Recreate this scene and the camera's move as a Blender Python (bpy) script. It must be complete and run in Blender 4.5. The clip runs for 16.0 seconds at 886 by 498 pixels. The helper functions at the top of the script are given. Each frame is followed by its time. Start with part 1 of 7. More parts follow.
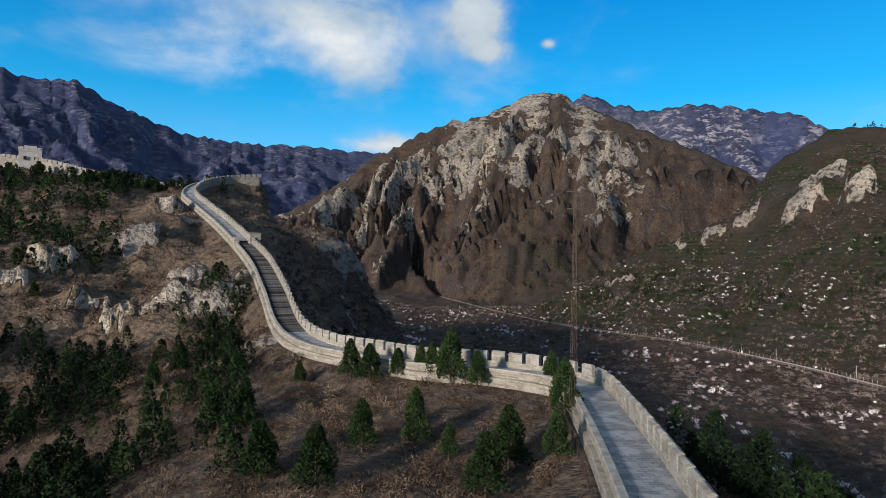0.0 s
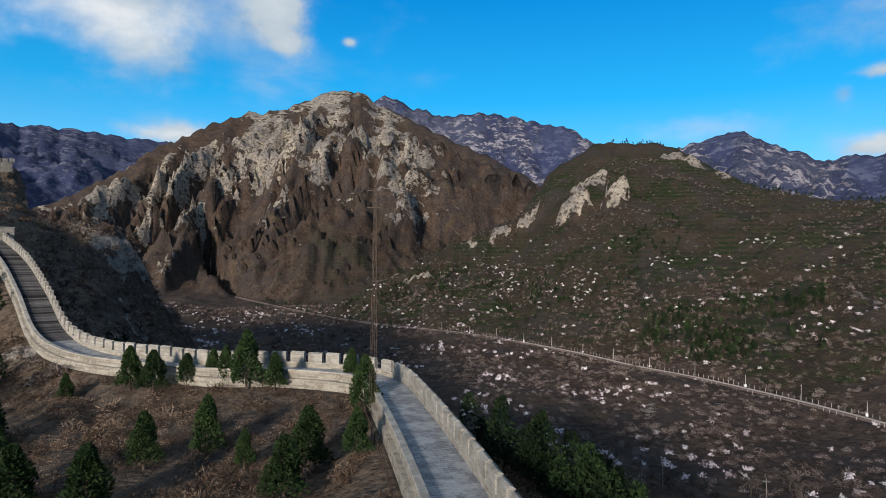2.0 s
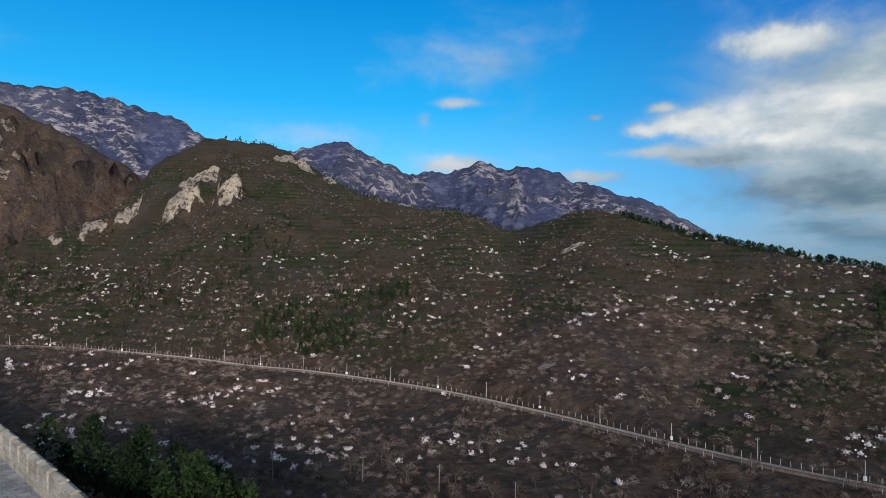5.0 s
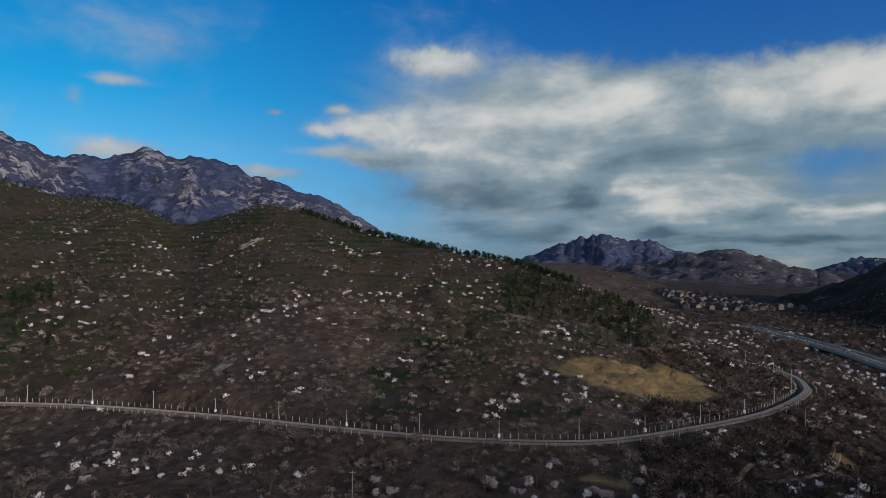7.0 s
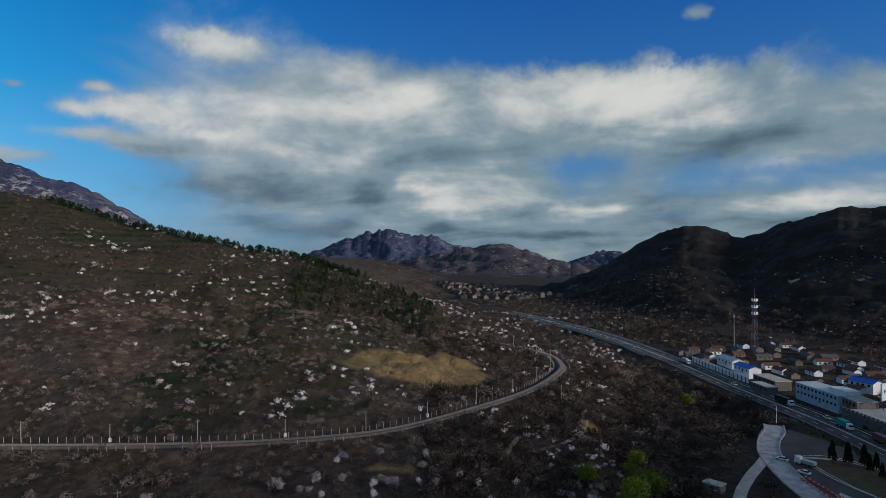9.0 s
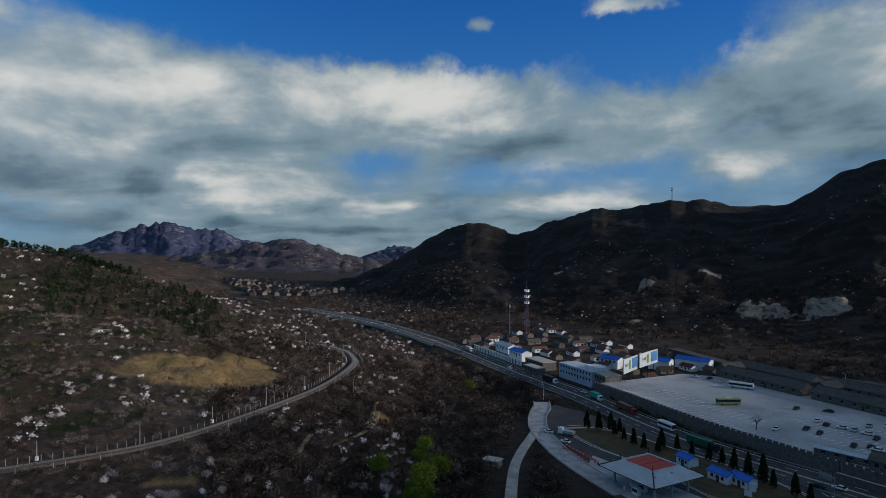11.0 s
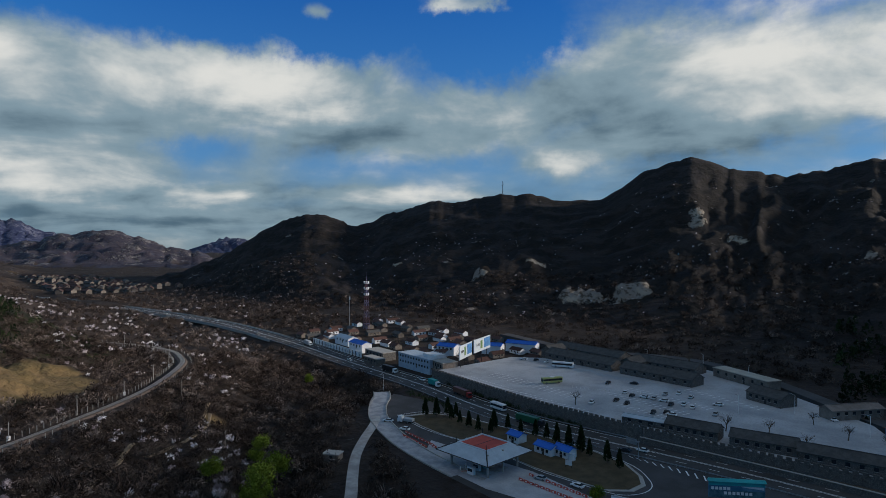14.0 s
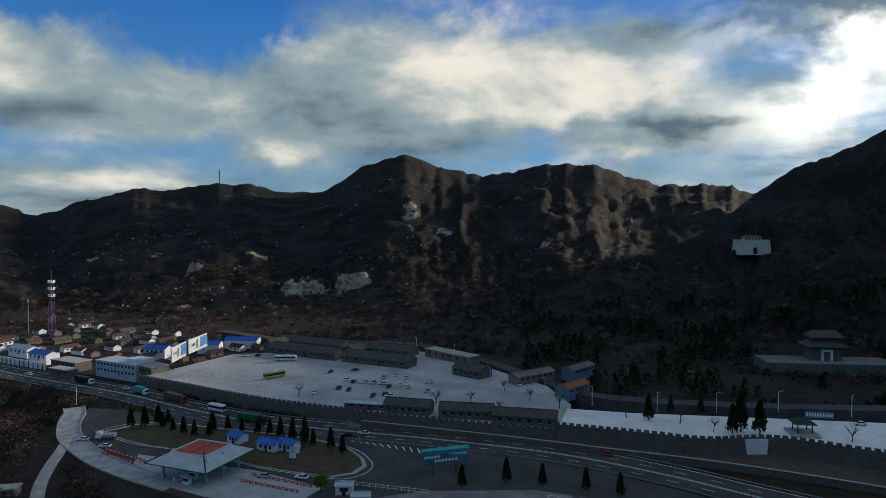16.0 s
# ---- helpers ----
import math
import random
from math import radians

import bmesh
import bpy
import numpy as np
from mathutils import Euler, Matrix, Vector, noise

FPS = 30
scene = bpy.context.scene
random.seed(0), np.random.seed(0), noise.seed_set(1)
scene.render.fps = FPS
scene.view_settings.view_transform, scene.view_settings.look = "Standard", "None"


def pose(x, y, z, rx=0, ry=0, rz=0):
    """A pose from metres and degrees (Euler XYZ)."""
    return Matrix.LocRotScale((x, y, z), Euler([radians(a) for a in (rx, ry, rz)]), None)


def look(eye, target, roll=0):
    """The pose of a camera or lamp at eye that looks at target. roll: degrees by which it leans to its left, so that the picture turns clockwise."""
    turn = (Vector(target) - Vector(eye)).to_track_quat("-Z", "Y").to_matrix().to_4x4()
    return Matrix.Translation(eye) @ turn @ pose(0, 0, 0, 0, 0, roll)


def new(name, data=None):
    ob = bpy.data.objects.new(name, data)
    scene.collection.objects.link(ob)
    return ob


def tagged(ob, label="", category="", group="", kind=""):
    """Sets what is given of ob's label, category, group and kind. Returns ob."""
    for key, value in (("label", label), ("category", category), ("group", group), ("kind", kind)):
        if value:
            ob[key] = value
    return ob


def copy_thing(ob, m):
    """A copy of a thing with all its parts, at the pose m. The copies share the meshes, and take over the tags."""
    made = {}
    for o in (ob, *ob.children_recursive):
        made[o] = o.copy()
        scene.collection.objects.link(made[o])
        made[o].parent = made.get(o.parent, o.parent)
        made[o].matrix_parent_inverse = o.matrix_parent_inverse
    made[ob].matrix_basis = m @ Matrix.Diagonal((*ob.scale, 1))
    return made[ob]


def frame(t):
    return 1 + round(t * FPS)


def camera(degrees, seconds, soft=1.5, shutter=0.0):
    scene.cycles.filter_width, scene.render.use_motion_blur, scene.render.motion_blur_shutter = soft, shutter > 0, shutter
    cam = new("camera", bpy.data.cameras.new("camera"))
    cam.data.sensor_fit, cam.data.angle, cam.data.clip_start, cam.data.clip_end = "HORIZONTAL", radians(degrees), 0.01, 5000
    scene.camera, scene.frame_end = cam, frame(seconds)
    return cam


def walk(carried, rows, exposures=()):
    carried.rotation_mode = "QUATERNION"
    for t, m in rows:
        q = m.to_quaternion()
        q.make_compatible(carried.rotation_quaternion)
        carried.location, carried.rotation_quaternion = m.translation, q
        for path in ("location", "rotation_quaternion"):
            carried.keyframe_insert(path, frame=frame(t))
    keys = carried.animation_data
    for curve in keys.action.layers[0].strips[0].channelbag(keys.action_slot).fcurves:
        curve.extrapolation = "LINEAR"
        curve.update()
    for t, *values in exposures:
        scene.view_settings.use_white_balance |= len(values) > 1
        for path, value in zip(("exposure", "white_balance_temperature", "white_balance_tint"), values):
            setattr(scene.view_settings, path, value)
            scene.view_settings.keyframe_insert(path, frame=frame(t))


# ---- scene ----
EYE = Vector((0, 0, 78))  # the lookout, 78 m over the valley road
# seconds, bearing, pitch and roll in degrees; bearings run clockwise from +y
TURN = [
    (0.0, 0.00, 0.57, -0.66),
    (0.5, 3.60, 0.54, -0.63),
    (1.0, 7.62, 0.52, -0.62),
    (1.5, 12.33, 0.55, -0.63),
    (2.0, 18.31, 0.60, -0.64),
    (2.5, 23.94, 0.66, -0.62),
    (3.0, 29.20, 0.73, -0.63),
    (3.2, 30.79, 0.78, -0.72),
    (5.3, 57.88, 0.94, -0.68),
    (5.5, 61.15, 0.94, -0.68),
    (6.0, 69.68, 0.92, -0.59),
    (6.5, 78.04, 0.89, -0.45),
    (7.0, 82.17, 0.83, -0.34),
    (7.5, 85.77, 0.75, -0.24),
    (8.0, 91.71, 0.63, -0.17),
    (8.5, 97.86, 0.52, -0.08),
    (9.0, 101.69, 0.40, -0.03),
    (9.5, 107.20, 0.27, 0.03),
    (10.0, 112.28, 0.17, 0.05),
    (10.2, 114.10, 0.13, 0.01),
    (12.3, 128.27, -0.34, 0.06),
    (12.5, 128.99, -0.40, 0.09),
    (13.0, 130.51, -0.52, 0.11),
    (13.5, 132.62, -0.66, 0.10),
    (14.0, 135.48, -0.80, 0.12),
    (14.5, 139.36, -0.95, 0.13),
    (15.0, 145.88, -1.13, 0.10),
    (15.5, 152.97, -1.35, 0.10),
    (16.0, 160.80, -1.60, 0.10),
]
cam = camera(71.2, 16.0, soft=0.6)
EXPOSURES = [(0, 0.2, 6500, 10), (3, 0.15, 6500, 10), (5.5, 0.1, 6500, 10), (7, -0.32, 6500, 10), (8.5, -0.3, 6500, 10), (12.5, -0.25, 6500, 10), (14.5, -0.1, 6600, 10), (16, 0.05, 7200, 10)]
walk(cam, [(t, pose(*EYE, 90 + p, r, -b)) for t, b, p, r in TURN], EXPOSURES)


# ---- node helpers ----
def put(nt, socket, value):
    if isinstance(value, bpy.types.NodeSocket):
        nt.links.new(value, socket)
    elif isinstance(value, tuple) and len(value) == 3 and socket.type == "RGBA":
        socket.default_value = (*value, 1)
    else:
        socket.default_value = value


def calc(nt, op, a, b=0.0, c=0.0, clamp=False):
    n = nt.nodes.new("ShaderNodeMath")
    n.operation, n.use_clamp = op, clamp
    for s, v in zip(n.inputs, (a, b, c)):
        put(nt, s, v)
    return n.outputs[0]


def mix(nt, fac, a, b, how="MIX"):
    n = nt.nodes.new("ShaderNodeMix")
    n.data_type, n.blend_type = "RGBA", how
    put(nt, n.inputs[0], fac)
    put(nt, n.inputs[6], a)
    put(nt, n.inputs[7], b)
    return n.outputs[2]


def grain(nt, vec, scale, detail=4.0, rough=0.55, warp=0.0):
    n = nt.nodes.new("ShaderNodeTexNoise")
    put(nt, n.inputs["Vector"], vec)
    for key, v in (("Scale", scale), ("Detail", detail), ("Roughness", rough), ("Distortion", warp)):
        n.inputs[key].default_value = v
    return n.outputs[0]


def band(nt, v, lo, hi):
    """Smoothly 0 below lo, 1 above hi."""
    n = nt.nodes.new("ShaderNodeMapRange")
    n.interpolation_type = "SMOOTHSTEP"
    put(nt, n.inputs[0], v)
    put(nt, n.inputs[1], lo)
    put(nt, n.inputs[2], hi)
    return n.outputs[0]


def attribute(nt, name, out=2):
    n = nt.nodes.new("ShaderNodeAttribute")
    n.attribute_name = name
    return n.outputs[out]


def vector(nt, op, a, b=(0, 0, 0), out=0):
    n = nt.nodes.new("ShaderNodeVectorMath")
    n.operation = op
    put(nt, n.inputs[0], a)
    if op == "SCALE":
        put(nt, n.inputs["Scale"], b)
    else:
        put(nt, n.inputs[1], b)
    return n.outputs[out]


# ---- light ----
SUN_BEARING, SUN_HEIGHT = 219.0, 14.0


def toward(bearing, height):
    b, h = radians(bearing), radians(height)
    return math.sin(b) * math.cos(h), math.cos(b) * math.cos(h), math.sin(h)


# cloud banks: bearing, height, half-width and half-height in degrees, strength, lightness
BANKS = [(-8.7, 16.8, 4.2, 3.6, 0.25, 0.12), (-14, 21.5, 9, 2.6, 0.24, 0.05), (-19, 18.5, 6, 2.5, 0.10, 0.0), (2.9, 20.9, 2.4, 1.7, 0.5, 0.3), (4.0, 18.3, 1.5, 0.7, 0.5, 0.3), (-5.0, 10.0, 3.2, 1.0, 0.40, 0.2), (9.5, 18.8, 0.5, 0.35, 0.36, 0.2),
         (38, 11.2, 7, 1.3, 0.16, 0.05), (54.4, 14.2, 2.2, 0.4, 0.30, 0.1), (54.3, 8.6, 2.2, 0.7, 0.36, 0.2), (51, 12.8, 0.8, 0.7, 0.2, 0.0), (56, 17, 5, 2.2, 0.12, 0.0),
         (81.5, 17.7, 3.0, 1.0, 0.5, 0.34), (74.8, 11.8, 3.2, 1.0, 0.44, 0.3), (72.5, 13.3, 0.9, 0.35, 0.4, 0.25), (66.7, 12.7, 0.7, 0.3, 0.36, 0.2), (85.5, 10.0, 6, 2.0, 0.36, 0.34), (66.5, 7.6, 2.6, 0.6, 0.4, 0.25), (70.5, 11.5, 1.3, 0.5, 0.4, 0.2),
         (77, 8.9, 3.6, 0.9, 0.34, -0.30), (72, 9.6, 3, 0.5, 0.3, 0.1), (86, 5.6, 10, 1.8, 0.30, -0.26), (95, 14.5, 11, 4.0, 0.28, 0.06), (101, 7.5, 9, 3, 0.30, 0.04), (99.7, 6.0, 3.6, 0.5, 0.2, 0.34), (104, 4.4, 5, 1.1, 0.24, 0.32), (111.5, 3.5, 3, 1.1, 0.24, 0.34),
         (117, 4.2, 2.6, 0.7, 0.3, 0.26), (128.5, 4.3, 6, 0.7, 0.30, 0.22), (112, 2.2, 30, 1.1, 0.26, -0.16), (107, 11.5, 8, 3, 0.26, 0.1), (106, 20.5, 13, 2.6, -0.34, 0.0), (114.3, 8.0, 2.6, 1.2, -0.26, 0.0), (129, 6.6, 8, 0.7, -0.10, 0.0),
         (122, 13.9, 6.5, 2.6, 0.34, 0.30), (113, 14.4, 5, 2.4, 0.30, 0.10), (128.5, 9.6, 9, 1.5, 0.32, -0.30), (129, 18.4, 11, 2.5, -0.36, 0.0), (140, 17.6, 5.5, 2.2, -0.36, 0.0), (124.1, 19.8, 1.4, 0.8, 0.52, 0.2), (137.6, 20.9, 3.2, 1.1, 0.6, 0.3), (133, 17, 1.4, 1.4, 0.24, 0.0),
         (139, 11.2, 7, 2.2, 0.28, 0.12), (146.3, 7.0, 2.6, 1.1, 0.30, 0.34), (153, 13.5, 10, 4.5, 0.30, 0.10), (157, 9.0, 8, 1.3, 0.28, -0.26), (163, 15.5, 9, 4, 0.26, 0.16), (176, 16.6, 8, 1.6, 0.32, -0.42), (168, 11.5, 8, 1.6, 0.24, 0.08), (172, 10.3, 2.2, 0.8, 0.2, 0.3),
         (181, 9.0, 7, 1.7, 0.34, -0.62), (194, 17.6, 8, 2.4, 0.34, -0.6), (205, 18, 25, 12, 0.24, 0.0), (240, 25, 30, 14, 0.15, 0.0), (25, 20, 18, 12, -0.14, 0.0)]


def sky():
    world = bpy.data.worlds.new("sky")
    scene.world = world
    world.use_nodes = True
    nt = world.node_tree
    nt.nodes.clear()
    out = nt.nodes.new("ShaderNodeOutputWorld")
    bg = nt.nodes.new("ShaderNodeBackground")
    air = nt.nodes.new("ShaderNodeTexSky")
    air.sky_type, air.sun_disc = "NISHITA", False
    air.sun_elevation, air.sun_rotation = radians(SUN_HEIGHT), radians(SUN_BEARING)
    air.ozone_density, air.air_density, air.dust_density = 3.0, 1.0, 0.6
    way = nt.nodes.new("ShaderNodeTexCoord").outputs["Generated"]
    split = nt.nodes.new("ShaderNodeSeparateXYZ")
    put(nt, split.inputs[0], way)
    x, y, z = split.outputs
    # the sky's brightness from the model, its colour deep blue above and pale low over the horizon
    bright = nt.nodes.new("ShaderNodeRGBToBW")
    put(nt, bright.inputs[0], air.outputs[0])
    lum = calc(nt, "POWER", bright.outputs[0], 0.5)
    south = band(nt, vector(nt, "DOT_PRODUCT", way, toward(145, 0), 1), -0.1, 0.8)
    ramp = nt.nodes.new("ShaderNodeValToRGB")
    el = ramp.color_ramp.elements
    el[0].position, el[0].color = 0.0, (0.44, 0.78, 0.98, 1)
    # overhead, out of view, pale grey is added to fill and neutralise shade
    el[1].position, el[1].color = 1.0, (0.68, 0.72, 0.76, 1)
    for at, c in ((0.10, (0.19, 0.64, 1.02, 1)), (0.24, (0.025, 0.48, 1.02, 1)), (0.40, (0.003, 0.34, 0.94, 1)), (0.5, (0.05, 0.34, 0.75, 1)), (0.66, (0.54, 0.61, 0.68, 1))):
        el.new(at).color = c
    put(nt, ramp.inputs[0], z)
    clear = mix(nt, 1.0, ramp.outputs[0], mix(nt, 1.0, (5.4, 5.4, 5.4), lum, "MULTIPLY"), "MULTIPLY")
    clear = mix(nt, south, clear, mix(nt, 1.0, clear, (0.11, 0.52, 0.80), "MULTIPLY"))
    low = calc(nt, "EXPONENT", calc(nt, "MULTIPLY", calc(nt, "MAXIMUM", z, 0.0), -7.0))
    clear = mix(nt, calc(nt, "MULTIPLY", low, calc(nt, "MULTIPLY", south, 0.9)), clear, (2.7, 3.3, 3.5))
    # a high layer seen in perspective, thickened where the banks lie
    up = calc(nt, "ADD", calc(nt, "MAXIMUM", z, 0.0), 0.16)
    flatv = nt.nodes.new("ShaderNodeCombineXYZ")
    put(nt, flatv.inputs[0], calc(nt, "DIVIDE", x, up))
    put(nt, flatv.inputs[1], calc(nt, "DIVIDE", y, up))
    put(nt, flatv.inputs[2], calc(nt, "MULTIPLY", z, 2.0))
    layer = flatv.outputs[0]
    bank, gleam = 0.0, 0.0
    ragged = calc(nt, "SUBTRACT", grain(nt, way, 16.0, 6.0, 0.6), 0.5)
    torn = calc(nt, "SUBTRACT", grain(nt, vector(nt, "ADD", way, (3.0, 1.0, 2.0)), 18.0, 6.0, 0.6), 0.5)
    bearing, height = calc(nt, "ARCTAN2", x, y), calc(nt, "ARCSINE", z)
    for b, h, wb, wh, k, white in BANKS:
        turn = radians(b if b <= 180 else b - 360)
        off = calc(nt, "WRAP", calc(nt, "SUBTRACT", calc(nt, "MULTIPLY_ADD", ragged, 2.2 * radians(min(wb, 6.0)), bearing), turn), math.pi, -math.pi)
        rise = calc(nt, "SUBTRACT", calc(nt, "MULTIPLY_ADD", torn, 2.2 * radians(min(wh, 2.5)), height), radians(h))
        u = calc(nt, "POWER", calc(nt, "ABSOLUTE", calc(nt, "DIVIDE", off, radians(wb))), 2.0)
        v = calc(nt, "POWER", calc(nt, "ABSOLUTE", calc(nt, "DIVIDE", rise, radians(wh))), 2.0)
        g = calc(nt, "EXPONENT", calc(nt, "MULTIPLY", calc(nt, "ADD", u, v), -0.9))
        bank = calc(nt, "MULTIPLY_ADD", g, k, bank)
        if white:
            gleam = calc(nt, "MULTIPLY_ADD", g, white, gleam)
    veil = calc(nt, "MULTIPLY", south, calc(nt, "SUBTRACT", 1.0, band(nt, z, 0.20, 0.33)))
    bank = calc(nt, "MULTIPLY_ADD", veil, 0.18, calc(nt, "MINIMUM", bank, 0.34))
    billow = grain(nt, layer, 0.75, 7.0, 0.5, 0.4)
    drawn = vector(nt, "MULTIPLY", way, (1.0, 1.0, 2.0))
    puff = grain(nt, drawn, 4.6, 8.0, 0.54, 0.3)
    body = calc(nt, "ADD", calc(nt, "MULTIPLY", billow, 0.42), calc(nt, "MULTIPLY", puff, 0.58))
    body = calc(nt, "ADD", body, bank)
    cover = band(nt, calc(nt, "SUBTRACT", body, calc(nt, "MULTIPLY", south, 0.03)), 0.49, 0.88)
    # undersides grey, crowns and thin edges white
    lower = grain(nt, vector(nt, "ADD", drawn, (0.0, 0.0, 0.09)), 4.6, 8.0, 0.54, 0.3)
    folds = calc(nt, "ADD", calc(nt, "MULTIPLY", calc(nt, "SUBTRACT", grain(nt, layer, 1.25, 6.0, 0.5, 0.3), 0.5), 1.7), calc(nt, "MULTIPLY", calc(nt, "SUBTRACT", grain(nt, drawn, 3.1, 7.0, 0.52, 0.2), 0.5), 1.2))
    crown = calc(nt, "ADD", calc(nt, "MULTIPLY", calc(nt, "SUBTRACT", puff, lower), 1.1), folds)
    crown = calc(nt, "ADD", crown, calc(nt, "MULTIPLY_ADD", band(nt, z, 0.02, 0.17), 0.16, -0.10))
    crown = calc(nt, "MULTIPLY_ADD", gleam, 0.8, crown)
    shade = mix(nt, south, (2.4, 3.5, 4.6), (1.0, 1.75, 2.4))
    middle = mix(nt, south, (5.2, 6.1, 6.9), (2.7, 3.9, 4.7))
    tone = mix(nt, band(nt, crown, -0.46, 0.08), shade, middle)
    tone = mix(nt, band(nt, crown, 0.02, 0.66), tone, mix(nt, south, (9.2, 9.3, 9.4), (8.9, 9.0, 8.7)))
    clouded = mix(nt, cover, clear, tone)
    # the veiled sun behind the western clouds
    near = vector(nt, "DOT_PRODUCT", way, toward(191.5, 12.8), 1)
    wide = calc(nt, "POWER", calc(nt, "MAXIMUM", near, 0.0), 90.0)
    core = calc(nt, "POWER", calc(nt, "MAXIMUM", near, 0.0), 330.0)
    gaps = band(nt, grain(nt, way, 7.0, 5.0, 0.5, 0.3), 0.30, 0.62)
    glow = calc(nt, "ADD", calc(nt, "MULTIPLY", wide, calc(nt, "MULTIPLY", gaps, 5.0)), calc(nt, "MULTIPLY", core, calc(nt, "MULTIPLY", gaps, 18.0)))
    glow = calc(nt, "MULTIPLY", glow, calc(nt, "MULTIPLY_ADD", band(nt, crown, -0.42, -0.02), 0.92, 0.08))
    lit = mix(nt, 1.0, clouded, mix(nt, 1.0, (1.0, 0.97, 0.9), glow, "MULTIPLY"), "ADD")
    bg.inputs["Strength"].default_value = 0.088
    put(nt, bg.inputs[0], lit)
    nt.links.new(bg.outputs[0], out.inputs[0])


sky()
sun = new("sun", bpy.data.lights.new("sun", "SUN"))
sun.data.energy, sun.data.angle, sun.data.color = 4.7, radians(6.0), (1.0, 0.88, 0.75)
sun.matrix_world = look(1000 * Vector(toward(SUN_BEARING, SUN_HEIGHT)), (0, 0, 0))


# ---- materials ----
def blank(name):
    m = bpy.data.materials.new(name)
    m.use_nodes = True
    return m, m.node_tree, m.node_tree.nodes["Principled BSDF"]


def bumped(nt, shader, height, distance, strength=1.0):
    n = nt.nodes.new("ShaderNodeBump")
    n.inputs["Strength"].default_value, n.inputs["Distance"].default_value = strength, distance
    put(nt, n.inputs["Height"], height)
    nt.links.new(n.outputs[0], shader.inputs["Normal"])


def surface(name, one, two, scale=1.5, rough=0.85, metal=0.0, relief=0.01, fleck=14.0, vary=0.0, gloss=0.2):
    """A matt surface that wanders between two colours, with grain and stains."""
    m, nt, sh = blank(name)
    co = nt.nodes.new("ShaderNodeTexCoord").outputs["Object"]
    big, fine = grain(nt, co, scale, 5, 0.6), grain(nt, co, scale * fleck, 4, 0.6)
    c = mix(nt, band(nt, big, 0.35, 0.65), one, two)
    c = mix(nt, calc(nt, "MULTIPLY", band(nt, fine, 0.4, 0.75), 0.35), c, (one[0] * 0.5, one[1] * 0.5, one[2] * 0.5))
    if vary:
        r = nt.nodes.new("ShaderNodeObjectInfo").outputs["Random"]
        hs = nt.nodes.new("ShaderNodeHueSaturation")
        put(nt, hs.inputs["Value"], calc(nt, "MULTIPLY_ADD", r, 2 * vary, 1 - vary))
        put(nt, hs.inputs["Color"], c)
        c = hs.outputs[0]
    put(nt, sh.inputs["Base Color"], c)
    sh.inputs["Metallic"].default_value = metal
    sh.inputs["Specular IOR Level"].default_value = gloss
    put(nt, sh.inputs["Roughness"], calc(nt, "MULTIPLY_ADD", fine, 0.2, rough - 0.1))
    bumped(nt, sh, calc(nt, "ADD", fine, calc(nt, "MULTIPLY", big, 2.0)), relief)
    return m


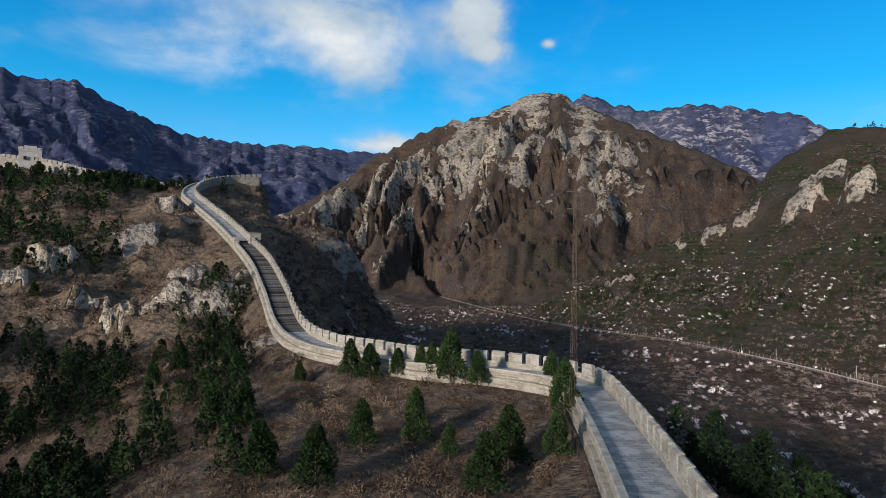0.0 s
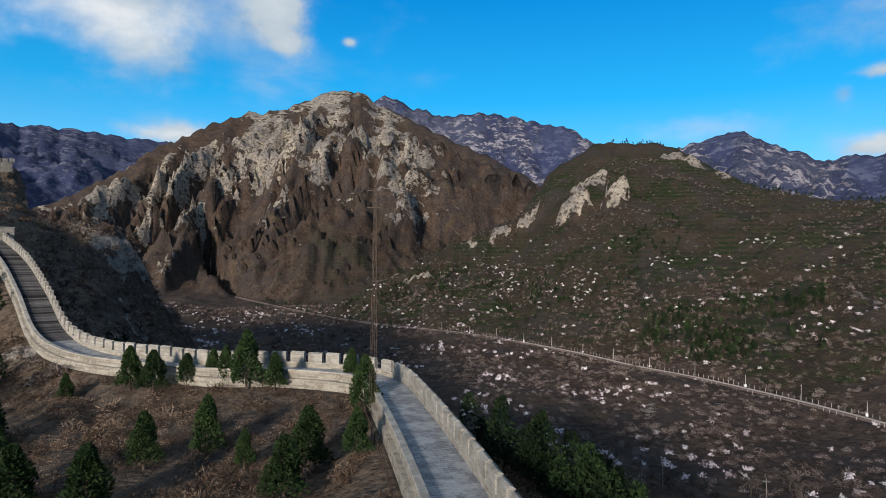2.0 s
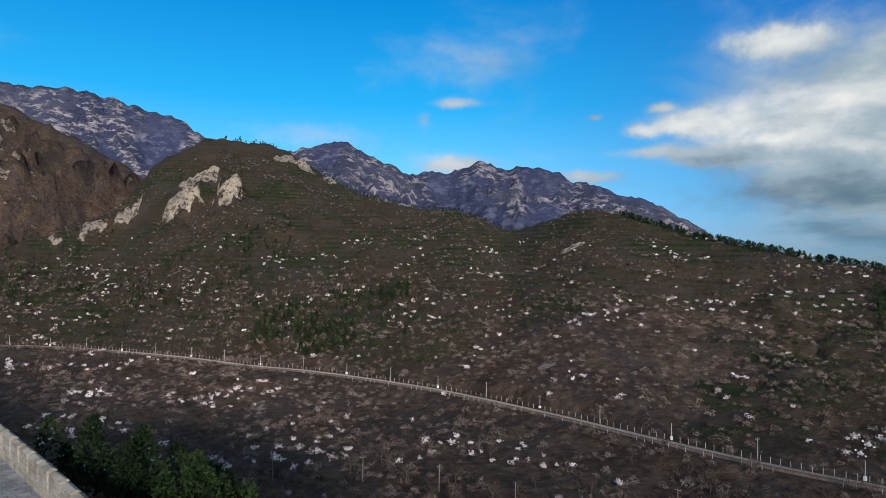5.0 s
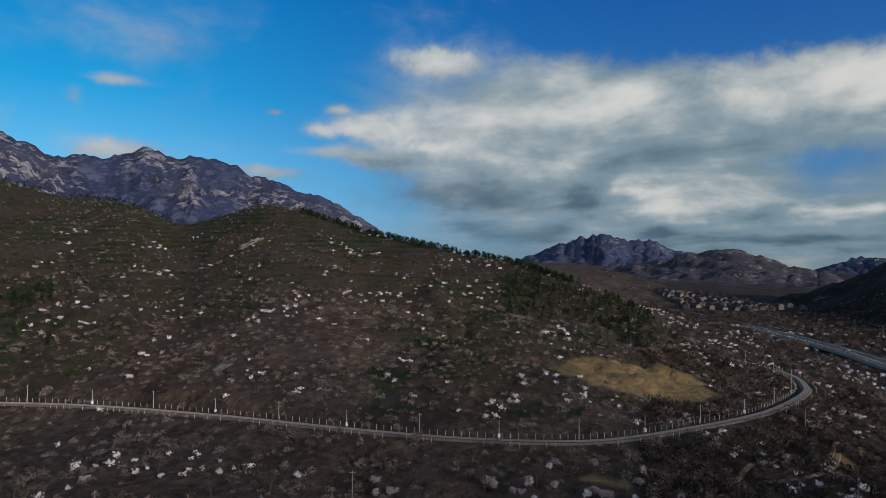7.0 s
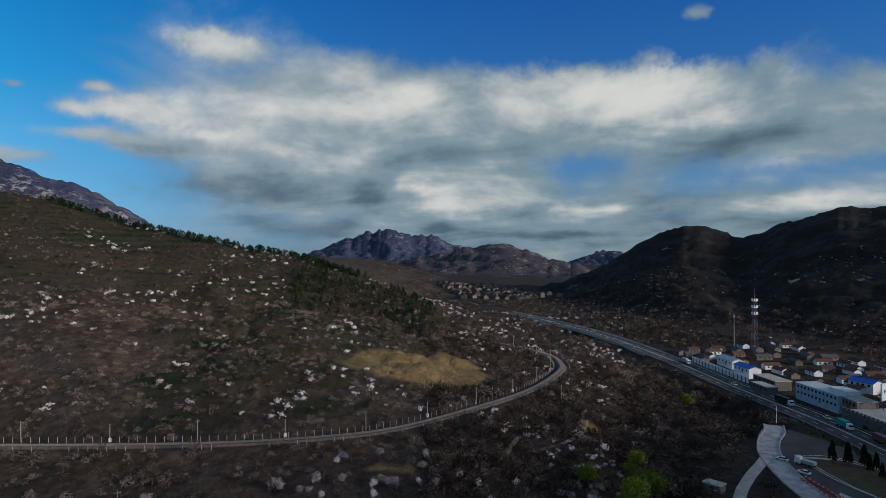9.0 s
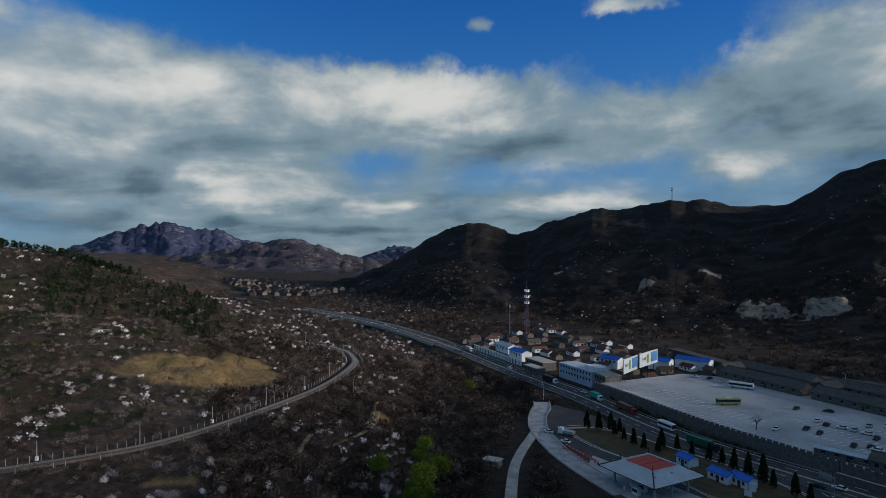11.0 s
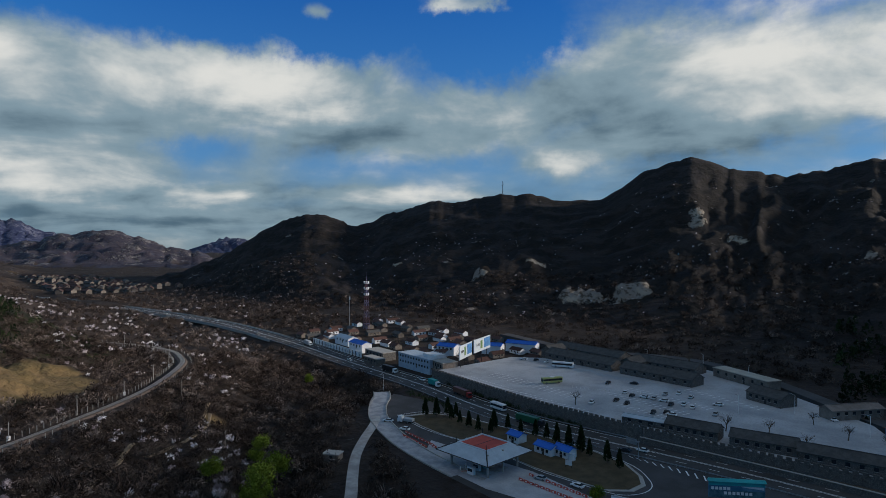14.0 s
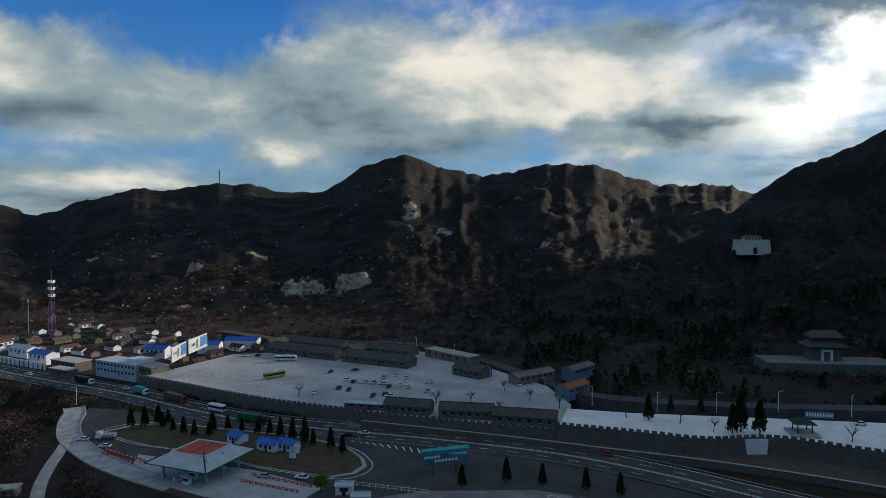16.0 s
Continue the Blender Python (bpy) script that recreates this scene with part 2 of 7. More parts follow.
def ground_material():
    m, nt, sh = blank("scrub_and_rock")
    co = nt.nodes.new("ShaderNodeTexCoord").outputs["Object"]
    geo = nt.nodes.new("ShaderNodeNewGeometry")
    split = nt.nodes.new("ShaderNodeSeparateXYZ")
    put(nt, split.inputs[0], geo.outputs["True Normal"])
    steep = calc(nt, "SUBTRACT", 1.0, split.outputs[2])
    n1, n4, n20, n90 = (grain(nt, co, 1 / s, 5, 0.62) for s in (0.9, 4.0, 20.0, 90.0))
    n300 = grain(nt, co, 1 / 300, 4, 0.6)
    rock, far, green, field, wood, dry = (attribute(nt, k) for k in ("rock", "far", "green", "field", "wood", "dry"))
    c = mix(nt, band(nt, n20, 0.36, 0.64), (0.042, 0.028, 0.021), (0.090, 0.062, 0.047))
    c = mix(nt, calc(nt, "MULTIPLY", band(nt, n90, 0.44, 0.66), 0.65), c, (0.064, 0.053, 0.055))
    # dry grass in ochre patches, dark litter and paler dust between
    c = mix(nt, calc(nt, "MULTIPLY", band(nt, calc(nt, "ADD", calc(nt, "MULTIPLY", n90, 0.6), calc(nt, "MULTIPLY", n20, 0.4)), 0.54, 0.64), 0.55), c, (0.135, 0.086, 0.042))
    c = mix(nt, calc(nt, "MULTIPLY", band(nt, n4, 0.50, 0.64), 0.6), c, (0.014, 0.012, 0.010))
    c = mix(nt, calc(nt, "MULTIPLY", band(nt, n4, 0.46, 0.34), 0.36), c, (0.16, 0.125, 0.10))
    c = mix(nt, calc(nt, "MULTIPLY", dry, 0.75), c, mix(nt, band(nt, n1, 0.35, 0.65), (0.205, 0.155, 0.115), (0.105, 0.078, 0.056)))
    c = mix(nt, calc(nt, "MULTIPLY", green, 0.62), c, (0.030, 0.025, 0.017))
    leafy = calc(nt, "MULTIPLY", band(nt, calc(nt, "ADD", calc(nt, "MULTIPLY", n20, 0.5), calc(nt, "MULTIPLY", n90, 0.5)), 0.48, 0.60), calc(nt, "MULTIPLY_ADD", green, 0.75, 0.12))
    c = mix(nt, leafy, c, (0.018, 0.026, 0.010))
    c = mix(nt, calc(nt, "MULTIPLY", band(nt, n1, 0.47, 0.66), 0.4), c, (0.018, 0.014, 0.011))
    # planted rows along the contours
    at = nt.nodes.new("ShaderNodeSeparateXYZ")
    put(nt, at.inputs[0], co)
    wave = calc(nt, "SINE", calc(nt, "ADD", calc(nt, "MULTIPLY", at.outputs[2], 2 * math.pi / 4.6), calc(nt, "MULTIPLY", n20, 2.2)))
    rows = calc(nt, "MULTIPLY", band(nt, wave, -0.1, 0.45), calc(nt, "MULTIPLY", green, calc(nt, "MULTIPLY", band(nt, n90, 0.40, 0.54), band(nt, n20, 0.40, 0.52))))
    c = mix(nt, calc(nt, "MULTIPLY", rows, 0.95), c, (0.013, 0.022, 0.008))
    # leaf litter and bare brush under southern woods; near-black colour includes painted shade
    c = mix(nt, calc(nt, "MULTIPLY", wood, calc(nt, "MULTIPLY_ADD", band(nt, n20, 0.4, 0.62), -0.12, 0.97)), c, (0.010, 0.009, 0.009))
    # bare woods in darker patches
    c = mix(nt, calc(nt, "MULTIPLY", band(nt, grain(nt, co, 1 / 42, 5, 0.65), 0.50, 0.60), 0.5), c, (0.042, 0.035, 0.035))
    # pale cracked rock where it stands bare, broken along steep seams
    tall = vector(nt, "MULTIPLY", co, (1.0, 1.0, 1.25))
    n7, n14, n45 = (grain(nt, tall, 1 / s, 5, 0.65) for s in (5.0, 14.0, 45.0))
    seams = calc(nt, "ADD", calc(nt, "MULTIPLY", calc(nt, "SUBTRACT", n14, 0.5), 1.3), calc(nt, "MULTIPLY", calc(nt, "SUBTRACT", n45, 0.5), 1.5))
    bare = calc(nt, "ADD", calc(nt, "MULTIPLY", rock, 0.48), calc(nt, "ADD", seams, calc(nt, "MULTIPLY", steep, calc(nt, "MULTIPLY", band(nt, rock, 0.02, 0.3), 0.25))))
    bare = band(nt, bare, 0.30, 0.40)
    stone = mix(nt, band(nt, n45, 0.4, 0.6), (0.42, 0.365, 0.295), (0.25, 0.225, 0.205))
    stone = mix(nt, calc(nt, "MULTIPLY", band(nt, n7, 0.50, 0.60), 0.85), stone, (0.055, 0.043, 0.033))
    c = mix(nt, bare, c, stone)
    soil = mix(nt, band(nt, n20, 0.4, 0.62), mix(nt, band(nt, n4, 0.4, 0.62), (0.22, 0.15, 0.075), (0.17, 0.115, 0.058)), (0.135, 0.098, 0.046))
    c = mix(nt, field, c, soil)
    # distant ranges: rock and bare woods, air haze painted in as a blue tint
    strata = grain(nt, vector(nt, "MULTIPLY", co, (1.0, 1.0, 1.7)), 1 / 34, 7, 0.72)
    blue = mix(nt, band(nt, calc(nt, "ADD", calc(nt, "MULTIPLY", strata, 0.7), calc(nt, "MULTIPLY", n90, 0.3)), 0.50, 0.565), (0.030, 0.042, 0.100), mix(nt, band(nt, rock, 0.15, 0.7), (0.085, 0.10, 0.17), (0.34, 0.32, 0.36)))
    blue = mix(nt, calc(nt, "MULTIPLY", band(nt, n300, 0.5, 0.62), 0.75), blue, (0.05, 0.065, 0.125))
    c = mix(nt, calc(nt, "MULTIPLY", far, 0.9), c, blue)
    put(nt, sh.inputs["Base Color"], c)
    sh.inputs["Roughness"].default_value = 0.95
    sh.inputs["Specular IOR Level"].default_value = 0.15
    rough = calc(nt, "ADD", calc(nt, "MULTIPLY", n4, 1.0), calc(nt, "ADD", calc(nt, "MULTIPLY", n20, 3.0), calc(nt, "MULTIPLY", n1, 0.12)))
    crag = calc(nt, "MULTIPLY", bare, calc(nt, "ADD", calc(nt, "MULTIPLY", n14, 5.0), calc(nt, "MULTIPLY", n7, 2.5)))
    bumped(nt, sh, calc(nt, "ADD", rough, crag), 1.3)
    return m


def brick_material(name, one, two, joint, wide=0.62, high=0.28):
    """Courses of worn grey brick, on faces of any direction."""
    m, nt, sh = blank(name)
    geo = nt.nodes.new("ShaderNodeNewGeometry")
    co = nt.nodes.new("ShaderNodeTexCoord").outputs["Object"]
    p = nt.nodes.new("ShaderNodeSeparateXYZ")
    put(nt, p.inputs[0], geo.outputs["Position"])
    v = nt.nodes.new("ShaderNodeCombineXYZ")
    put(nt, v.inputs[0], calc(nt, "ADD", p.outputs[0], calc(nt, "MULTIPLY", p.outputs[1], 0.8)))
    put(nt, v.inputs[1], p.outputs[2])
    b = nt.nodes.new("ShaderNodeTexBrick")
    put(nt, b.inputs["Vector"], v.outputs[0])
    for key, val in (("Scale", 1.0), ("Mortar Size", 0.022), ("Brick Width", wide), ("Row Height", high), ("Bias", 0.0)):
        b.inputs[key].default_value = val
    for key, val in (("Color1", one), ("Color2", two), ("Mortar", joint)):
        put(nt, b.inputs[key], val)
    stain = band(nt, grain(nt, geo.outputs["Position"], 0.7, 6, 0.65), 0.42, 0.7)
    c = mix(nt, calc(nt, "MULTIPLY", stain, 0.8), b.outputs[0], (one[0] * 0.45, one[1] * 0.42, one[2] * 0.38))
    c = mix(nt, calc(nt, "MULTIPLY", band(nt, grain(nt, geo.outputs["Position"], 3.0, 5, 0.6), 0.5, 0.7), 0.35), c, (0.5, 0.45, 0.36))
    put(nt, sh.inputs["Base Color"], c)
    sh.inputs["Roughness"].default_value = 0.9
    bumped(nt, sh, calc(nt, "SUBTRACT", grain(nt, co, 9, 4, 0.6), calc(nt, "MULTIPLY", b.outputs[1], 0.8)), 0.03)
    return m


def paving_material():
    m, nt, sh = blank("blue_grey_paving")
    geo = nt.nodes.new("ShaderNodeNewGeometry")
    pos = geo.outputs["Position"]
    b = nt.nodes.new("ShaderNodeTexBrick")
    turned = vector(nt, "ADD", pos, (0, 0, 0))
    put(nt, b.inputs["Vector"], turned)
    for key, val in (("Scale", 1.0), ("Mortar Size", 0.03), ("Brick Width", 0.8), ("Row Height", 0.42)):
        b.inputs[key].default_value = val
    for key, val in (("Color1", (0.17, 0.18, 0.20)), ("Color2", (0.29, 0.305, 0.33)), ("Mortar", (0.09, 0.09, 0.095))):
        put(nt, b.inputs[key], val)
    worn = band(nt, grain(nt, pos, 0.45, 6, 0.65), 0.45, 0.62)
    c = mix(nt, calc(nt, "MULTIPLY", worn, 0.6), b.outputs[0], (0.42, 0.43, 0.45))
    c = mix(nt, calc(nt, "MULTIPLY", band(nt, grain(nt, pos, 2.2, 5, 0.6), 0.55, 0.7), 0.5), c, (0.13, 0.125, 0.12))
    put(nt, sh.inputs["Base Color"], c)
    put(nt, sh.inputs["Roughness"], calc(nt, "MULTIPLY_ADD", worn, -0.15, 0.7))
    bumped(nt, sh, calc(nt, "ADD", grain(nt, pos, 6, 4, 0.6), calc(nt, "MULTIPLY", b.outputs[1], -0.6)), 0.02)
    return m


def tinted(name, stops, rough=0.9, through_light=0.0):
    """Leaves and twigs: each clump carries its own tint between the colours."""
    m, nt, sh = blank(name)
    t = attribute(nt, "tint")
    ramp = nt.nodes.new("ShaderNodeValToRGB")
    el = ramp.color_ramp.elements
    el[0].position, el[0].color = 0.0, (*stops[0], 1)
    el[1].position, el[1].color = 1.0, (*stops[-1], 1)
    for i, s in enumerate(stops[1:-1], 1):
        e = el.new(i / (len(stops) - 1))
        e.color = (*s, 1)
    put(nt, ramp.inputs[0], t)
    put(nt, sh.inputs["Base Color"], ramp.outputs[0])
    sh.inputs["Roughness"].default_value = rough
    sh.inputs["Specular IOR Level"].default_value = 0.15
    return m


SOIL = ground_material()
WALL_BRICK = brick_material("weathered_wall_stone", (0.34, 0.315, 0.27), (0.19, 0.176, 0.152), (0.38, 0.355, 0.31))
MERLON_BRICK = brick_material("grey_merlon_brick", (0.36, 0.345, 0.31), (0.21, 0.20, 0.18), (0.40, 0.38, 0.345))
CAP_STONE = surface("parapet_cap", (0.42, 0.40, 0.36), (0.26, 0.245, 0.225), 0.8, 0.9, relief=0.02)
PAVING = paving_material()
STEP_STONE = surface("stair_stone", (0.050, 0.050, 0.055), (0.085, 0.085, 0.09), 0.9, 0.9, relief=0.02, vary=0.8)


# ---- ground shape ----
PERM = np.random.RandomState(7).permutation(512)
GRAD = np.random.RandomState(8).uniform(0, 2 * math.pi, 512)


def perlin(x, y):
    xi, yi = np.floor(x).astype(np.int64), np.floor(y).astype(np.int64)
    fx, fy = x - xi, y - yi
    u, v = fx * fx * fx * (fx * (fx * 6 - 15) + 10), fy * fy * fy * (fy * (fy * 6 - 15) + 10)

    def corner(i, j):
        a = GRAD[PERM[(PERM[(xi + i) & 511] + yi + j) & 511]]
        return np.cos(a) * (fx - i) + np.sin(a) * (fy - j)

    lo = corner(0, 0) + u * (corner(1, 0) - corner(0, 0))
    hi = corner(0, 1) + u * (corner(1, 1) - corner(0, 1))
    return 1.4 * (lo + v * (hi - lo))


def fbm(x, y, octaves=5, gain=0.5):
    total, amp = 0.0, 1.0
    for k in range(octaves):
        total = total + amp * perlin(x + 17.3 * k, y - 9.1 * k)
        x, y, amp = x * 2.03, y * 2.03, amp * gain
    return total


def ridged(x, y, octaves=5, gain=0.5):
    total, amp = 0.0, 1.0
    for k in range(octaves):
        total = total + amp * (1 - 2 * np.abs(perlin(x + 31.7 * k, y + 5.3 * k)))
        x, y, amp = x * 2.07, y * 2.07, amp * gain
    return total


def smooth(a, b, v):
    s = np.clip((v - a) / (b - a), 0, 1)
    return s * s * (3 - 2 * s)


def plan(bearing, d):
    return d * math.sin(radians(bearing)), d * math.cos(radians(bearing))


# low ground: for some bearings, distance and height pairs outward from the lookout
LOW = [
    (-75, [(0, 60), (60, 54), (150, 60), (380, 110), (800, 80), (5000, 80)]),
    (-37, [(0, 60), (50, 53), (100, 46), (150, 57), (200, 75), (260, 92), (345, 113), (420, 98), (600, 60), (1000, 50), (5000, 60)]),
    (-30, [(0, 60), (50, 55), (100, 50), (150, 58), (200, 76), (270, 99), (330, 108), (400, 92), (600, 45), (1000, 45), (5000, 60)]),
    (-23, [(0, 60), (50, 57), (90, 54), (130, 57), (180, 74), (220, 87), (262, 97), (310, 105), (360, 92), (500, 40), (1000, 40), (5000, 60)]),
    (-18, [(0, 60), (50, 57), (100, 57), (140, 62), (190, 75), (230, 88), (300, 106), (330, 98), (450, 45), (1000, 35), (5000, 60)]),
    (-12, [(0, 60), (60, 58), (112, 59), (140, 55), (200, 62), (255, 86), (300, 74), (400, 30), (1000, 25), (5000, 60)]),
    (-7, [(0, 60), (60, 58), (97, 60), (130, 46), (200, 44), (250, 56), (320, 32), (500, 16), (1000, 20), (5000, 60)]),
    (0, [(0, 60), (60, 58), (86, 60), (100, 50), (150, 28), (220, 10), (400, 6), (1000, 12), (5000, 60)]),
    (12, [(0, 60), (50, 59), (82, 61), (95, 54), (150, 25), (200, 8), (400, 5), (590, 12), (5000, 60)]),
    (22, [(0, 60), (40, 60), (52, 60), (70, 50), (120, 25), (180, 7), (400, 6), (515, 12), (5000, 60)]),
    (45, [(0, 60), (30, 58), (60, 46), (110, 22), (160, 6), (300, 6), (348, 12), (500, 30), (5000, 60)]),
    (70, [(0, 60), (30, 54), (60, 40), (110, 16), (150, 5), (210, 8), (250, 12), (400, 50), (5000, 60)]),
    (90, [(0, 60), (30, 54), (60, 40), (110, 18), (160, 7), (215, 10), (235, 12), (400, 35), (800, 40), (5000, 60)]),
    (104, [(0, 60), (60, 40), (110, 14), (170, 5), (250, 11), (300, 12), (400, 14), (600, 14), (900, 4), (5000, 10)]),
    (112, [(0, 60), (60, 38), (110, 9), (160, -1), (230, 2), (330, 10), (420, 8), (600, 0), (5000, 5)]),
    (120, [(0, 60), (60, 38), (110, 7), (160, -4), (250, -6), (330, -5), (430, -1), (600, 0), (5000, 5)]),
    (130, [(0, 60), (60, 38), (110, 6), (150, -3), (220, -5), (290, -2), (320, 0), (5000, 10)]),
    (140, [(0, 60), (60, 38), (110, 8), (160, -1), (200, 0), (5000, 10)]),
    (160, [(0, 60), (60, 36), (110, 6), (150, 0), (230, 0), (5000, 10)]),
    (205, [(0, 60), (60, 40), (110, 10), (150, 0), (230, 0), (5000, 10)]),
    (245, [(0, 60), (100, 52), (300, 60), (900, 200), (5000, 60)]),
    (285, [(0, 60), (100, 54), (300, 90), (900, 200), (5000, 80)]),
]


def low_ground(b, d):
    keys = np.array([r[0] for r in LOW], float)
    z = np.stack([np.interp(d, [p[0] for p in r[1]], [p[1] for p in r[1]]) for r in LOW])
    b = (b + 75) % 360 - 75
    k = np.clip(np.searchsorted(keys, b) - 1, 0, len(keys) - 1)
    nxt = (k + 1) % len(keys)
    gap = np.where(nxt == 0, keys[0] + 360 - keys[-1], keys[nxt] - keys[k])
    s = np.clip((b - keys[k]) / gap, 0, 1)
    s = s * s * (3 - 2 * s)
    idx = np.arange(b.size)
    return z[k, idx] * (1 - s) + z[nxt, idx] * s


# ranges: bearing, rise of the crest over the lookout in degrees, distance of crest and of foot
TERRACED = [(7, -5.5, 680, 640), (12, -3.0, 720, 600), (18, 0.7, 800, 540), (21, 1.7, 820, 525), (25.3, 3.9, 850, 490), (28.4, 8.0, 900, 460), (31.5, 9.9, 930, 430),
            (34, 10.4, 950, 410), (36.7, 10.1, 940, 400), (39.8, 9.1, 910, 380), (43, 7.1, 870, 365), (46, 5.6, 830, 345), (51.6, 4.7, 785, 320),
            (56, 4.2, 750, 300), (59.3, 2.6, 722, 290), (62.8, 3.9, 690, 280), (66, 4.9, 662, 265), (69.6, 4.3, 632, 256), (74.7, 2.4, 595, 246),
            (80, 1.1, 560, 236), (85.6, 0.1, 540, 236), (89.3, -0.5, 520, 236), (93.3, -1.9, 500, 240), (96.3, -2.9, 480, 245), (99.2, -4.3, 460, 260),
            (104, -7.0, 430, 290), (109, -9.5, 400, 330)]
CRAGS = [(-18, 1.9, 1250, 900), (-12.6, 4.8, 1350, 920), (-9.6, 6.5, 1450, 950), (-7, 8.7, 1550, 980), (-4.5, 9.9, 1600, 980), (-2.2, 11.3, 1650, 960),
         (0.2, 12.2, 1700, 900), (3.3, 12.5, 1720, 840), (5.1, 13.5, 1750, 800), (7.5, 14.5, 1780, 760), (10, 15.2, 1800, 730), (12.1, 13.8, 1800, 720),
         (14.1, 13.0, 1780, 720), (16.5, 11.8, 1750, 720), (19.8, 10.3, 1700, 720), (23.5, 8.5, 1650, 720), (28, 6.3, 1600, 720), (34, 3.4, 1500, 720)]
BEHIND = [(6, 8.5, 2900, 2000), (12, 14.2, 2900, 2000), (13.3, 14.5, 2900, 2000), (15.5, 13.4, 2900, 2000), (18.4, 12.8, 2900, 2000), (22.1, 13.2, 2900, 2000),
          (24.7, 12.9, 2900, 2000), (27.3, 12.0, 2850, 2000), (28.9, 12.1, 2850, 2000), (30.9, 11.0, 2800, 2000), (32.2, 10.2, 2800, 2000), (36, 7.5, 2700, 2000), (44, 3.5, 2600, 2000)]
FAR_WEST = [(-75, 9.2, 3300, 1500), (-48, 13.2, 3300, 1500), (-35.8, 13.6, 3300, 1500), (-33.7, 13.0, 3300, 1500), (-31.2, 13.6, 3300, 1500), (-29, 12.4, 3300, 1500), (-26.2, 11.3, 3300, 1500),
            (-23.5, 10.2, 3350, 1500), (-19.5, 9.7, 3400, 1600), (-16, 9.5, 3500, 1700), (-13.2, 9.8, 3600, 1800), (-10.2, 9.5, 3700, 1900), (-6, 9.3, 3800, 2000), (0, 8.7, 3800, 2000), (8, 6.2, 3800, 2200)]
FAR_EAST = [(30, 5.2, 2300, 1300), (36, 8.2, 2300, 1300), (38.3, 9.2, 2300, 1300), (41.4, 10.3, 2300, 1300), (44.1, 10.7, 2300, 1300), (46.3, 9.5, 2300, 1300), (49.2, 8.1, 2300, 1300),
            (50.5, 8.0, 2300, 1300), (51.8, 8.4, 2300, 1300), (53.3, 7.8, 2300, 1300), (56.4, 9.2, 2300, 1300), (58.9, 8.2, 2300, 1300), (61.5, 8.8, 2280, 1300), (64.2, 7.6, 2250, 1300), (67.6, 6.5, 2200, 1250),
            (70.1, 5.7, 2150, 1250), (72.6, 4.9, 2100, 1200), (75.7, 2.9, 2050, 1200), (80, -0.3, 2000, 1200)]
OUTLET_FAR = [(86, -1.5, 4300, 3200), (90, 0.2, 4300, 3200), (93.2, 1.5, 4300, 3200), (96.5, 2.35, 4300, 3200), (98.9, 1.6, 4300, 3200), (100.4, 1.8, 4300, 3200), (102.5, 0.8, 4300, 3200), (106, 0, 4300, 3300),
              (111, -1.5, 4300, 3500), (113, -0.9, 4600, 4000), (114.4, -0.2, 4600, 4000), (116.6, 0.4, 4600, 4000), (118.5, 0, 4600, 4000), (124, -1, 4600, 4000)]
OUTLET_NEAR = [(90, -2.5, 2900, 2000), (94, -1.2, 2900, 2000), (98, -0.6, 2900, 1950), (102, 0.2, 2800, 1900), (104.6, 0.7, 2800, 1900), (107, 0.95, 2800, 1900), (109.8, 0.2, 2700, 1900), (112.2, -0.7, 2600, 1850), (113, -0.9, 2600, 1850), (114, -0.6, 2500, 1800), (116, -2, 2400, 1800)]
SOUTH = [(107, -5.0, 1350, 1050), (108.3, -4.3, 1330, 1000), (110.8, -3.0, 1320, 930), (113.9, -2.0, 1320, 860), (117.3, -0.4, 1320, 800), (119.1, 0.9, 1320, 760), (121.9, 2.3, 1300, 700), (124.8, 2.4, 1300, 660), (127.1, 1.5, 1300, 620), (129.3, 1.8, 1300, 600),
         (133.9, 3.8, 1280, 560), (137.1, 3.7, 1260, 560), (140, 4.1, 1250, 560), (143.5, 4.4, 1240, 550), (146.4, 3.6, 1230, 540), (150, 3.7, 1200, 530), (153.5, 5.9, 1180, 520), (157.6, 7.2, 1150, 500), (161.5, 5.7, 1180, 490), (165, 5.1, 1200, 480),
         (168.7, 5.7, 1200, 470), (170.6, 6.2, 1200, 460), (174.6, 6.1, 1200, 460), (179.7, 4.0, 1250, 450), (184.7, 4.0, 1250, 450), (187.3, 3.2, 1250, 430), (190.1, 3, 1300, 430), (200, 2, 1300, 430), (215, 2, 1300, 430), (250, 4, 1300, 500)]
# beyond bearing 199 the crest is unseen, raised to cast shade on the valley
SOUTH_WEST = [(181, -2, 900, 420), (184.5, 0.2, 900, 420), (187.3, 2.9, 900, 420), (190.1, 5.0, 900, 420), (193.2, 6.1, 900, 420), (196.3, 7.6, 900, 420), (199, 8.2, 900, 420), (202, 10.5, 900, 420), (207, 11.8, 900, 420), (214, 12.2, 900, 420), (222, 11.6, 900, 420), (232, 10, 900, 420), (250, 6, 900, 420)]


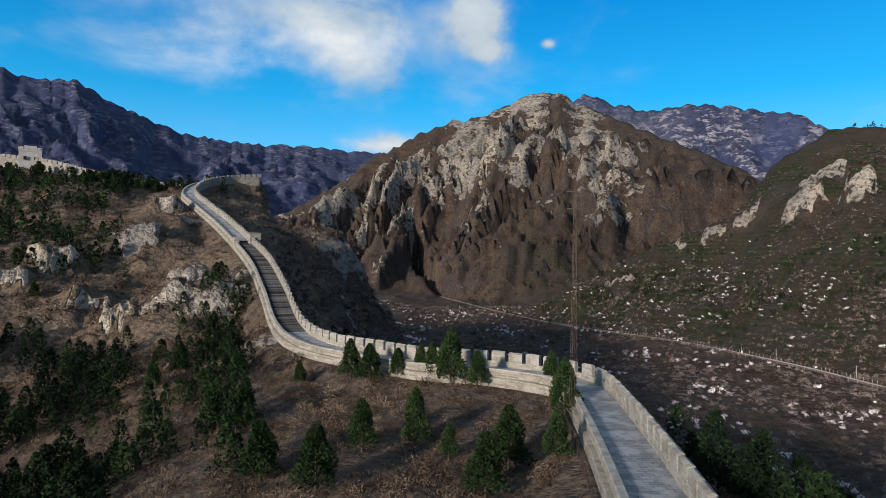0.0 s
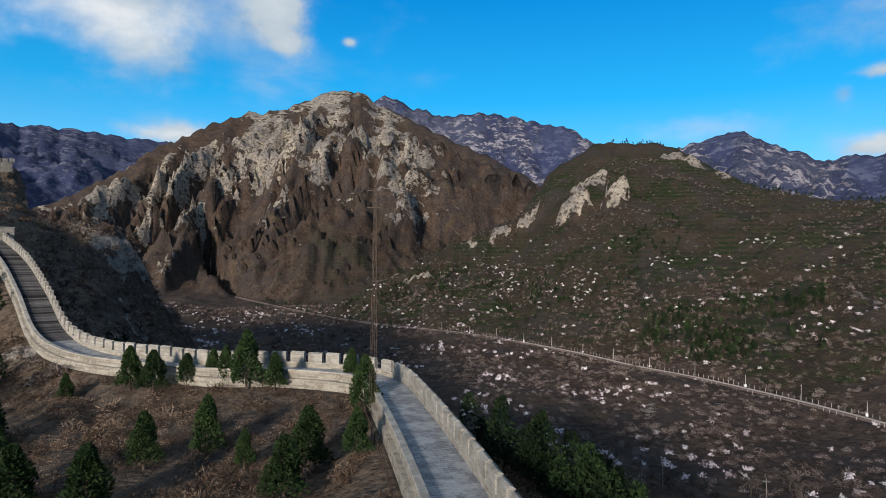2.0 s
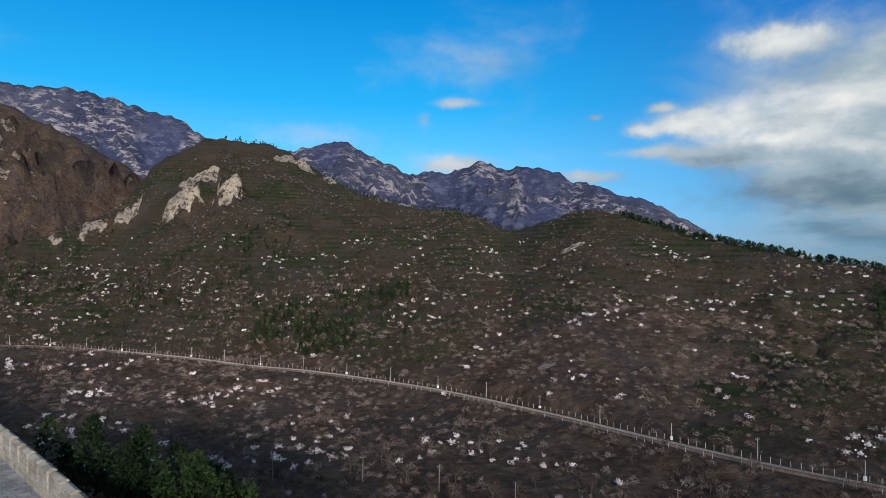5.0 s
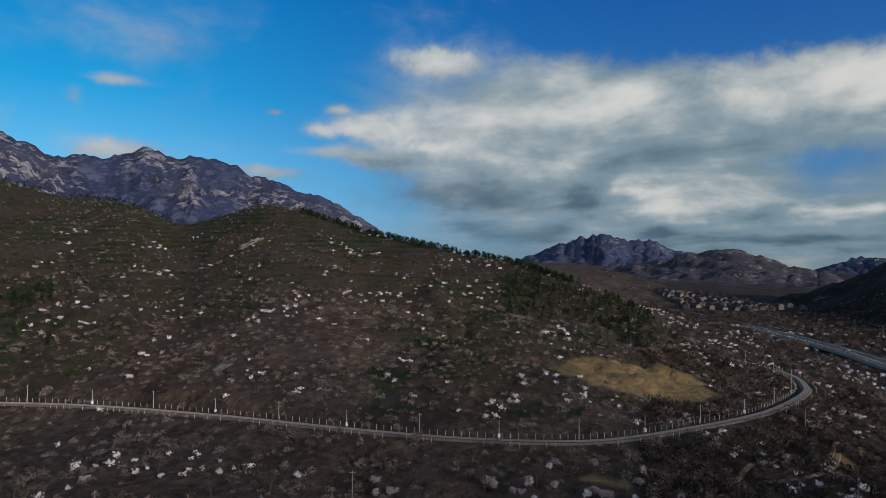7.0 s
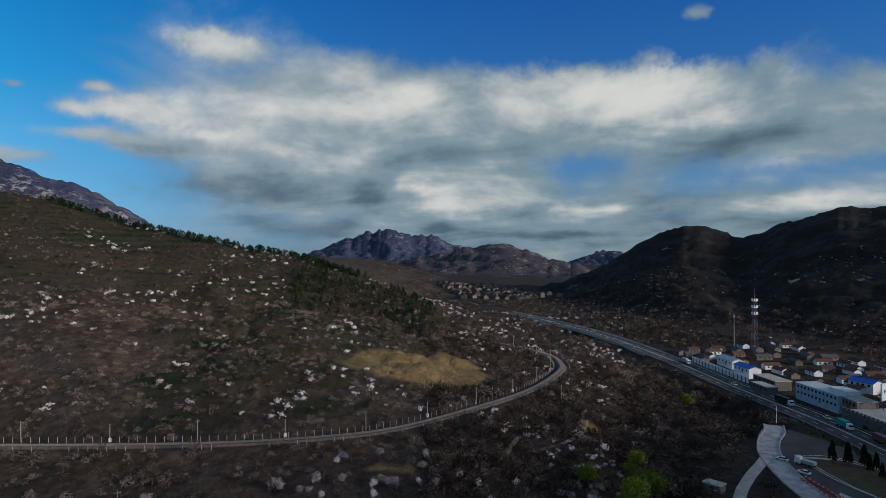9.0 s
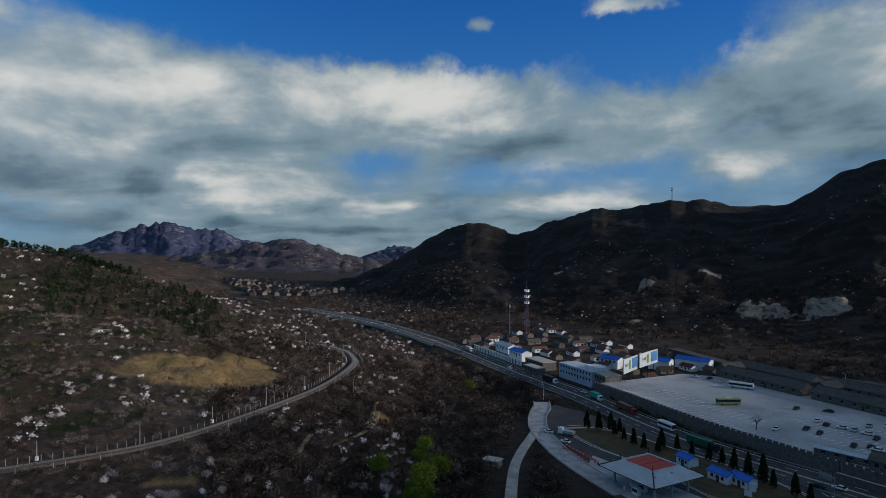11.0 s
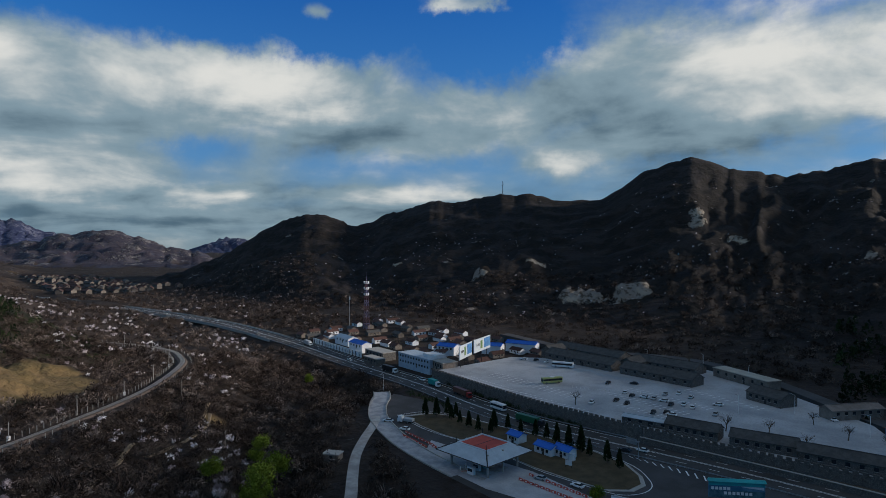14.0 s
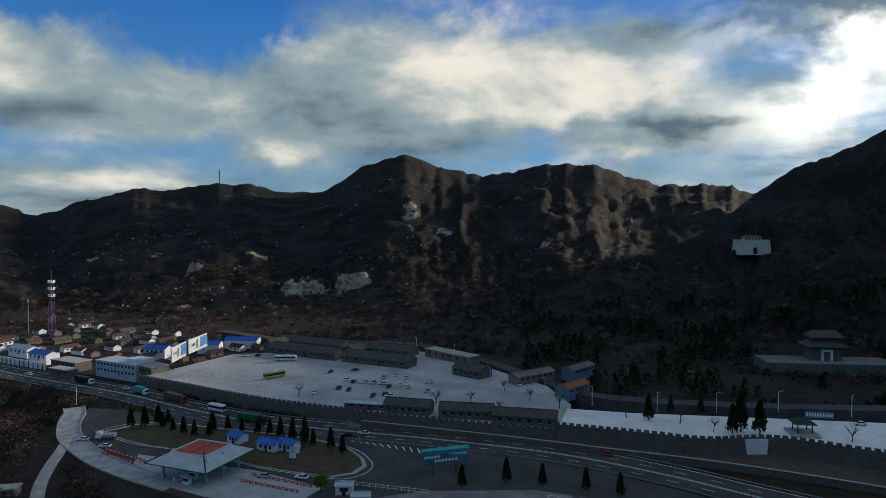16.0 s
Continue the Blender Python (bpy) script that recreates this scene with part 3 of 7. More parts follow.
def mountain_range(b, d, rows, z_foot, rough, seed, back=0.55, power=1.15, skew=0.25, width=260.0, gain=0.55, fluted=1.0):
    """Height of one range: a crest line with spurs and gullies that run down from it."""
    rows = np.array(rows, float)
    rise, dc, df = (sum(w * np.interp(b + o * wide, rows[:, 0], rows[:, i]) for o, w in ((-1, 0.15), (-0.5, 0.2), (0, 0.3), (0.5, 0.2), (1, 0.15))) for i, wide in ((1, 0.8), (2, 4.0), (3, 4.0)))
    inside = smooth(rows[0, 0] - 4, rows[0, 0] + 1, b) * (1 - smooth(rows[-1, 0] - 1, rows[-1, 0] + 4, b))
    x, y = np.radians(b) * dc, d
    zc = EYE.z + dc * np.tan(np.radians(rise)) + dc * 0.0048 * fbm(x / 46 + seed, 0 * x + seed, 5, 0.64)
    zc = z_foot - 15 + (zc - z_foot + 15) * inside
    s = (d - df) / (dc - df)
    c = np.clip(s, 0, 1)
    wx = x + 70 * fbm(x / 300 + seed, y / 300, 3) + skew * (d - dc)
    sp = 0.70 * ridged(wx / width + seed, y / 1100 + seed, 3, gain) + 0.30 * fluted * ridged(x / 75 + seed, y / 100 + seed, 5, 0.6) + 0.28 * (1 - fluted)
    if rough > 100:
        sp = sp + 0.42 * (ridged(wx / 105 + seed, y / 420 + seed, 3, 0.5) - 0.55)
    mid = c * (1 - smooth(0.6, 0.98, s)) * 1.7
    z = z_foot + (zc - z_foot) * c ** power + mid * rough * np.clip(sp - 1.2, -0.6, 0.5)
    z = z + rough * smooth(0, 0.3, s) * (1 - 0.95 * smooth(0.8, 1, s)) * (0.24 * fbm(x / 30 + seed, y / 34, 5, 0.66) + 0.16 * fbm(x / 110, y / 110 + seed, 3)) * min(1.0, 50 / rough)
    lid = EYE.z + d * (zc - EYE.z) / dc - 0.02 * (dc - d)
    z = np.where(z > lid, lid - 0.15 * (z - lid), z)
    z = np.where(s > 1, zc - (d - dc) * back, z)
    return np.where((s > 0) & (inside > 0), z, -100.0), sp, s


# lines laid into the ground: plan points with heights
RAIL = [(-60, 1250, 14), (-22, 1049, 13), (66, 737, 12), (118, 596, 12), (186, 488, 12), (219, 389, 12), (230, 321, 12), (243, 270, 12), (249, 195, 12), (242, 127, 12), (232, 73, 12), (226, 31, 12), (226, -2, 12),
        (231, -27, 12), (249, -57, 12), (283, -100, 12), (326, -134, 12), (352, -145, 12), (380, -149, 12), (420, -140, 12), (470, -110, 12)]
HIGHWAY = [(-420, -90, 1), (-220, -140, 0.5), (-120, -166, 0.2), (-60, -189, 0), (-27, -200, 0), (-3, -208.5, 0), (30, -216, 0), (70, -217, 0), (110, -215, 0), (132, -213.5, 0), (162, -213.5, 0), (196, -219, 0), (245, -230, 0), (318, -240, 0), (415, -255, 0.5),
           (530, -262, 2), (620, -256, 3), (720, -244, 3.5), (820, -228, 3.5), (1000, -215, 4), (1300, -235, 4), (1700, -290, 5)]
WALL_LINE = [(8.2, -12, 62.5), (10.5, 10, 62.5), (12.9, 32, 62.5), (14.2, 42, 62.5), (15.4, 52, 62.5), (16.4, 62, 62.5), (17.0, 70, 62.6), (16.2, 75.4, 62.7), (13.2, 79, 62.8)] + [
    plan(b, d) + (z,) for b, d, z in [(4, 84, 62.8), (-1.5, 87.5, 62.6), (-7, 97, 62.4), (-11.5, 108, 62.6),
                                      (-13.9, 120, 64.5), (-15.2, 138, 70), (-16.4, 160, 75.5), (-17.8, 186, 80.5), (-19.7, 215, 88), (-21.4, 240, 95), (-22.4, 262, 101), (-21.6, 285, 107), (-19.6, 300, 111), (-16.8, 306, 113)]]
WALL_FAR = [plan(b, d) + (z,) for b, d, z in [(-23.4, 305, 107), (-25, 315, 108.5), (-27.2, 325, 111), (-29.8, 336, 114.5), (-32.1, 346, 118.5), (-33.6, 352, 120), (-40, 375, 124)]]


def polyline(pts, step=4.0):
    """Even points along a smooth line through pts."""
    p = np.array(pts, float)
    q = np.vstack([2 * p[0] - p[1], p, 2 * p[-1] - p[-2]])
    out = []
    for i in range(1, len(q) - 2):
        t = np.linspace(0, 1, 24, endpoint=False)[:, None]
        a, b, c, d = q[i - 1], q[i], q[i + 1], q[i + 2]
        out.append(0.5 * (2 * b + (c - a) * t + (2 * a - 5 * b + 4 * c - d) * t ** 2 + (3 * b - a - 3 * c + d) * t ** 3))
    out = np.vstack(out + [p[-1:]])
    s = np.concatenate([[0], np.cumsum(np.linalg.norm(np.diff(out[:, :2], axis=0), axis=1))])
    want = np.linspace(0, s[-1], max(2, int(round(s[-1] / step)) + 1))
    return np.stack([np.interp(want, s, out[:, i]) for i in range(3)], 1)


def lay(x, y, z, pts, half, blend, drop=0.0):
    """Ground brought to the height of a line within half a width of it."""
    line = polyline(pts, 6.0)
    lim = half + blend + 4
    near = (x > line[:, 0].min() - lim) & (x < line[:, 0].max() + lim) & (y > line[:, 1].min() - lim) & (y < line[:, 1].max() + lim)
    idx = np.nonzero(near)[0]
    best, height = np.full(idx.size, 1e9), np.zeros(idx.size)
    gx, gy = x[idx], y[idx]
    for a, b in zip(line[:-1], line[1:]):
        mid, far = (a + b) / 2, lim + 4
        sub = np.nonzero((np.abs(gx - mid[0]) < far) & (np.abs(gy - mid[1]) < far))[0]
        v = b[:2] - a[:2]
        px, py = gx[sub] - a[0], gy[sub] - a[1]
        t = np.clip((px * v[0] + py * v[1]) / (v @ v), 0, 1)
        r = np.hypot(px - t * v[0], py - t * v[1])
        won = r < best[sub]
        best[sub[won]] = r[won]
        height[sub[won]] = (a[2] + t * (b[2] - a[2]))[won]
    k = 1 - smooth(half, half + blend, best)
    z[idx] = z[idx] * (1 - k) + (height - drop) * k
    return z


# bare rock standing out of the slopes: bearing, distance, radius along and across, height
OUTCROPS = [(34.0, 735, 17, 16, 24), (30.4, 750, 26, 16, 22), (31.8, 800, 30, 10, 12), (26.1, 805, 19, 13, 17), (23.6, 800, 16, 11, 13), (21.0, 795, 10, 8, 8), (15.9, 712, 19, 9, 9), (16.2, 1060, 9, 8, 10), (39.5, 865, 26, 11, 12), (42.5, 850, 14, 8, 7), (65, 560, 12, 6, 5),
            (-25.5, 150, 11, 4, 4.5), (-20.2, 148, 9, 4, 4.5), (-32, 192, 7, 5, 6.5), (-26.2, 202, 7, 5, 6), (-35.2, 180, 6, 4, 4), (-24.4, 236, 6, 4, 5), (-16.4, 119, 4, 3, 3), (-22.5, 172, 6, 4, 4), (-29.5, 165, 6, 4, 4),
            (148, 650, 30, 16, 12), (152.3, 650, 22, 16, 13), (158, 900, 12, 26, 10), (139, 760, 12, 12, 6), (160.5, 830, 22, 9, 6), (144, 800, 16, 10, 7), (131, 860, 10, 9, 6), (170, 760, 9, 9, 5)]


# tilled and bare patches: convex plots, corners anticlockwise
FIELDS = [[(311, -6), (286, -28), (281, -44), (296, -80), (316, -97), (361, -84), (345, -43), (324, -19)], [(198, -14), (192, -30), (199, -36), (205, -20)], [(246, -118), (252, -126), (262, -122), (256, -112)]]


def ground_height(x, y):
    shape = x.shape
    x, y = x.ravel().astype(float), y.ravel().astype(float)
    d, b = np.hypot(x, y), np.degrees(np.arctan2(x, y)) % 360
    b = np.where(b > 285, b - 360, b)
    z = low_ground(b + 2.5 * smooth(60, 200, d) * fbm(x / 70, y / 70, 3), d)
    z = z + smooth(15, 60, d) * (0.9 * fbm(x / 22, y / 22, 4) + 2.2 * fbm(x / 90, y / 90, 3) * smooth(90, 200, d))
    hill = (1 - smooth(-8, 0, b)) * smooth(105, 160, d) * (1 - smooth(300, 360, d))
    craggy = ridged(x / 48, y / 48, 5, 0.6)
    z = z + hill * 3.0 * (craggy - 0.6)
    rock = 0.4 * hill * smooth(1.1, 1.8, craggy)
    flatland = smooth(116, 130, b) * smooth(150, 180, d) * (1 - smooth(205, 240, b))
    gully = (1 - smooth(12, 26, np.abs(y + 0.18 * x + 150))) * smooth(215, 260, x) * (1 - smooth(520, 620, x))
    z = z * (1 - flatland) + flatland * (np.where(d > 400, 0.02 * (d - 400), 0) - 7 * gully)
    far, green, wood = np.zeros_like(x), np.zeros_like(x), np.zeros_like(x)
    ranges = ((TERRACED, 11, 19, 3.1, 0.0, 1.1), (CRAGS, 2, 135, 9.7, 0.8, 1.15), (BEHIND, 100, 80, 14.2, 1.0, 1.2), (FAR_WEST, 60, 90, 21.9, 0.35, 1.2), (FAR_EAST, 60, 90, 33.3, 1.0, 1.2),
              (OUTLET_FAR, 0, 60, 41.0, 0.5, 1.2), (OUTLET_NEAR, 0, 40, 52.0, 0.5, 1.2), (SOUTH, 0, 19, 61.7, 0.0, 1.25), (SOUTH_WEST, 0, 26, 71.1, 0.0, 1.2))
    for rows, foot, rough, seed, bare, power in ranges:
        near = min(r[3] for r in rows)
        reach = np.nonzero((b > rows[0][0] - 4) & (b < rows[-1][0] + 4) & (d > near))[0]
        if reach.size == 0:
            continue
        craggy_range = rows is CRAGS
        h, sp, sl = mountain_range(b[reach], d[reach], rows, foot, rough, seed, power=power, skew=-0.8 if craggy_range else 0.25, width=330.0 if craggy_range else 260.0, gain=0.42 if craggy_range else 0.55, fluted=0.3 if rows is SOUTH else min(1.0, 34 / rough))
        up = h > z[reach]
        hit, sp, sl = reach[up], sp[up], sl[up]
        rock[hit] = bare * smooth(0.95, 1.6, sp + 0.35 * smooth(0.35, 0.85, sl))
        if craggy_range:
            # bare cliffs high on the left shoulder, smooth brown slopes below and to the east
            high = smooth(0.22, 0.50, sl) * (1 - 0.85 * smooth(13, 20, b[hit])) + (1 - smooth(-8, -4, b[hit])) * smooth(0.05, 0.2, sl)
            crown = smooth(0.62, 0.9, sl) * (1 - smooth(12, 17, b[hit])) * smooth(-4, 1, b[hit])
            patch = fbm(x[hit] / 85, y[hit] / 120 + 3, 4, 0.6)
            rock[hit] = np.clip(high, 0, 1) * smooth(-0.1, 0.7, 0.85 * patch + 0.8 * (sp - 1.0) + 0.4 * crown)
            green[hit] = 0.45 * (1 - smooth(0.2, 0.42, sl)) * smooth(2, 9, b[hit])
        # far: how much of the blue haze tint a range's colour takes
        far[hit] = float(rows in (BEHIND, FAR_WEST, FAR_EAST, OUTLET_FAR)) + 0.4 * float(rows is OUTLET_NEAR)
        green[hit] = np.maximum(float(rows is TERRACED), green[hit] * float(craggy_range))
        # wood also marks ground painted darker for the southern slopes' shade
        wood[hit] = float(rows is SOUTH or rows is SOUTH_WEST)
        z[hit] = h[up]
    # the plain and valley floor are darkened likewise, shade put into the colour
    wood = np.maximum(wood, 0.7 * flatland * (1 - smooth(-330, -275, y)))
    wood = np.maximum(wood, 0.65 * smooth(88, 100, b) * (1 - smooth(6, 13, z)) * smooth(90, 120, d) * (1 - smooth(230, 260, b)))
    for ob, od, ra, rr, oh in OUTCROPS:
        ox, oy = plan(ob, od)
        reach = max(1.3 * ra, 3 * rr)
        idx = np.nonzero((np.abs(x - ox) < reach) & (np.abs(y - oy) < reach))[0]
        if idx.size == 0:
            continue
        px, py = x[idx], y[idx]
        u, v = (px - ox) * math.cos(radians(ob)) - (py - oy) * math.sin(radians(ob)), (px - ox) * math.sin(radians(ob)) + (py - oy) * math.cos(radians(ob))
        n = ridged(u / (0.55 * ra) + ob, v / (2.2 * rr), 4, 0.55) - 0.9
        chip = ridged(u / (0.16 * ra) + 4, v / (0.5 * rr), 3, 0.6) - 0.8
        s = v / rr + 0.34 * n + 0.12 * chip
        wide = 1 - smooth(0.55, 1.05, np.abs(u) / ra + 0.3 * fbm(px / (0.5 * ra), py / (0.5 * ra), 3))
        # a cliff towards the valley that runs back into the slope
        k = wide * smooth(-0.95, -0.35, s) * (1 - smooth(0.1, 2.4, s))
        face = wide * smooth(-1.3, -0.95, s) * (1 - smooth(-0.1, 0.55, s))
        z[idx] += oh * k * (0.85 + 0.14 * chip)
        wood[idx] *= 1 - 0.6 * face
        rock[idx], green[idx] = np.maximum(rock[idx], 1.25 * face), green[idx] * (1 - face)
    z = lay(x, y, z, RAIL, 4.5, 10, 0.4)
    z = lay(x, y, z, HIGHWAY[:15], 11, 12, 0.5)
    z = lay(x, y, z, WALL_LINE, 2.6, 7, 1.7)
    z = lay(x, y, z, WALL_FAR, 2.6, 14, 4.0)
    field = np.zeros_like(x)
    wobble = 2.5 * fbm(x / 14, y / 14, 3)
    for corners in FIELDS:
        inner = np.full_like(x, 1e9)
        for (ax, ay), (bx, by) in zip(corners, corners[1:] + corners[:1]):
            n = math.hypot(bx - ax, by - ay)
            inner = np.minimum(inner, ((bx - ax) * (y - ay) - (by - ay) * (x - ax)) / n)
        field = np.maximum(field, smooth(0, 3, inner + wobble))
    rock, green = rock * (1 - field), green * (1 - field)
    dry = (1 - smooth(-4, 14, b)) * (1 - smooth(330, 420, d)) * (1 - smooth(-14, -4, b) * smooth(110, 135, d))
    dry = np.maximum(dry, (1 - smooth(30, 70, b)) * (1 - smooth(60, 90, d))) * (0.55 + 0.45 * smooth(-0.3, 0.4, fbm(x / 12, y / 12, 3)))
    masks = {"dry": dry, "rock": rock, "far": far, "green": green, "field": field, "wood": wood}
    return z.reshape(shape), {k: m.reshape(shape) for k, m in masks.items()}


def ground():
    b = np.radians(np.concatenate([np.arange(-44, 214, 0.3), np.arange(214, 316, 2.0)]))
    r = np.concatenate([[0.01, 4, 8], 12 * (4850 / 12) ** np.linspace(0, 1, 400)])
    B, Rr = np.meshgrid(b, r)
    x, y = Rr * np.sin(B), Rr * np.cos(B)
    z, masks = ground_height(x, y)
    nb, nr = len(b), len(r)
    i, j = np.meshgrid(np.arange(nr - 1), np.arange(nb), indexing="ij")
    k = (j + 1) % nb
    faces = np.stack([i * nb + j, (i + 1) * nb + j, (i + 1) * nb + k, i * nb + k], -1).reshape(-1, 4)
    me = bpy.data.meshes.new("ground")
    fill_mesh(me, np.stack([x, y, z], -1).reshape(-1, 3), faces)
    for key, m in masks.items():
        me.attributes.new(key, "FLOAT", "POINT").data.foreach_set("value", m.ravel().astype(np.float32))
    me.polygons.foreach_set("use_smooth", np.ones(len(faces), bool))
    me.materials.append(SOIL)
    return tagged(new("ground", me), "brown scrub-covered hills and pale rocky mountains round a valley", "ground", kind="structure")


def fill_mesh(me, verts, faces):
    n = faces.shape[1]
    me.vertices.add(len(verts))
    me.vertices.foreach_set("co", np.ascontiguousarray(verts, np.float32).ravel())
    me.loops.add(faces.size)
    me.loops.foreach_set("vertex_index", np.ascontiguousarray(faces, np.int32).ravel())
    me.polygons.add(len(faces))
    me.polygons.foreach_set("loop_start", np.arange(0, faces.size, n, dtype=np.int32))
    me.polygons.foreach_set("loop_total", np.full(len(faces), n, np.int32))
    me.update(calc_edges=True)


ground()


# ---- building helpers ----
def thing(name, label, category, at=(0, 0, 0), turn=0.0, group="", kind=""):
    """An Empty at the base of a thing; turn in degrees about the upright."""
    ob = new(name)
    ob.matrix_world = pose(*at, 0, 0, turn)
    return tagged(ob, label, category, group, kind)


def part(name, verts, faces, material, parent=None, label=""):
    me = bpy.data.meshes.new(name)
    me.from_pydata([tuple(map(float, v)) for v in verts], [], [tuple(map(int, f)) for f in faces])
    me.materials.append(material)
    ob = new(name, me)
    ob.parent = parent
    return tagged(ob, label)


def shared(name, me, parent, m):
    ob = new(name, me)
    ob.parent, ob.matrix_local = parent, m
    return ob


def box(x0, y0, z0, x1, y1, z1):
    v = [(x0, y0, z0), (x1, y0, z0), (x1, y1, z0), (x0, y1, z0), (x0, y0, z1), (x1, y0, z1), (x1, y1, z1), (x0, y1, z1)]
    return v, [(0, 3, 2, 1), (4, 5, 6, 7), (0, 1, 5, 4), (1, 2, 6, 5), (2, 3, 7, 6), (3, 0, 4, 7)]


def joined(*pieces):
    vs, fs = [], []
    for v, f in pieces:
        fs += [tuple(i + len(vs) for i in q) for q in f]
        vs += list(v)
    return vs, fs


def soft_box(x0, y0, z0, x1, y1, z1, r=0.05):
    """A box with its edges taken off."""
    bm = bmesh.new()
    bmesh.ops.create_cube(bm, size=1.0)
    for v in bm.verts:
        v.co = Vector(((x0 + x1) / 2 + v.co.x * (x1 - x0), (y0 + y1) / 2 + v.co.y * (y1 - y0), (z0 + z1) / 2 + v.co.z * (z1 - z0)))
    bmesh.ops.bevel(bm, geom=bm.edges[:], offset=r, segments=1, affect="EDGES")
    bm.verts.index_update()
    out = [tuple(v.co) for v in bm.verts], [tuple(v.index for v in f.verts) for f in bm.faces]
    bm.free()
    return out


def gable(x0, y0, z0, x1, y1, z1, over=0.4, thick=0.18):
    """A pitched roof with its ridge along x, eaves at z0, ridge at z1."""
    ym = (y0 + y1) / 2
    a, b, lo, hi = x0 - over, x1 + over, y0 - over, y1 + over
    v = [(a, lo, z0), (b, lo, z0), (b, ym, z1), (a, ym, z1), (a, hi, z0), (b, hi, z0)]
    v += [(p, q, r - thick) for p, q, r in v]
    return v, [(0, 1, 2, 3), (3, 2, 5, 4), (7, 6, 9, 8), (8, 9, 10, 11), (0, 6, 7, 1), (4, 5, 11, 10), (0, 3, 9, 6), (3, 4, 10, 9), (1, 7, 8, 2), (2, 8, 11, 5)]


def hip(x0, y0, z0, x1, y1, z1, inset_x, inset_y):
    v, f = box(x0, y0, z0, x1, y1, z1)
    v[4], v[5], v[6], v[7] = (x0 + inset_x, y0 + inset_y, z1), (x1 - inset_x, y0 + inset_y, z1), (x1 - inset_x, y1 - inset_y, z1), (x0 + inset_x, y1 - inset_y, z1)
    return v, f


def tube(p, q, r0, r1=None, n=8):
    p, q = Vector(p), Vector(q)
    r1 = r0 if r1 is None else r1
    turn = (q - p).to_track_quat("Z", "Y").to_matrix()
    v = []
    for c, r in ((p, r0), (q, r1)):
        v += [tuple(c + turn @ Vector((r * math.cos(2 * math.pi * i / n), r * math.sin(2 * math.pi * i / n), 0))) for i in range(n)]
    f = [(i, (i + 1) % n, n + (i + 1) % n, n + i) for i in range(n)]
    return v, f + [tuple(range(n - 1, -1, -1)), tuple(range(n, 2 * n))]


def sides(line):
    t = np.gradient(line[:, :2], axis=0)
    t /= np.linalg.norm(t, axis=1)[:, None]
    return np.stack([t[:, 1], -t[:, 0], 0 * t[:, 0]], 1)


def sweep(line, profile):
    """A closed profile of (to the right, up) pairs drawn along a line."""
    side, n, m = sides(line), len(line), len(profile)
    v = np.concatenate([line + side * a + [0, 0, u] for a, u in profile])
    f = [(j * n + i, j * n + i + 1, (j + 1) % m * n + i + 1, (j + 1) % m * n + i) for j in range(m) for i in range(n - 1)]
    return v, f + [tuple(j * n for j in range(m)), tuple(j * n + n - 1 for j in reversed(range(m)))]


# ---- the great wall ----
def merlon_mesh(name, long, thick, high, material):
    h, t, r = long / 2, thick / 2, 0.16
    v = [(-h, -t, 0), (h, -t, 0), (h, t, 0), (-h, t, 0), (-h, -t, high), (h, -t, high), (h, t, high), (-h, t, high), (-h + 0.03, 0, high + r), (h - 0.03, 0, high + r)]
    f = [(0, 3, 2, 1), (0, 1, 5, 4), (2, 3, 7, 6), (1, 2, 6, 9, 5), (3, 0, 4, 8, 7), (4, 5, 9, 8), (6, 7, 8, 9)]
    me = bpy.data.meshes.new(name)
    me.from_pydata(v, [], f)
    me.materials.append(material)
    return me


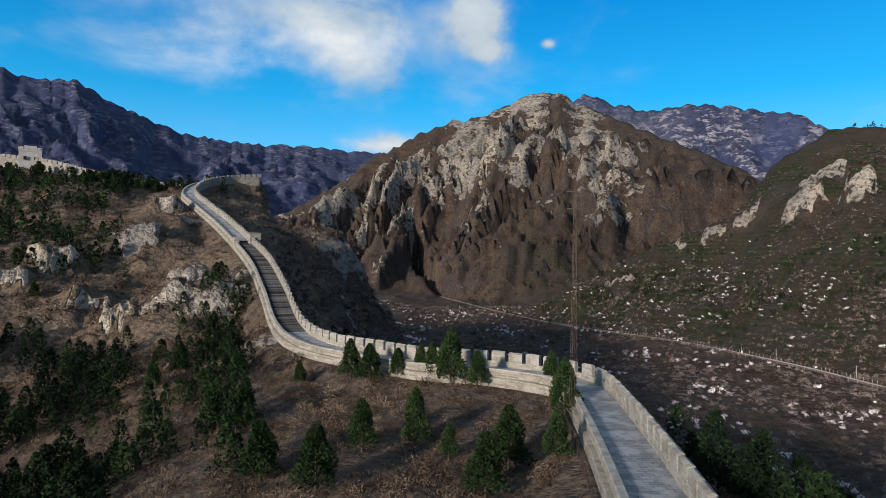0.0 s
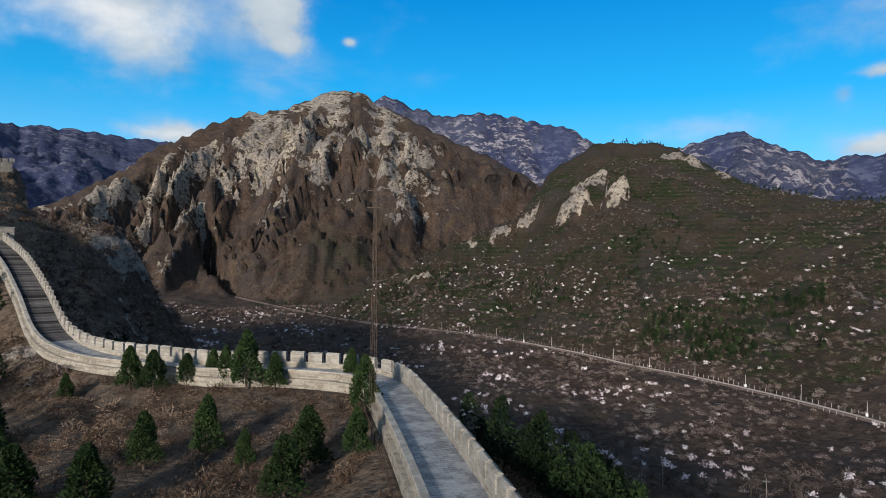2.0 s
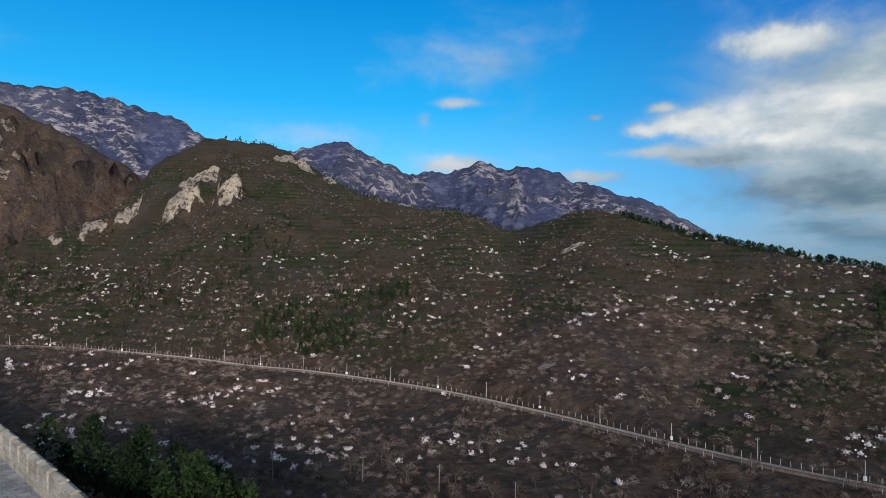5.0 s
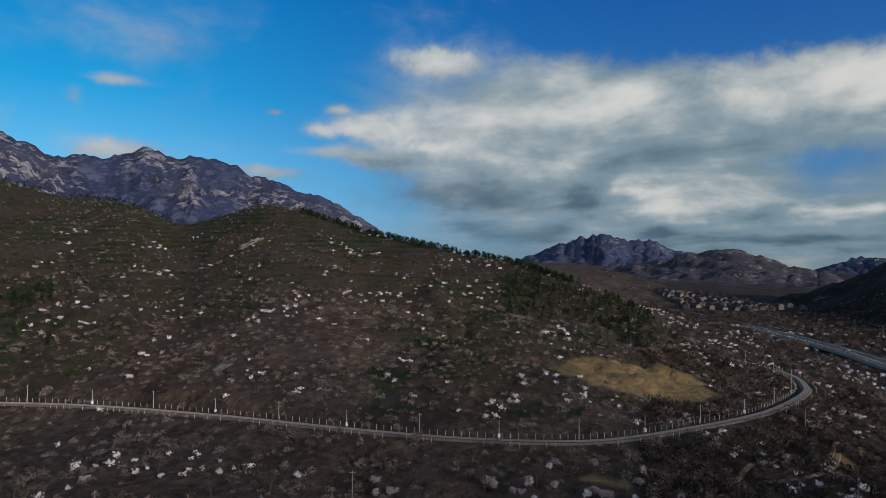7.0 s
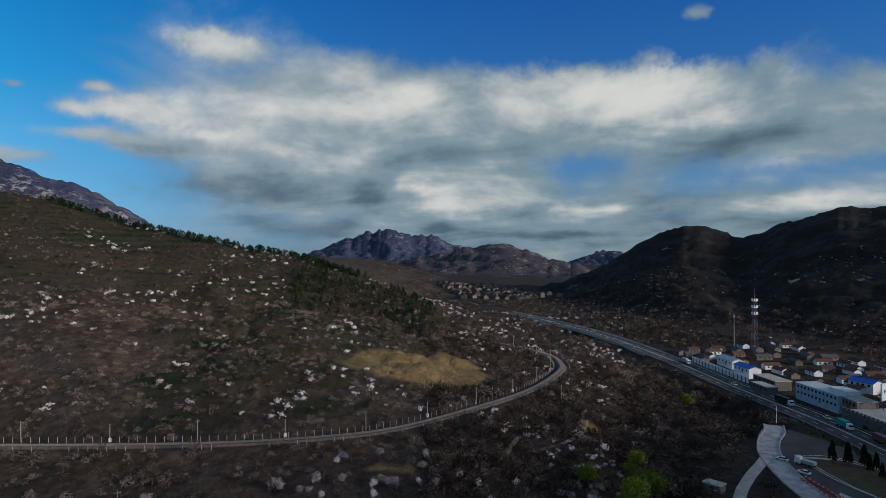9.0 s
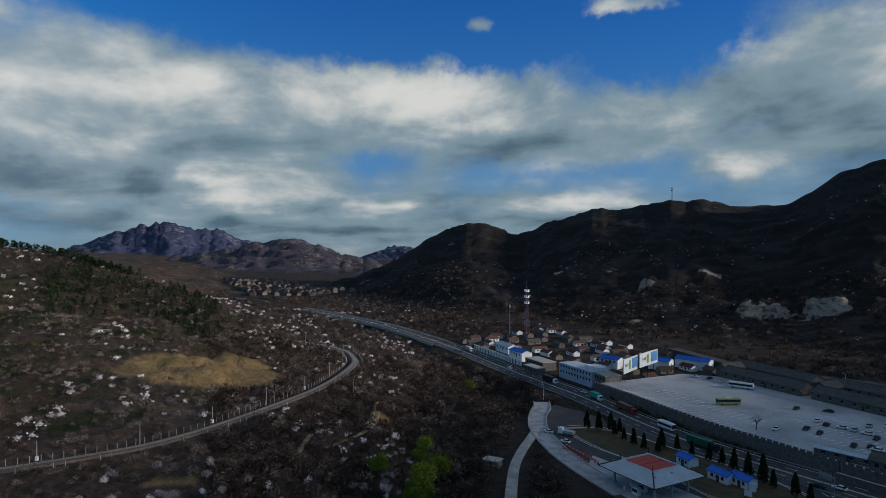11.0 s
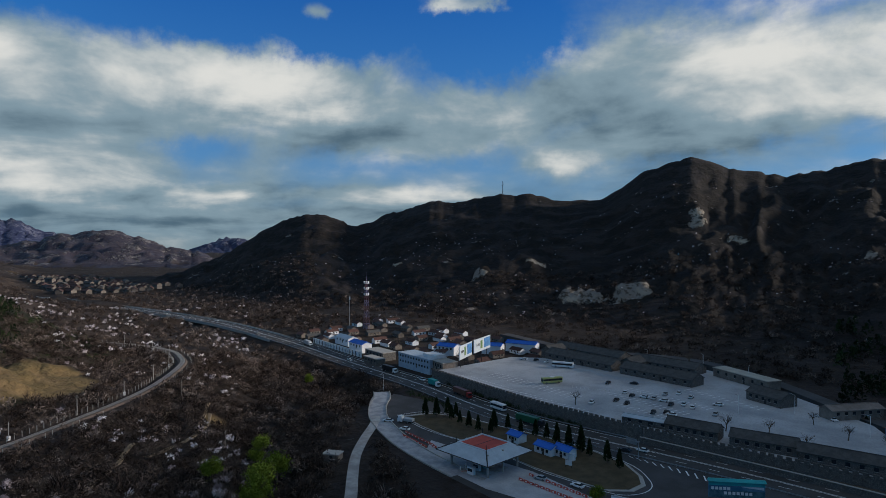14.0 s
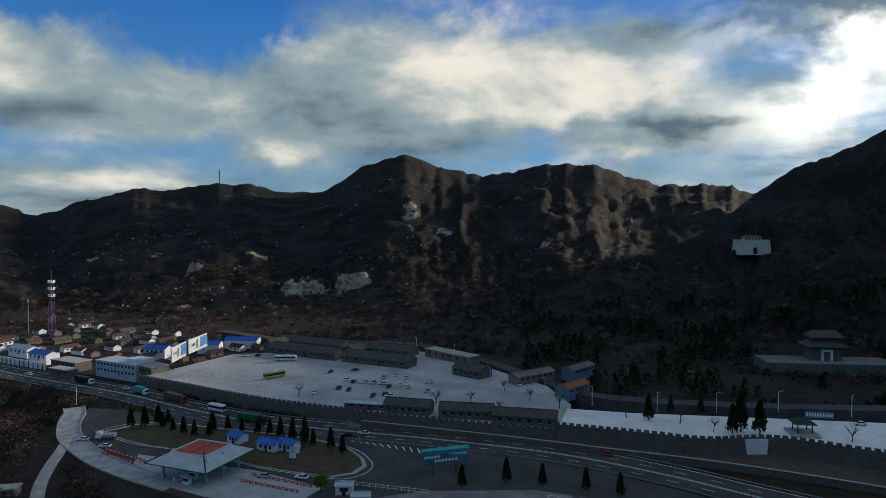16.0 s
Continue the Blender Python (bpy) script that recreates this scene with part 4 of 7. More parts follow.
def great_wall(pts, label, foot, both=False, stairs=None):
    wall = thing("great_wall", label, "wall")
    line = polyline(pts, 0.8)
    # treads break the slope into steps where it climbs
    walkway = part("walkway", *sweep(line, [(-2.0, 0), (2.0, 0), (2.0, -foot), (-2.0, -foot)]), PAVING, wall, "blue-grey paved walkway")
    part("outer_parapet", *sweep(line, [(2.0, -foot), (2.6, -foot), (2.45, 0.6), (2.0, 0.6)]), WALL_BRICK, wall)
    part("string_course", *sweep(line, [(1.96, 0.605), (2.53, 0.605), (2.53, 0.7), (1.96, 0.7)]), CAP_STONE, wall)
    if not both:
        part("inner_parapet", *sweep(line, [(-3.0, -foot), (-2.0, -foot), (-2.0, 0.42), (-2.45, 0.42), (-2.5, -0.5), (-2.9, -0.55)]), WALL_BRICK, wall)
        part("parapet_cap", *sweep(line, [(-2.6, 0.425), (-1.94, 0.425), (-1.98, 0.56), (-2.55, 0.56)]), CAP_STONE, wall)
    else:
        part("inner_parapet", *sweep(line, [(-2.6, -foot), (-2.0, -foot), (-2.0, 0.7), (-2.45, 0.7)]), WALL_BRICK, wall)
    me = merlon_mesh("merlon", 1.95, 0.58, 1.25, MERLON_BRICK)
    rng = random.Random(5)
    even = polyline(pts, 2.45)
    side = sides(even)
    for k in range(len(even)):
        p, s = even[k], side[k]
        yaw = math.degrees(math.atan2(s[0], -s[1]))
        for off in ([2.24, -2.22] if both else [2.24]):
            q = p + s * off
            shared("merlon", me, wall, pose(q[0], q[1], q[2] + 0.7 + rng.uniform(-0.03, 0.02), rng.uniform(-0.8, 0.8), rng.uniform(-0.8, 0.8), yaw + 180 + rng.uniform(-1.5, 1.5)) @ Matrix.Diagonal((rng.uniform(0.95, 1.04), 1, rng.uniform(0.95, 1.05), 1)))
    if stairs:
        d = np.hypot(line[:, 0], line[:, 1])
        run = line[(d > stairs[0]) & (d < stairs[1])]
        run = polyline(run, 0.62)
        ts = sides(run)
        tread = bpy.data.meshes.new("stair_step")
        v, f = box(-1.97, -0.36, -0.4, 1.97, 0.36, 0.16)
        tread.from_pydata(v, [], f)
        tread.materials.append(STEP_STONE)
        for p, s in zip(run, ts):
            shared("stair_step", tread, wall, pose(p[0], p[1], p[2], 0, 0, math.degrees(math.atan2(s[1], s[0]))))
    return wall


def stair_gate():
    """The raised block at the head of the stairs."""
    line = polyline(WALL_LINE, 0.8)
    k = int(np.argmin(np.abs(np.hypot(line[:, 0], line[:, 1]) - 187)))
    p, s = line[k], sides(line)[k]
    g = thing("stair_gate", "raised square stone block at the head of the stairs", "gate block", tuple(p), math.degrees(math.atan2(s[1], s[0])))
    part("outer_block", *soft_box(1.2, -1.8, -3, 4.4, 1.8, 2.9, 0.06), MERLON_BRICK, g)
    part("outer_coping", *soft_box(1.1, -1.9, 2.905, 4.5, 1.9, 3.15, 0.05), CAP_STONE, g)
    part("inner_block", *soft_box(-2.9, -1.3, -2, -1.5, 1.3, 1.7, 0.06), MERLON_BRICK, g)
    part("opening", *box(2.5, -1.86, 0.6, 3.2, -1.79, 1.7), STEP_STONE, g)


stair_gate()


def handrail():
    line = polyline(WALL_LINE[1:7], 2.4)
    side = sides(line)
    h = thing("handrail", "thin dark steel handrail along the inner foot of the rampart", "handrail")
    iron = surface("rusty_iron", (0.045, 0.030, 0.022), (0.07, 0.05, 0.04), 2.0, 0.8)
    for up in (0.5, 1.0):
        part("rail", *sweep(line, [(-3.7 + 0.035 * math.cos(a), up - 1.9 + 0.035 * math.sin(a)) for a in (0, 1.26, 2.51, 3.77, 5.03)]), iron, h)
    for p, s in zip(line, side):
        q = p - s * 3.7
        part("post", *tube((q[0], q[1], q[2] - 2.6), (q[0], q[1], q[2] - 0.88), 0.045, 0.045, 6), iron, h)


handrail()
great_wall(WALL_LINE, "pale grey stone rampart with merlons climbing a ridge", 3.6, stairs=(116, 190))
great_wall(WALL_FAR, "pale stone rampart with merlons on both sides on a far hill", 4.5, both=True)


def watchtower(at, turn, wide, high, label, stone):
    t = thing("watchtower", label, "tower", at, turn)
    w = wide / 2
    k = 0.9
    v, f = box(-w, -w, -4, w, w, high)
    for i in range(4, 8):
        v[i] = (v[i][0] * k, v[i][1] * k, v[i][2])
    part("tower_body", v, f, stone, t)
    w *= k
    part("parapet", *joined(box(-w - 0.15, -w - 0.15, high + 0.002, w + 0.15, -w + 0.4, high + 0.9), box(-w - 0.15, w - 0.4, high + 0.002, w + 0.15, w + 0.15, high + 0.9),
                            box(-w - 0.15, -w + 0.402, high + 0.002, -w + 0.4, w - 0.402, high + 0.9), box(w - 0.4, -w + 0.402, high + 0.002, w + 0.15, w - 0.402, high + 0.9)), stone, t)
    me = merlon_mesh("merlon", 1.3, 0.5, 1.0, stone)
    n = max(3, int(wide / 2.2))
    for i in range(n):
        o = -w + (i + 0.5) * 2 * w / n
        for q, a in (((o, -w, high + 0.9), 0), ((o, w, high + 0.9), 0), ((-w, o, high + 0.9), 90), ((w, o, high + 0.9), 90)):
            shared("merlon", me, t, pose(*q, 0, 0, a))
    return t


DARK = surface("dark_opening", (0.02, 0.02, 0.022), (0.03, 0.03, 0.03), 1.0)
PALE_STONE = surface("pale_tower_stone", (0.55, 0.53, 0.50), (0.45, 0.43, 0.41), 0.4, 0.9)
tower = watchtower((*plan(-33.8, 354), 117.5), 33, 10.0, 7.0, "pale square watchtower with merlons and two thin masts", PALE_STONE)
for side in (-3.5, 3.5):
    part("mast", *tube((side, 0, 7.0), (side, 0, 13.5), 0.14, 0.08), DARK, tower)
    part("window_opening", *box(side * 0.6 - 0.6, -5.2, 3.0, side * 0.6 + 0.6, -4.7, 4.6), DARK, tower)
part("guard_house", *box(-2.5, -2, 7.5, 2.5, 2, 10), PALE_STONE, tower)


# ---- railway ----
BALLAST = surface("brown_ballast", (0.115, 0.085, 0.072), (0.175, 0.135, 0.118), 0.6, 0.95, relief=0.08, fleck=8)
STEEL = surface("worn_rail_steel", (0.30, 0.25, 0.22), (0.40, 0.36, 0.33), 2.0, 0.5, 0.7)
CONCRETE = surface("pale_concrete", (0.42, 0.41, 0.39), (0.33, 0.32, 0.31), 0.5, 0.9, relief=0.02)
ASPHALT = surface("grey_asphalt", (0.050, 0.050, 0.053), (0.078, 0.078, 0.082), 0.08, 0.85, relief=0.01, fleck=30)
LOT_ASPHALT = surface("faded_lot_asphalt", (0.31, 0.32, 0.345), (0.46, 0.47, 0.50), 0.045, 0.85, relief=0.01, fleck=30)
WHITE_PAINT = surface("worn_white_paint", (0.86, 0.87, 0.88), (0.74, 0.75, 0.77), 0.7, 0.7)
GALVANISED = surface("galvanised_steel", (0.38, 0.40, 0.43), (0.30, 0.32, 0.35), 1.0, 0.5, 0.6)


def railway():
    track = thing("railway_track", "single railway track on brown ballast curving through the valley", "railway")
    line = polyline(RAIL, 3.0)
    part("ballast", *sweep(line, [(-2.6, -0.5), (-1.7, 0.25), (1.7, 0.25), (2.6, -0.5)]), BALLAST, track)
    for off in (-0.75, 0.75):
        part("rail", *sweep(line, [(off - 0.06, 0.42), (off + 0.06, 0.42), (off + 0.08, 0.58), (off - 0.08, 0.58)]), STEEL, track)
    ties = polyline(RAIL, 0.75)
    side = sides(ties)
    near = np.hypot(ties[:, 0], ties[:, 1]) < 480
    vs, fs = [], []
    for p, s in zip(ties[near], side[near]):
        t = np.array([-s[1], s[0], 0])
        n = len(vs)
        for k in (0.27, 0.44):
            for a, b in ((-1.25, -0.14), (1.25, -0.14), (1.25, 0.14), (-1.25, 0.14)):
                vs.append(p + s * a + t * b + [0, 0, k])
        fs += [(n + 4, n + 5, n + 6, n + 7), (n, n + 1, n + 5, n + 4), (n + 2, n + 3, n + 7, n + 6)]
    tagged(part("sleeper_bed", vs, fs, CONCRETE, track), kind="stuff")
    # posts of the lineside fence, one by one along both sides
    post = bpy.data.meshes.new("fence_post")
    v, f = soft_box(-0.09, -0.09, -0.4, 0.09, 0.09, 1.75, 0.03)
    post.from_pydata(v, [], f)
    post.materials.append(CONCRETE)
    fence = thing("lineside_fence", "pale concrete post and wire fence beside the railway", "fence")
    even = polyline(RAIL, 3.1)
    es = sides(even)
    rng = random.Random(2)
    for p, s in zip(even, es):
        d = math.hypot(p[0], p[1])
        if d > 620 or p[0] < 0:
            continue
        for off in (-4.6, 4.4):
            if off > 0 and rng.random() < 0.45:
                continue
            q = p + s * off
            shared("fence_post", post, fence, pose(q[0], q[1], q[2] - 0.35 + (0.25 if off < 0 else -0.2), rng.uniform(-3, 3), rng.uniform(-3, 3), rng.uniform(0, 90)))
    return track


railway()


def pole(name, label, height, arm=True, box_low=False, material=None):
    t = thing(name, label, "pole", group="poles along the railway")
    part("shaft", *tube((0, 0, -0.6), (0, 0, height), 0.17, 0.11, 8), material or CONCRETE, t)
    if arm:
        part("crossarm", *joined(box(-0.9, -0.05, height - 0.75, 0.9, 0.05, height - 0.63), box(-0.05, -0.06, height - 0.9, 0.05, 0.06, height - 0.5)), GALVANISED, t)
        for o in (-0.8, 0, 0.8):
            part("insulator", *tube((o, 0, height - 0.63), (o, 0, height - 0.35), 0.06, 0.04, 6), CONCRETE, t)
    if box_low:
        part("signal_box", *soft_box(-0.45, -0.4, -0.1, 0.45, 0.4, 1.3, 0.06), WHITE_PAINT, t)
    return t


def lineside_poles():
    a = pole("line_pole", "slim pale concrete pole with a crossarm beside the railway", 7.5)
    b = pole("line_pole", "slim pale concrete pole with a white box at its foot", 6.2, False, True)
    even = polyline(RAIL, 31.0)
    es = sides(even)
    k = 0
    for p, s in zip(even, es):
        if math.hypot(p[0], p[1]) < 560 and p[0] > 60:
            q = p + s * (-5.6 if k % 2 else -5.2)
            copy_thing(b if k % 2 else a, pose(q[0], q[1], q[2] - 0.3, 0, 0, 20 * k))
            k += 1
    # an older line of poles lower in the valley
    c = pole("line_pole", "weathered timber pole standing in the valley thicket", 8.5, True, False, surface("weathered_timber", (0.20, 0.18, 0.16), (0.30, 0.27, 0.24), 2.0))
    spots = np.array([plan(b, d) for b, d in [(17.5, 190), (24, 205), (31, 210), (38, 205), (46, 200), (53, 190), (60, 178), (66, 172), (74, 190), (116, 250), (112.5, 300)]])
    zs, _ = ground_height(spots[:, 0], spots[:, 1])
    for i, (p, z) in enumerate(zip(spots, zs)):
        copy_thing(c, pose(p[0], p[1], z, 0, 0, 35 * i))
    for t in (a, b, c):
        for o in (*t.children_recursive, t):
            bpy.data.objects.remove(o)


lineside_poles()


def lattice_pole():
    """A slender power pole of angle iron at the bend of the rampart."""
    t = thing("lattice_pole", "slender rusty lattice power pole beside the rampart", "pole", (13.9, 65.4, 58.4), 12)
    rust = surface("rusty_angle_iron", (0.10, 0.075, 0.06), (0.16, 0.12, 0.10), 2.0, 0.8)
    H, steps = 27.0, 15
    half = [0.34 - 0.26 * k / steps for k in range(steps + 1)]
    square = ((1, 1), (-1, 1), (-1, -1), (1, -1))
    for a, b in square:
        part("leg", *tube((half[0] * a, half[0] * b, 0), (half[-1] * a, half[-1] * b, H), 0.016, 0.014, 4), rust, t)
    for k in range(steps):
        z0, z1 = H * k / steps, H * (k + 1) / steps
        for i in range(4):
            p, q = square[i], square[(i + 1) % 4]
            if k % 2:
                p, q = q, p
            part("brace", *tube((half[k] * p[0], half[k] * p[1], z0), (half[k + 1] * q[0], half[k + 1] * q[1], z1), 0.009, 0.009, 3), rust, t)
    for z in (H - 0.6, H - 2.4):
        part("crossarm", *box(-0.9, -0.05, z, 0.9, 0.05, z + 0.1), rust, t)


lattice_pole()


def lineside_hut():
    h = thing("signal_hut", "small white and red signal hut beside the railway", "hut", (226.3, 418.5, 11.7), 20)
    red = surface("faded_red_panel", (0.45, 0.10, 0.08), (0.36, 0.08, 0.07), 0.8, 0.7)
    part("body", *soft_box(-1.6, -1.2, 0, 1.6, 1.2, 2.3, 0.06), WHITE_PAINT, h)
    part("roof", *soft_box(-1.8, -1.4, 2.305, 1.8, 1.4, 2.55, 0.05), red, h)
    part("door", *box(0.2, -1.25, 0.1, 1.1, -1.205, 1.9), red, h)


lineside_hut()


# ---- highway, ramp and toll plaza ----
def prism(poly, z0, z1):
    n = len(poly)
    area = sum(a[0] * b[1] - b[0] * a[1] for a, b in zip(poly, poly[1:] + poly[:1]))
    if area < 0:
        poly = poly[::-1]
    v = [(x, y, z0) for x, y in poly] + [(x, y, z1) for x, y in poly]
    return v, [tuple(range(n - 1, -1, -1)), tuple(range(n, 2 * n))] + [(i, (i + 1) % n, n + (i + 1) % n, n + i) for i in range(n)]


def strip(line, off, half, up):
    return sweep(line, [(off - half, up), (off + half, up), (off + half, up - 0.02), (off - half, up - 0.02)])


def dashes(line, off, half, up, on, gap):
    """Broken line: pieces of the given length along a line of points."""
    s = np.concatenate([[0], np.cumsum(np.linalg.norm(np.diff(line, axis=0), axis=1))])
    side = sides(line)
    pieces, at = [], 0.0
    while at + on < s[-1]:
        p, q = (np.array([np.interp(a, s, line[:, i]) for i in range(3)]) for a in (at, at + on))
        n = np.array([np.interp(at, s, side[:, i]) for i in range(3)])
        pieces.append(([p + n * (off - half) + [0, 0, up], p + n * (off + half) + [0, 0, up], q + n * (off + half) + [0, 0, up], q + n * (off - half) + [0, 0, up]], [(0, 3, 2, 1)]))
        at += on + gap
    return joined(*pieces)


ROAD = polyline(HIGHWAY, 5.0)


def highway():
    road = tagged(thing("highway", "dark grey asphalt highway with white lane lines through the valley", "road"), kind="structure")
    part("carriageway", *sweep(ROAD, [(-8.5, 0.05), (8.5, 0.05), (8.5, -1.3), (-8.5, -1.3)]), ASPHALT, road)
    for off in (-8.0, 8.0):
        part("edge_line", *strip(ROAD, off, 0.16, 0.09), WHITE_PAINT, road)
    for off in (-0.35, 0.35):
        part("centre_line", *strip(ROAD, off, 0.12, 0.09), WHITE_PAINT, road)
    for off in (-4.2, 4.2):
        tagged(part("lane_dashes", *dashes(ROAD, off, 0.13, 0.085, 4, 7), WHITE_PAINT, road), kind="stuff")
    for off in (-9.1, 9.1):
        part("guard_rail", *sweep(ROAD, [(off - 0.05, 0.45), (off + 0.05, 0.45), (off + 0.05, 0.8), (off - 0.05, 0.8)]), GALVANISED, road)
        posts = [box(p[0] + s[0] * off - 0.06, p[1] + s[1] * off - 0.06, p[2] - 0.9, p[0] + s[0] * off + 0.06, p[1] + s[1] * off + 0.06, p[2] + 0.78) for p, s in zip(ROAD, sides(ROAD))]
        tagged(part("rail_posts", *joined(*posts), GALVANISED, road), kind="stuff")
    far = ROAD[ROAD[:, 0] > 430][::6]
    for p, s in zip(far, sides(far)):
        for off in (-5, 5):
            q = p + s * off
            part("bridge_pier", *tube((q[0], q[1], q[2] - 9), (q[0], q[1], q[2] - 1.3), 0.7, 0.7, 8), CONCRETE, road)
    deck = ROAD[ROAD[:, 0] > 430]
    for off in (-8.8, 8.8):
        part("bridge_parapet", *sweep(deck, [(off - 0.2, -1.6), (off + 0.2, -1.6), (off + 0.2, 0.9), (off - 0.2, 0.9)]), CONCRETE, road)


highway()
PLAZA = [(238, -206), (229, -191), (217, -179), (206, -171), (174, -155), (148, -147), (121, -143), (90, -132), (30, -140), (-20, -165), (-20, -193), (28, -209), (60, -209.2), (120, -207), (170, -206), (200, -211)]
ISLAND = [(205, -182), (190, -178), (176, -176), (150, -176.5), (125, -172), (111, -171.5), (97, -172), (91.5, -177), (91, -184), (95, -190), (104, -197), (120, -201), (140, -202), (165, -200.5), (185, -200), (200, -194)]
DRY_LAWN = surface("dry_lawn", (0.10, 0.078, 0.048), (0.062, 0.050, 0.030), 0.25, 0.95, relief=0.05, fleck=20)


def shrunk(poly, by):
    cx, cy = sum(p[0] for p in poly) / len(poly), sum(p[1] for p in poly) / len(poly)
    return [(cx + (x - cx) * by, cy + (y - cy) * by) for x, y in poly]


def plaza():
    tagged(part("toll_plaza", *prism(PLAZA, -2, 0.03), ASPHALT), "dark asphalt toll plaza and slip road beside the highway", "pavement", kind="structure")
    isl = tagged(thing("traffic_island", "dry grass traffic island with pale kerb beside the slip road", "traffic island"), kind="structure")
    part("kerb", *prism(ISLAND, 0, 0.2), CONCRETE, isl)
    part("lawn", *prism(shrunk(ISLAND, 0.965), 0.1, 0.26), DRY_LAWN, isl)
    # inner edge line round the island
    ring = polyline([(x, y, 0) for x, y in shrunk(ISLAND, 1.04)] + [(*shrunk(ISLAND, 1.04)[0], 0)], 2.0)
    tagged(part("road_line", *strip(ring, 0, 0.14, 0.06), WHITE_PAINT), "worn white line painted round the traffic island", "road marking", kind="structure")
    # concrete lanes through the toll gate, and the pale slip road
    tagged(part("toll_lanes", *prism([(172, -168), (160, -152), (126, -147), (98, -150), (96, -164), (124, -169)], -1.9, 0.06), surface("pale_lane_concrete", (0.46, 0.47, 0.50), (0.34, 0.35, 0.38), 0.12, 0.8)), "pale concrete lanes through the toll gate", "pavement", kind="structure")
    slip = polyline([(245, -203, 0.3), (236, -196, 0.2), (227, -186, 0.1), (214, -175, 0.08), (200, -167, 0.08), (180, -158.5, 0.09), (160, -153, 0.1), (140, -149.5, 0.1)], 2.0)
    tagged(part("slip_road", *sweep(slip, [(-4.5, 0), (3.2, 0), (3.2, -1.5), (-4.5, -1.5)]), surface("pale_slip_concrete", (0.42, 0.43, 0.46), (0.26, 0.27, 0.30), 0.25, 0.75)), "pale worn concrete slip road curving from the highway", "road", kind="structure")
    for off in (-4.7, 3.3):
        k = tagged(part("kerb_wall", *sweep(slip, [(off - 0.2, -1.5), (off + 0.2, -1.5), (off + 0.2, 0.4), (off - 0.2, 0.4)]), CONCRETE), "low pale kerb wall along the slip road", "kerb", kind="structure")
    # hatched gore
    bars = []
    for i in range(16):
        x = 108 - i * 3.0
        y0 = -205.5 + 0.02 * i
        bars.append(prism([(x, y0), (x + 0.6, y0), (x - 2.2 + 0.3, y0 + 1.2 + 0.33 * i), (x - 2.8 + 0.3, y0 + 1.2 + 0.33 * i)], 0.06, 0.075))
    tagged(part("hatched_gore", *joined(*bars), WHITE_PAINT), "white hatched road marking where the slip road leaves", "road marking", kind="structure")
    # bays of the small car park
    bays = [box(30 - 2.8 * i, -181, 0.05, 30.15 - 2.8 * i, -176, 0.07) for i in range(12)] + [box(-4, -181.2, 0.05, 30.2, -181.03, 0.07)]
    tagged(part("parking_lines", *joined(*bays), WHITE_PAINT), "white parking bay lines on dark asphalt", "road marking", kind="structure")


plaza()


def lower_car_park():
    lot = tagged(thing("lower_car_park", "small worn grey car park with planters beside the slip road", "car park"), kind="structure")
    part("surface", *prism([(84, -158), (66, -172), (34, -183.5), (-14, -181), (-16, -166), (34, -142), (86, -136)], 0.0, 0.045), surface("worn_grey_asphalt", (0.17, 0.17, 0.185), (0.27, 0.27, 0.29), 0.12, 0.85, fleck=30), lot)
    for x, y, turn in ((52, -166, 18), (34, -169, 12), (16, -171, 6)):
        c, sn = math.cos(radians(turn)), math.sin(radians(turn))
        part("planter", *prism([(x + a * c - b * sn, y + a * sn + b * c) for a, b in ((-5, -1), (5, -1), (5.6, 0), (5, 1), (-5, 1), (-5.6, 0))], 0.046, 0.3), CONCRETE, lot)
    fence = thing("pale_fence", "low pale metal fence along the plaza edge", "fence")
    a, b = np.array([93.0, -168.0]), np.array([64.0, -170.0])
    for i in range(15):
        q = a + (b - a) * i / 14
        part("post", *tube((q[0], q[1], 0), (q[0], q[1], 1.5), 0.09, 0.09, 6), WHITE_PAINT, fence)
    for z in (0.6, 1.35):
        part("rail", *tube((a[0], a[1], z), (b[0], b[1], z), 0.06, 0.06, 6), WHITE_PAINT, fence)


lower_car_park()


def dirt_road():
    pts = [(247, -203), (236, -191), (222, -179), (208, -169), (192, -150), (180, -137), (166, -125), (150, -112), (132, -96)]
    zs, _ = ground_height(np.array([p[0] for p in pts], float), np.array([p[1] for p in pts], float))
    zs = np.maximum(zs, -1.5)
    line = polyline([(x, y, max(z, -1.0) + 0.25) for (x, y), z in zip(pts, zs)], 2.0)
    tagged(part("dirt_road", *sweep(line, [(-2.3, 0), (1.5, 0), (2.2, -2.5), (-3.0, -2.5)]), surface("pale_dirt", (0.50, 0.48, 0.47), (0.30, 0.28, 0.27), 0.15, 0.95, relief=0.05)), "pale dirt road running down beside the ramp", "road", kind="structure")


dirt_road()


def trails():
    dirt = surface("trodden_dirt", (0.30, 0.235, 0.165), (0.20, 0.155, 0.11), 0.4, 0.95, relief=0.04)
    for pts in [[(265.1, -104.4), (249.1, -93.4), (233.7, -80.1), (207.7, -61.1), (189.4, -46.4)], [(259.4, -119.1), (242.8, -108.9), (230.0, -93.9), (220.5, -78.5)], [(269.2, -123.1), (255.4, -114.3), (238.7, -104.0)]]:
        line = polyline([(x, y, 0) for x, y in pts], 2.0)
        z, _ = ground_height(line[:, 0], line[:, 1])
        line[:, 2] = z + 0.12
        tagged(part("dirt_path", *sweep(line, [(-0.9, 0), (0.9, 0), (1.2, -0.8), (-1.2, -0.8)]), dirt), "narrow pale trodden dirt path through the thicket", "path", kind="structure")


trails()


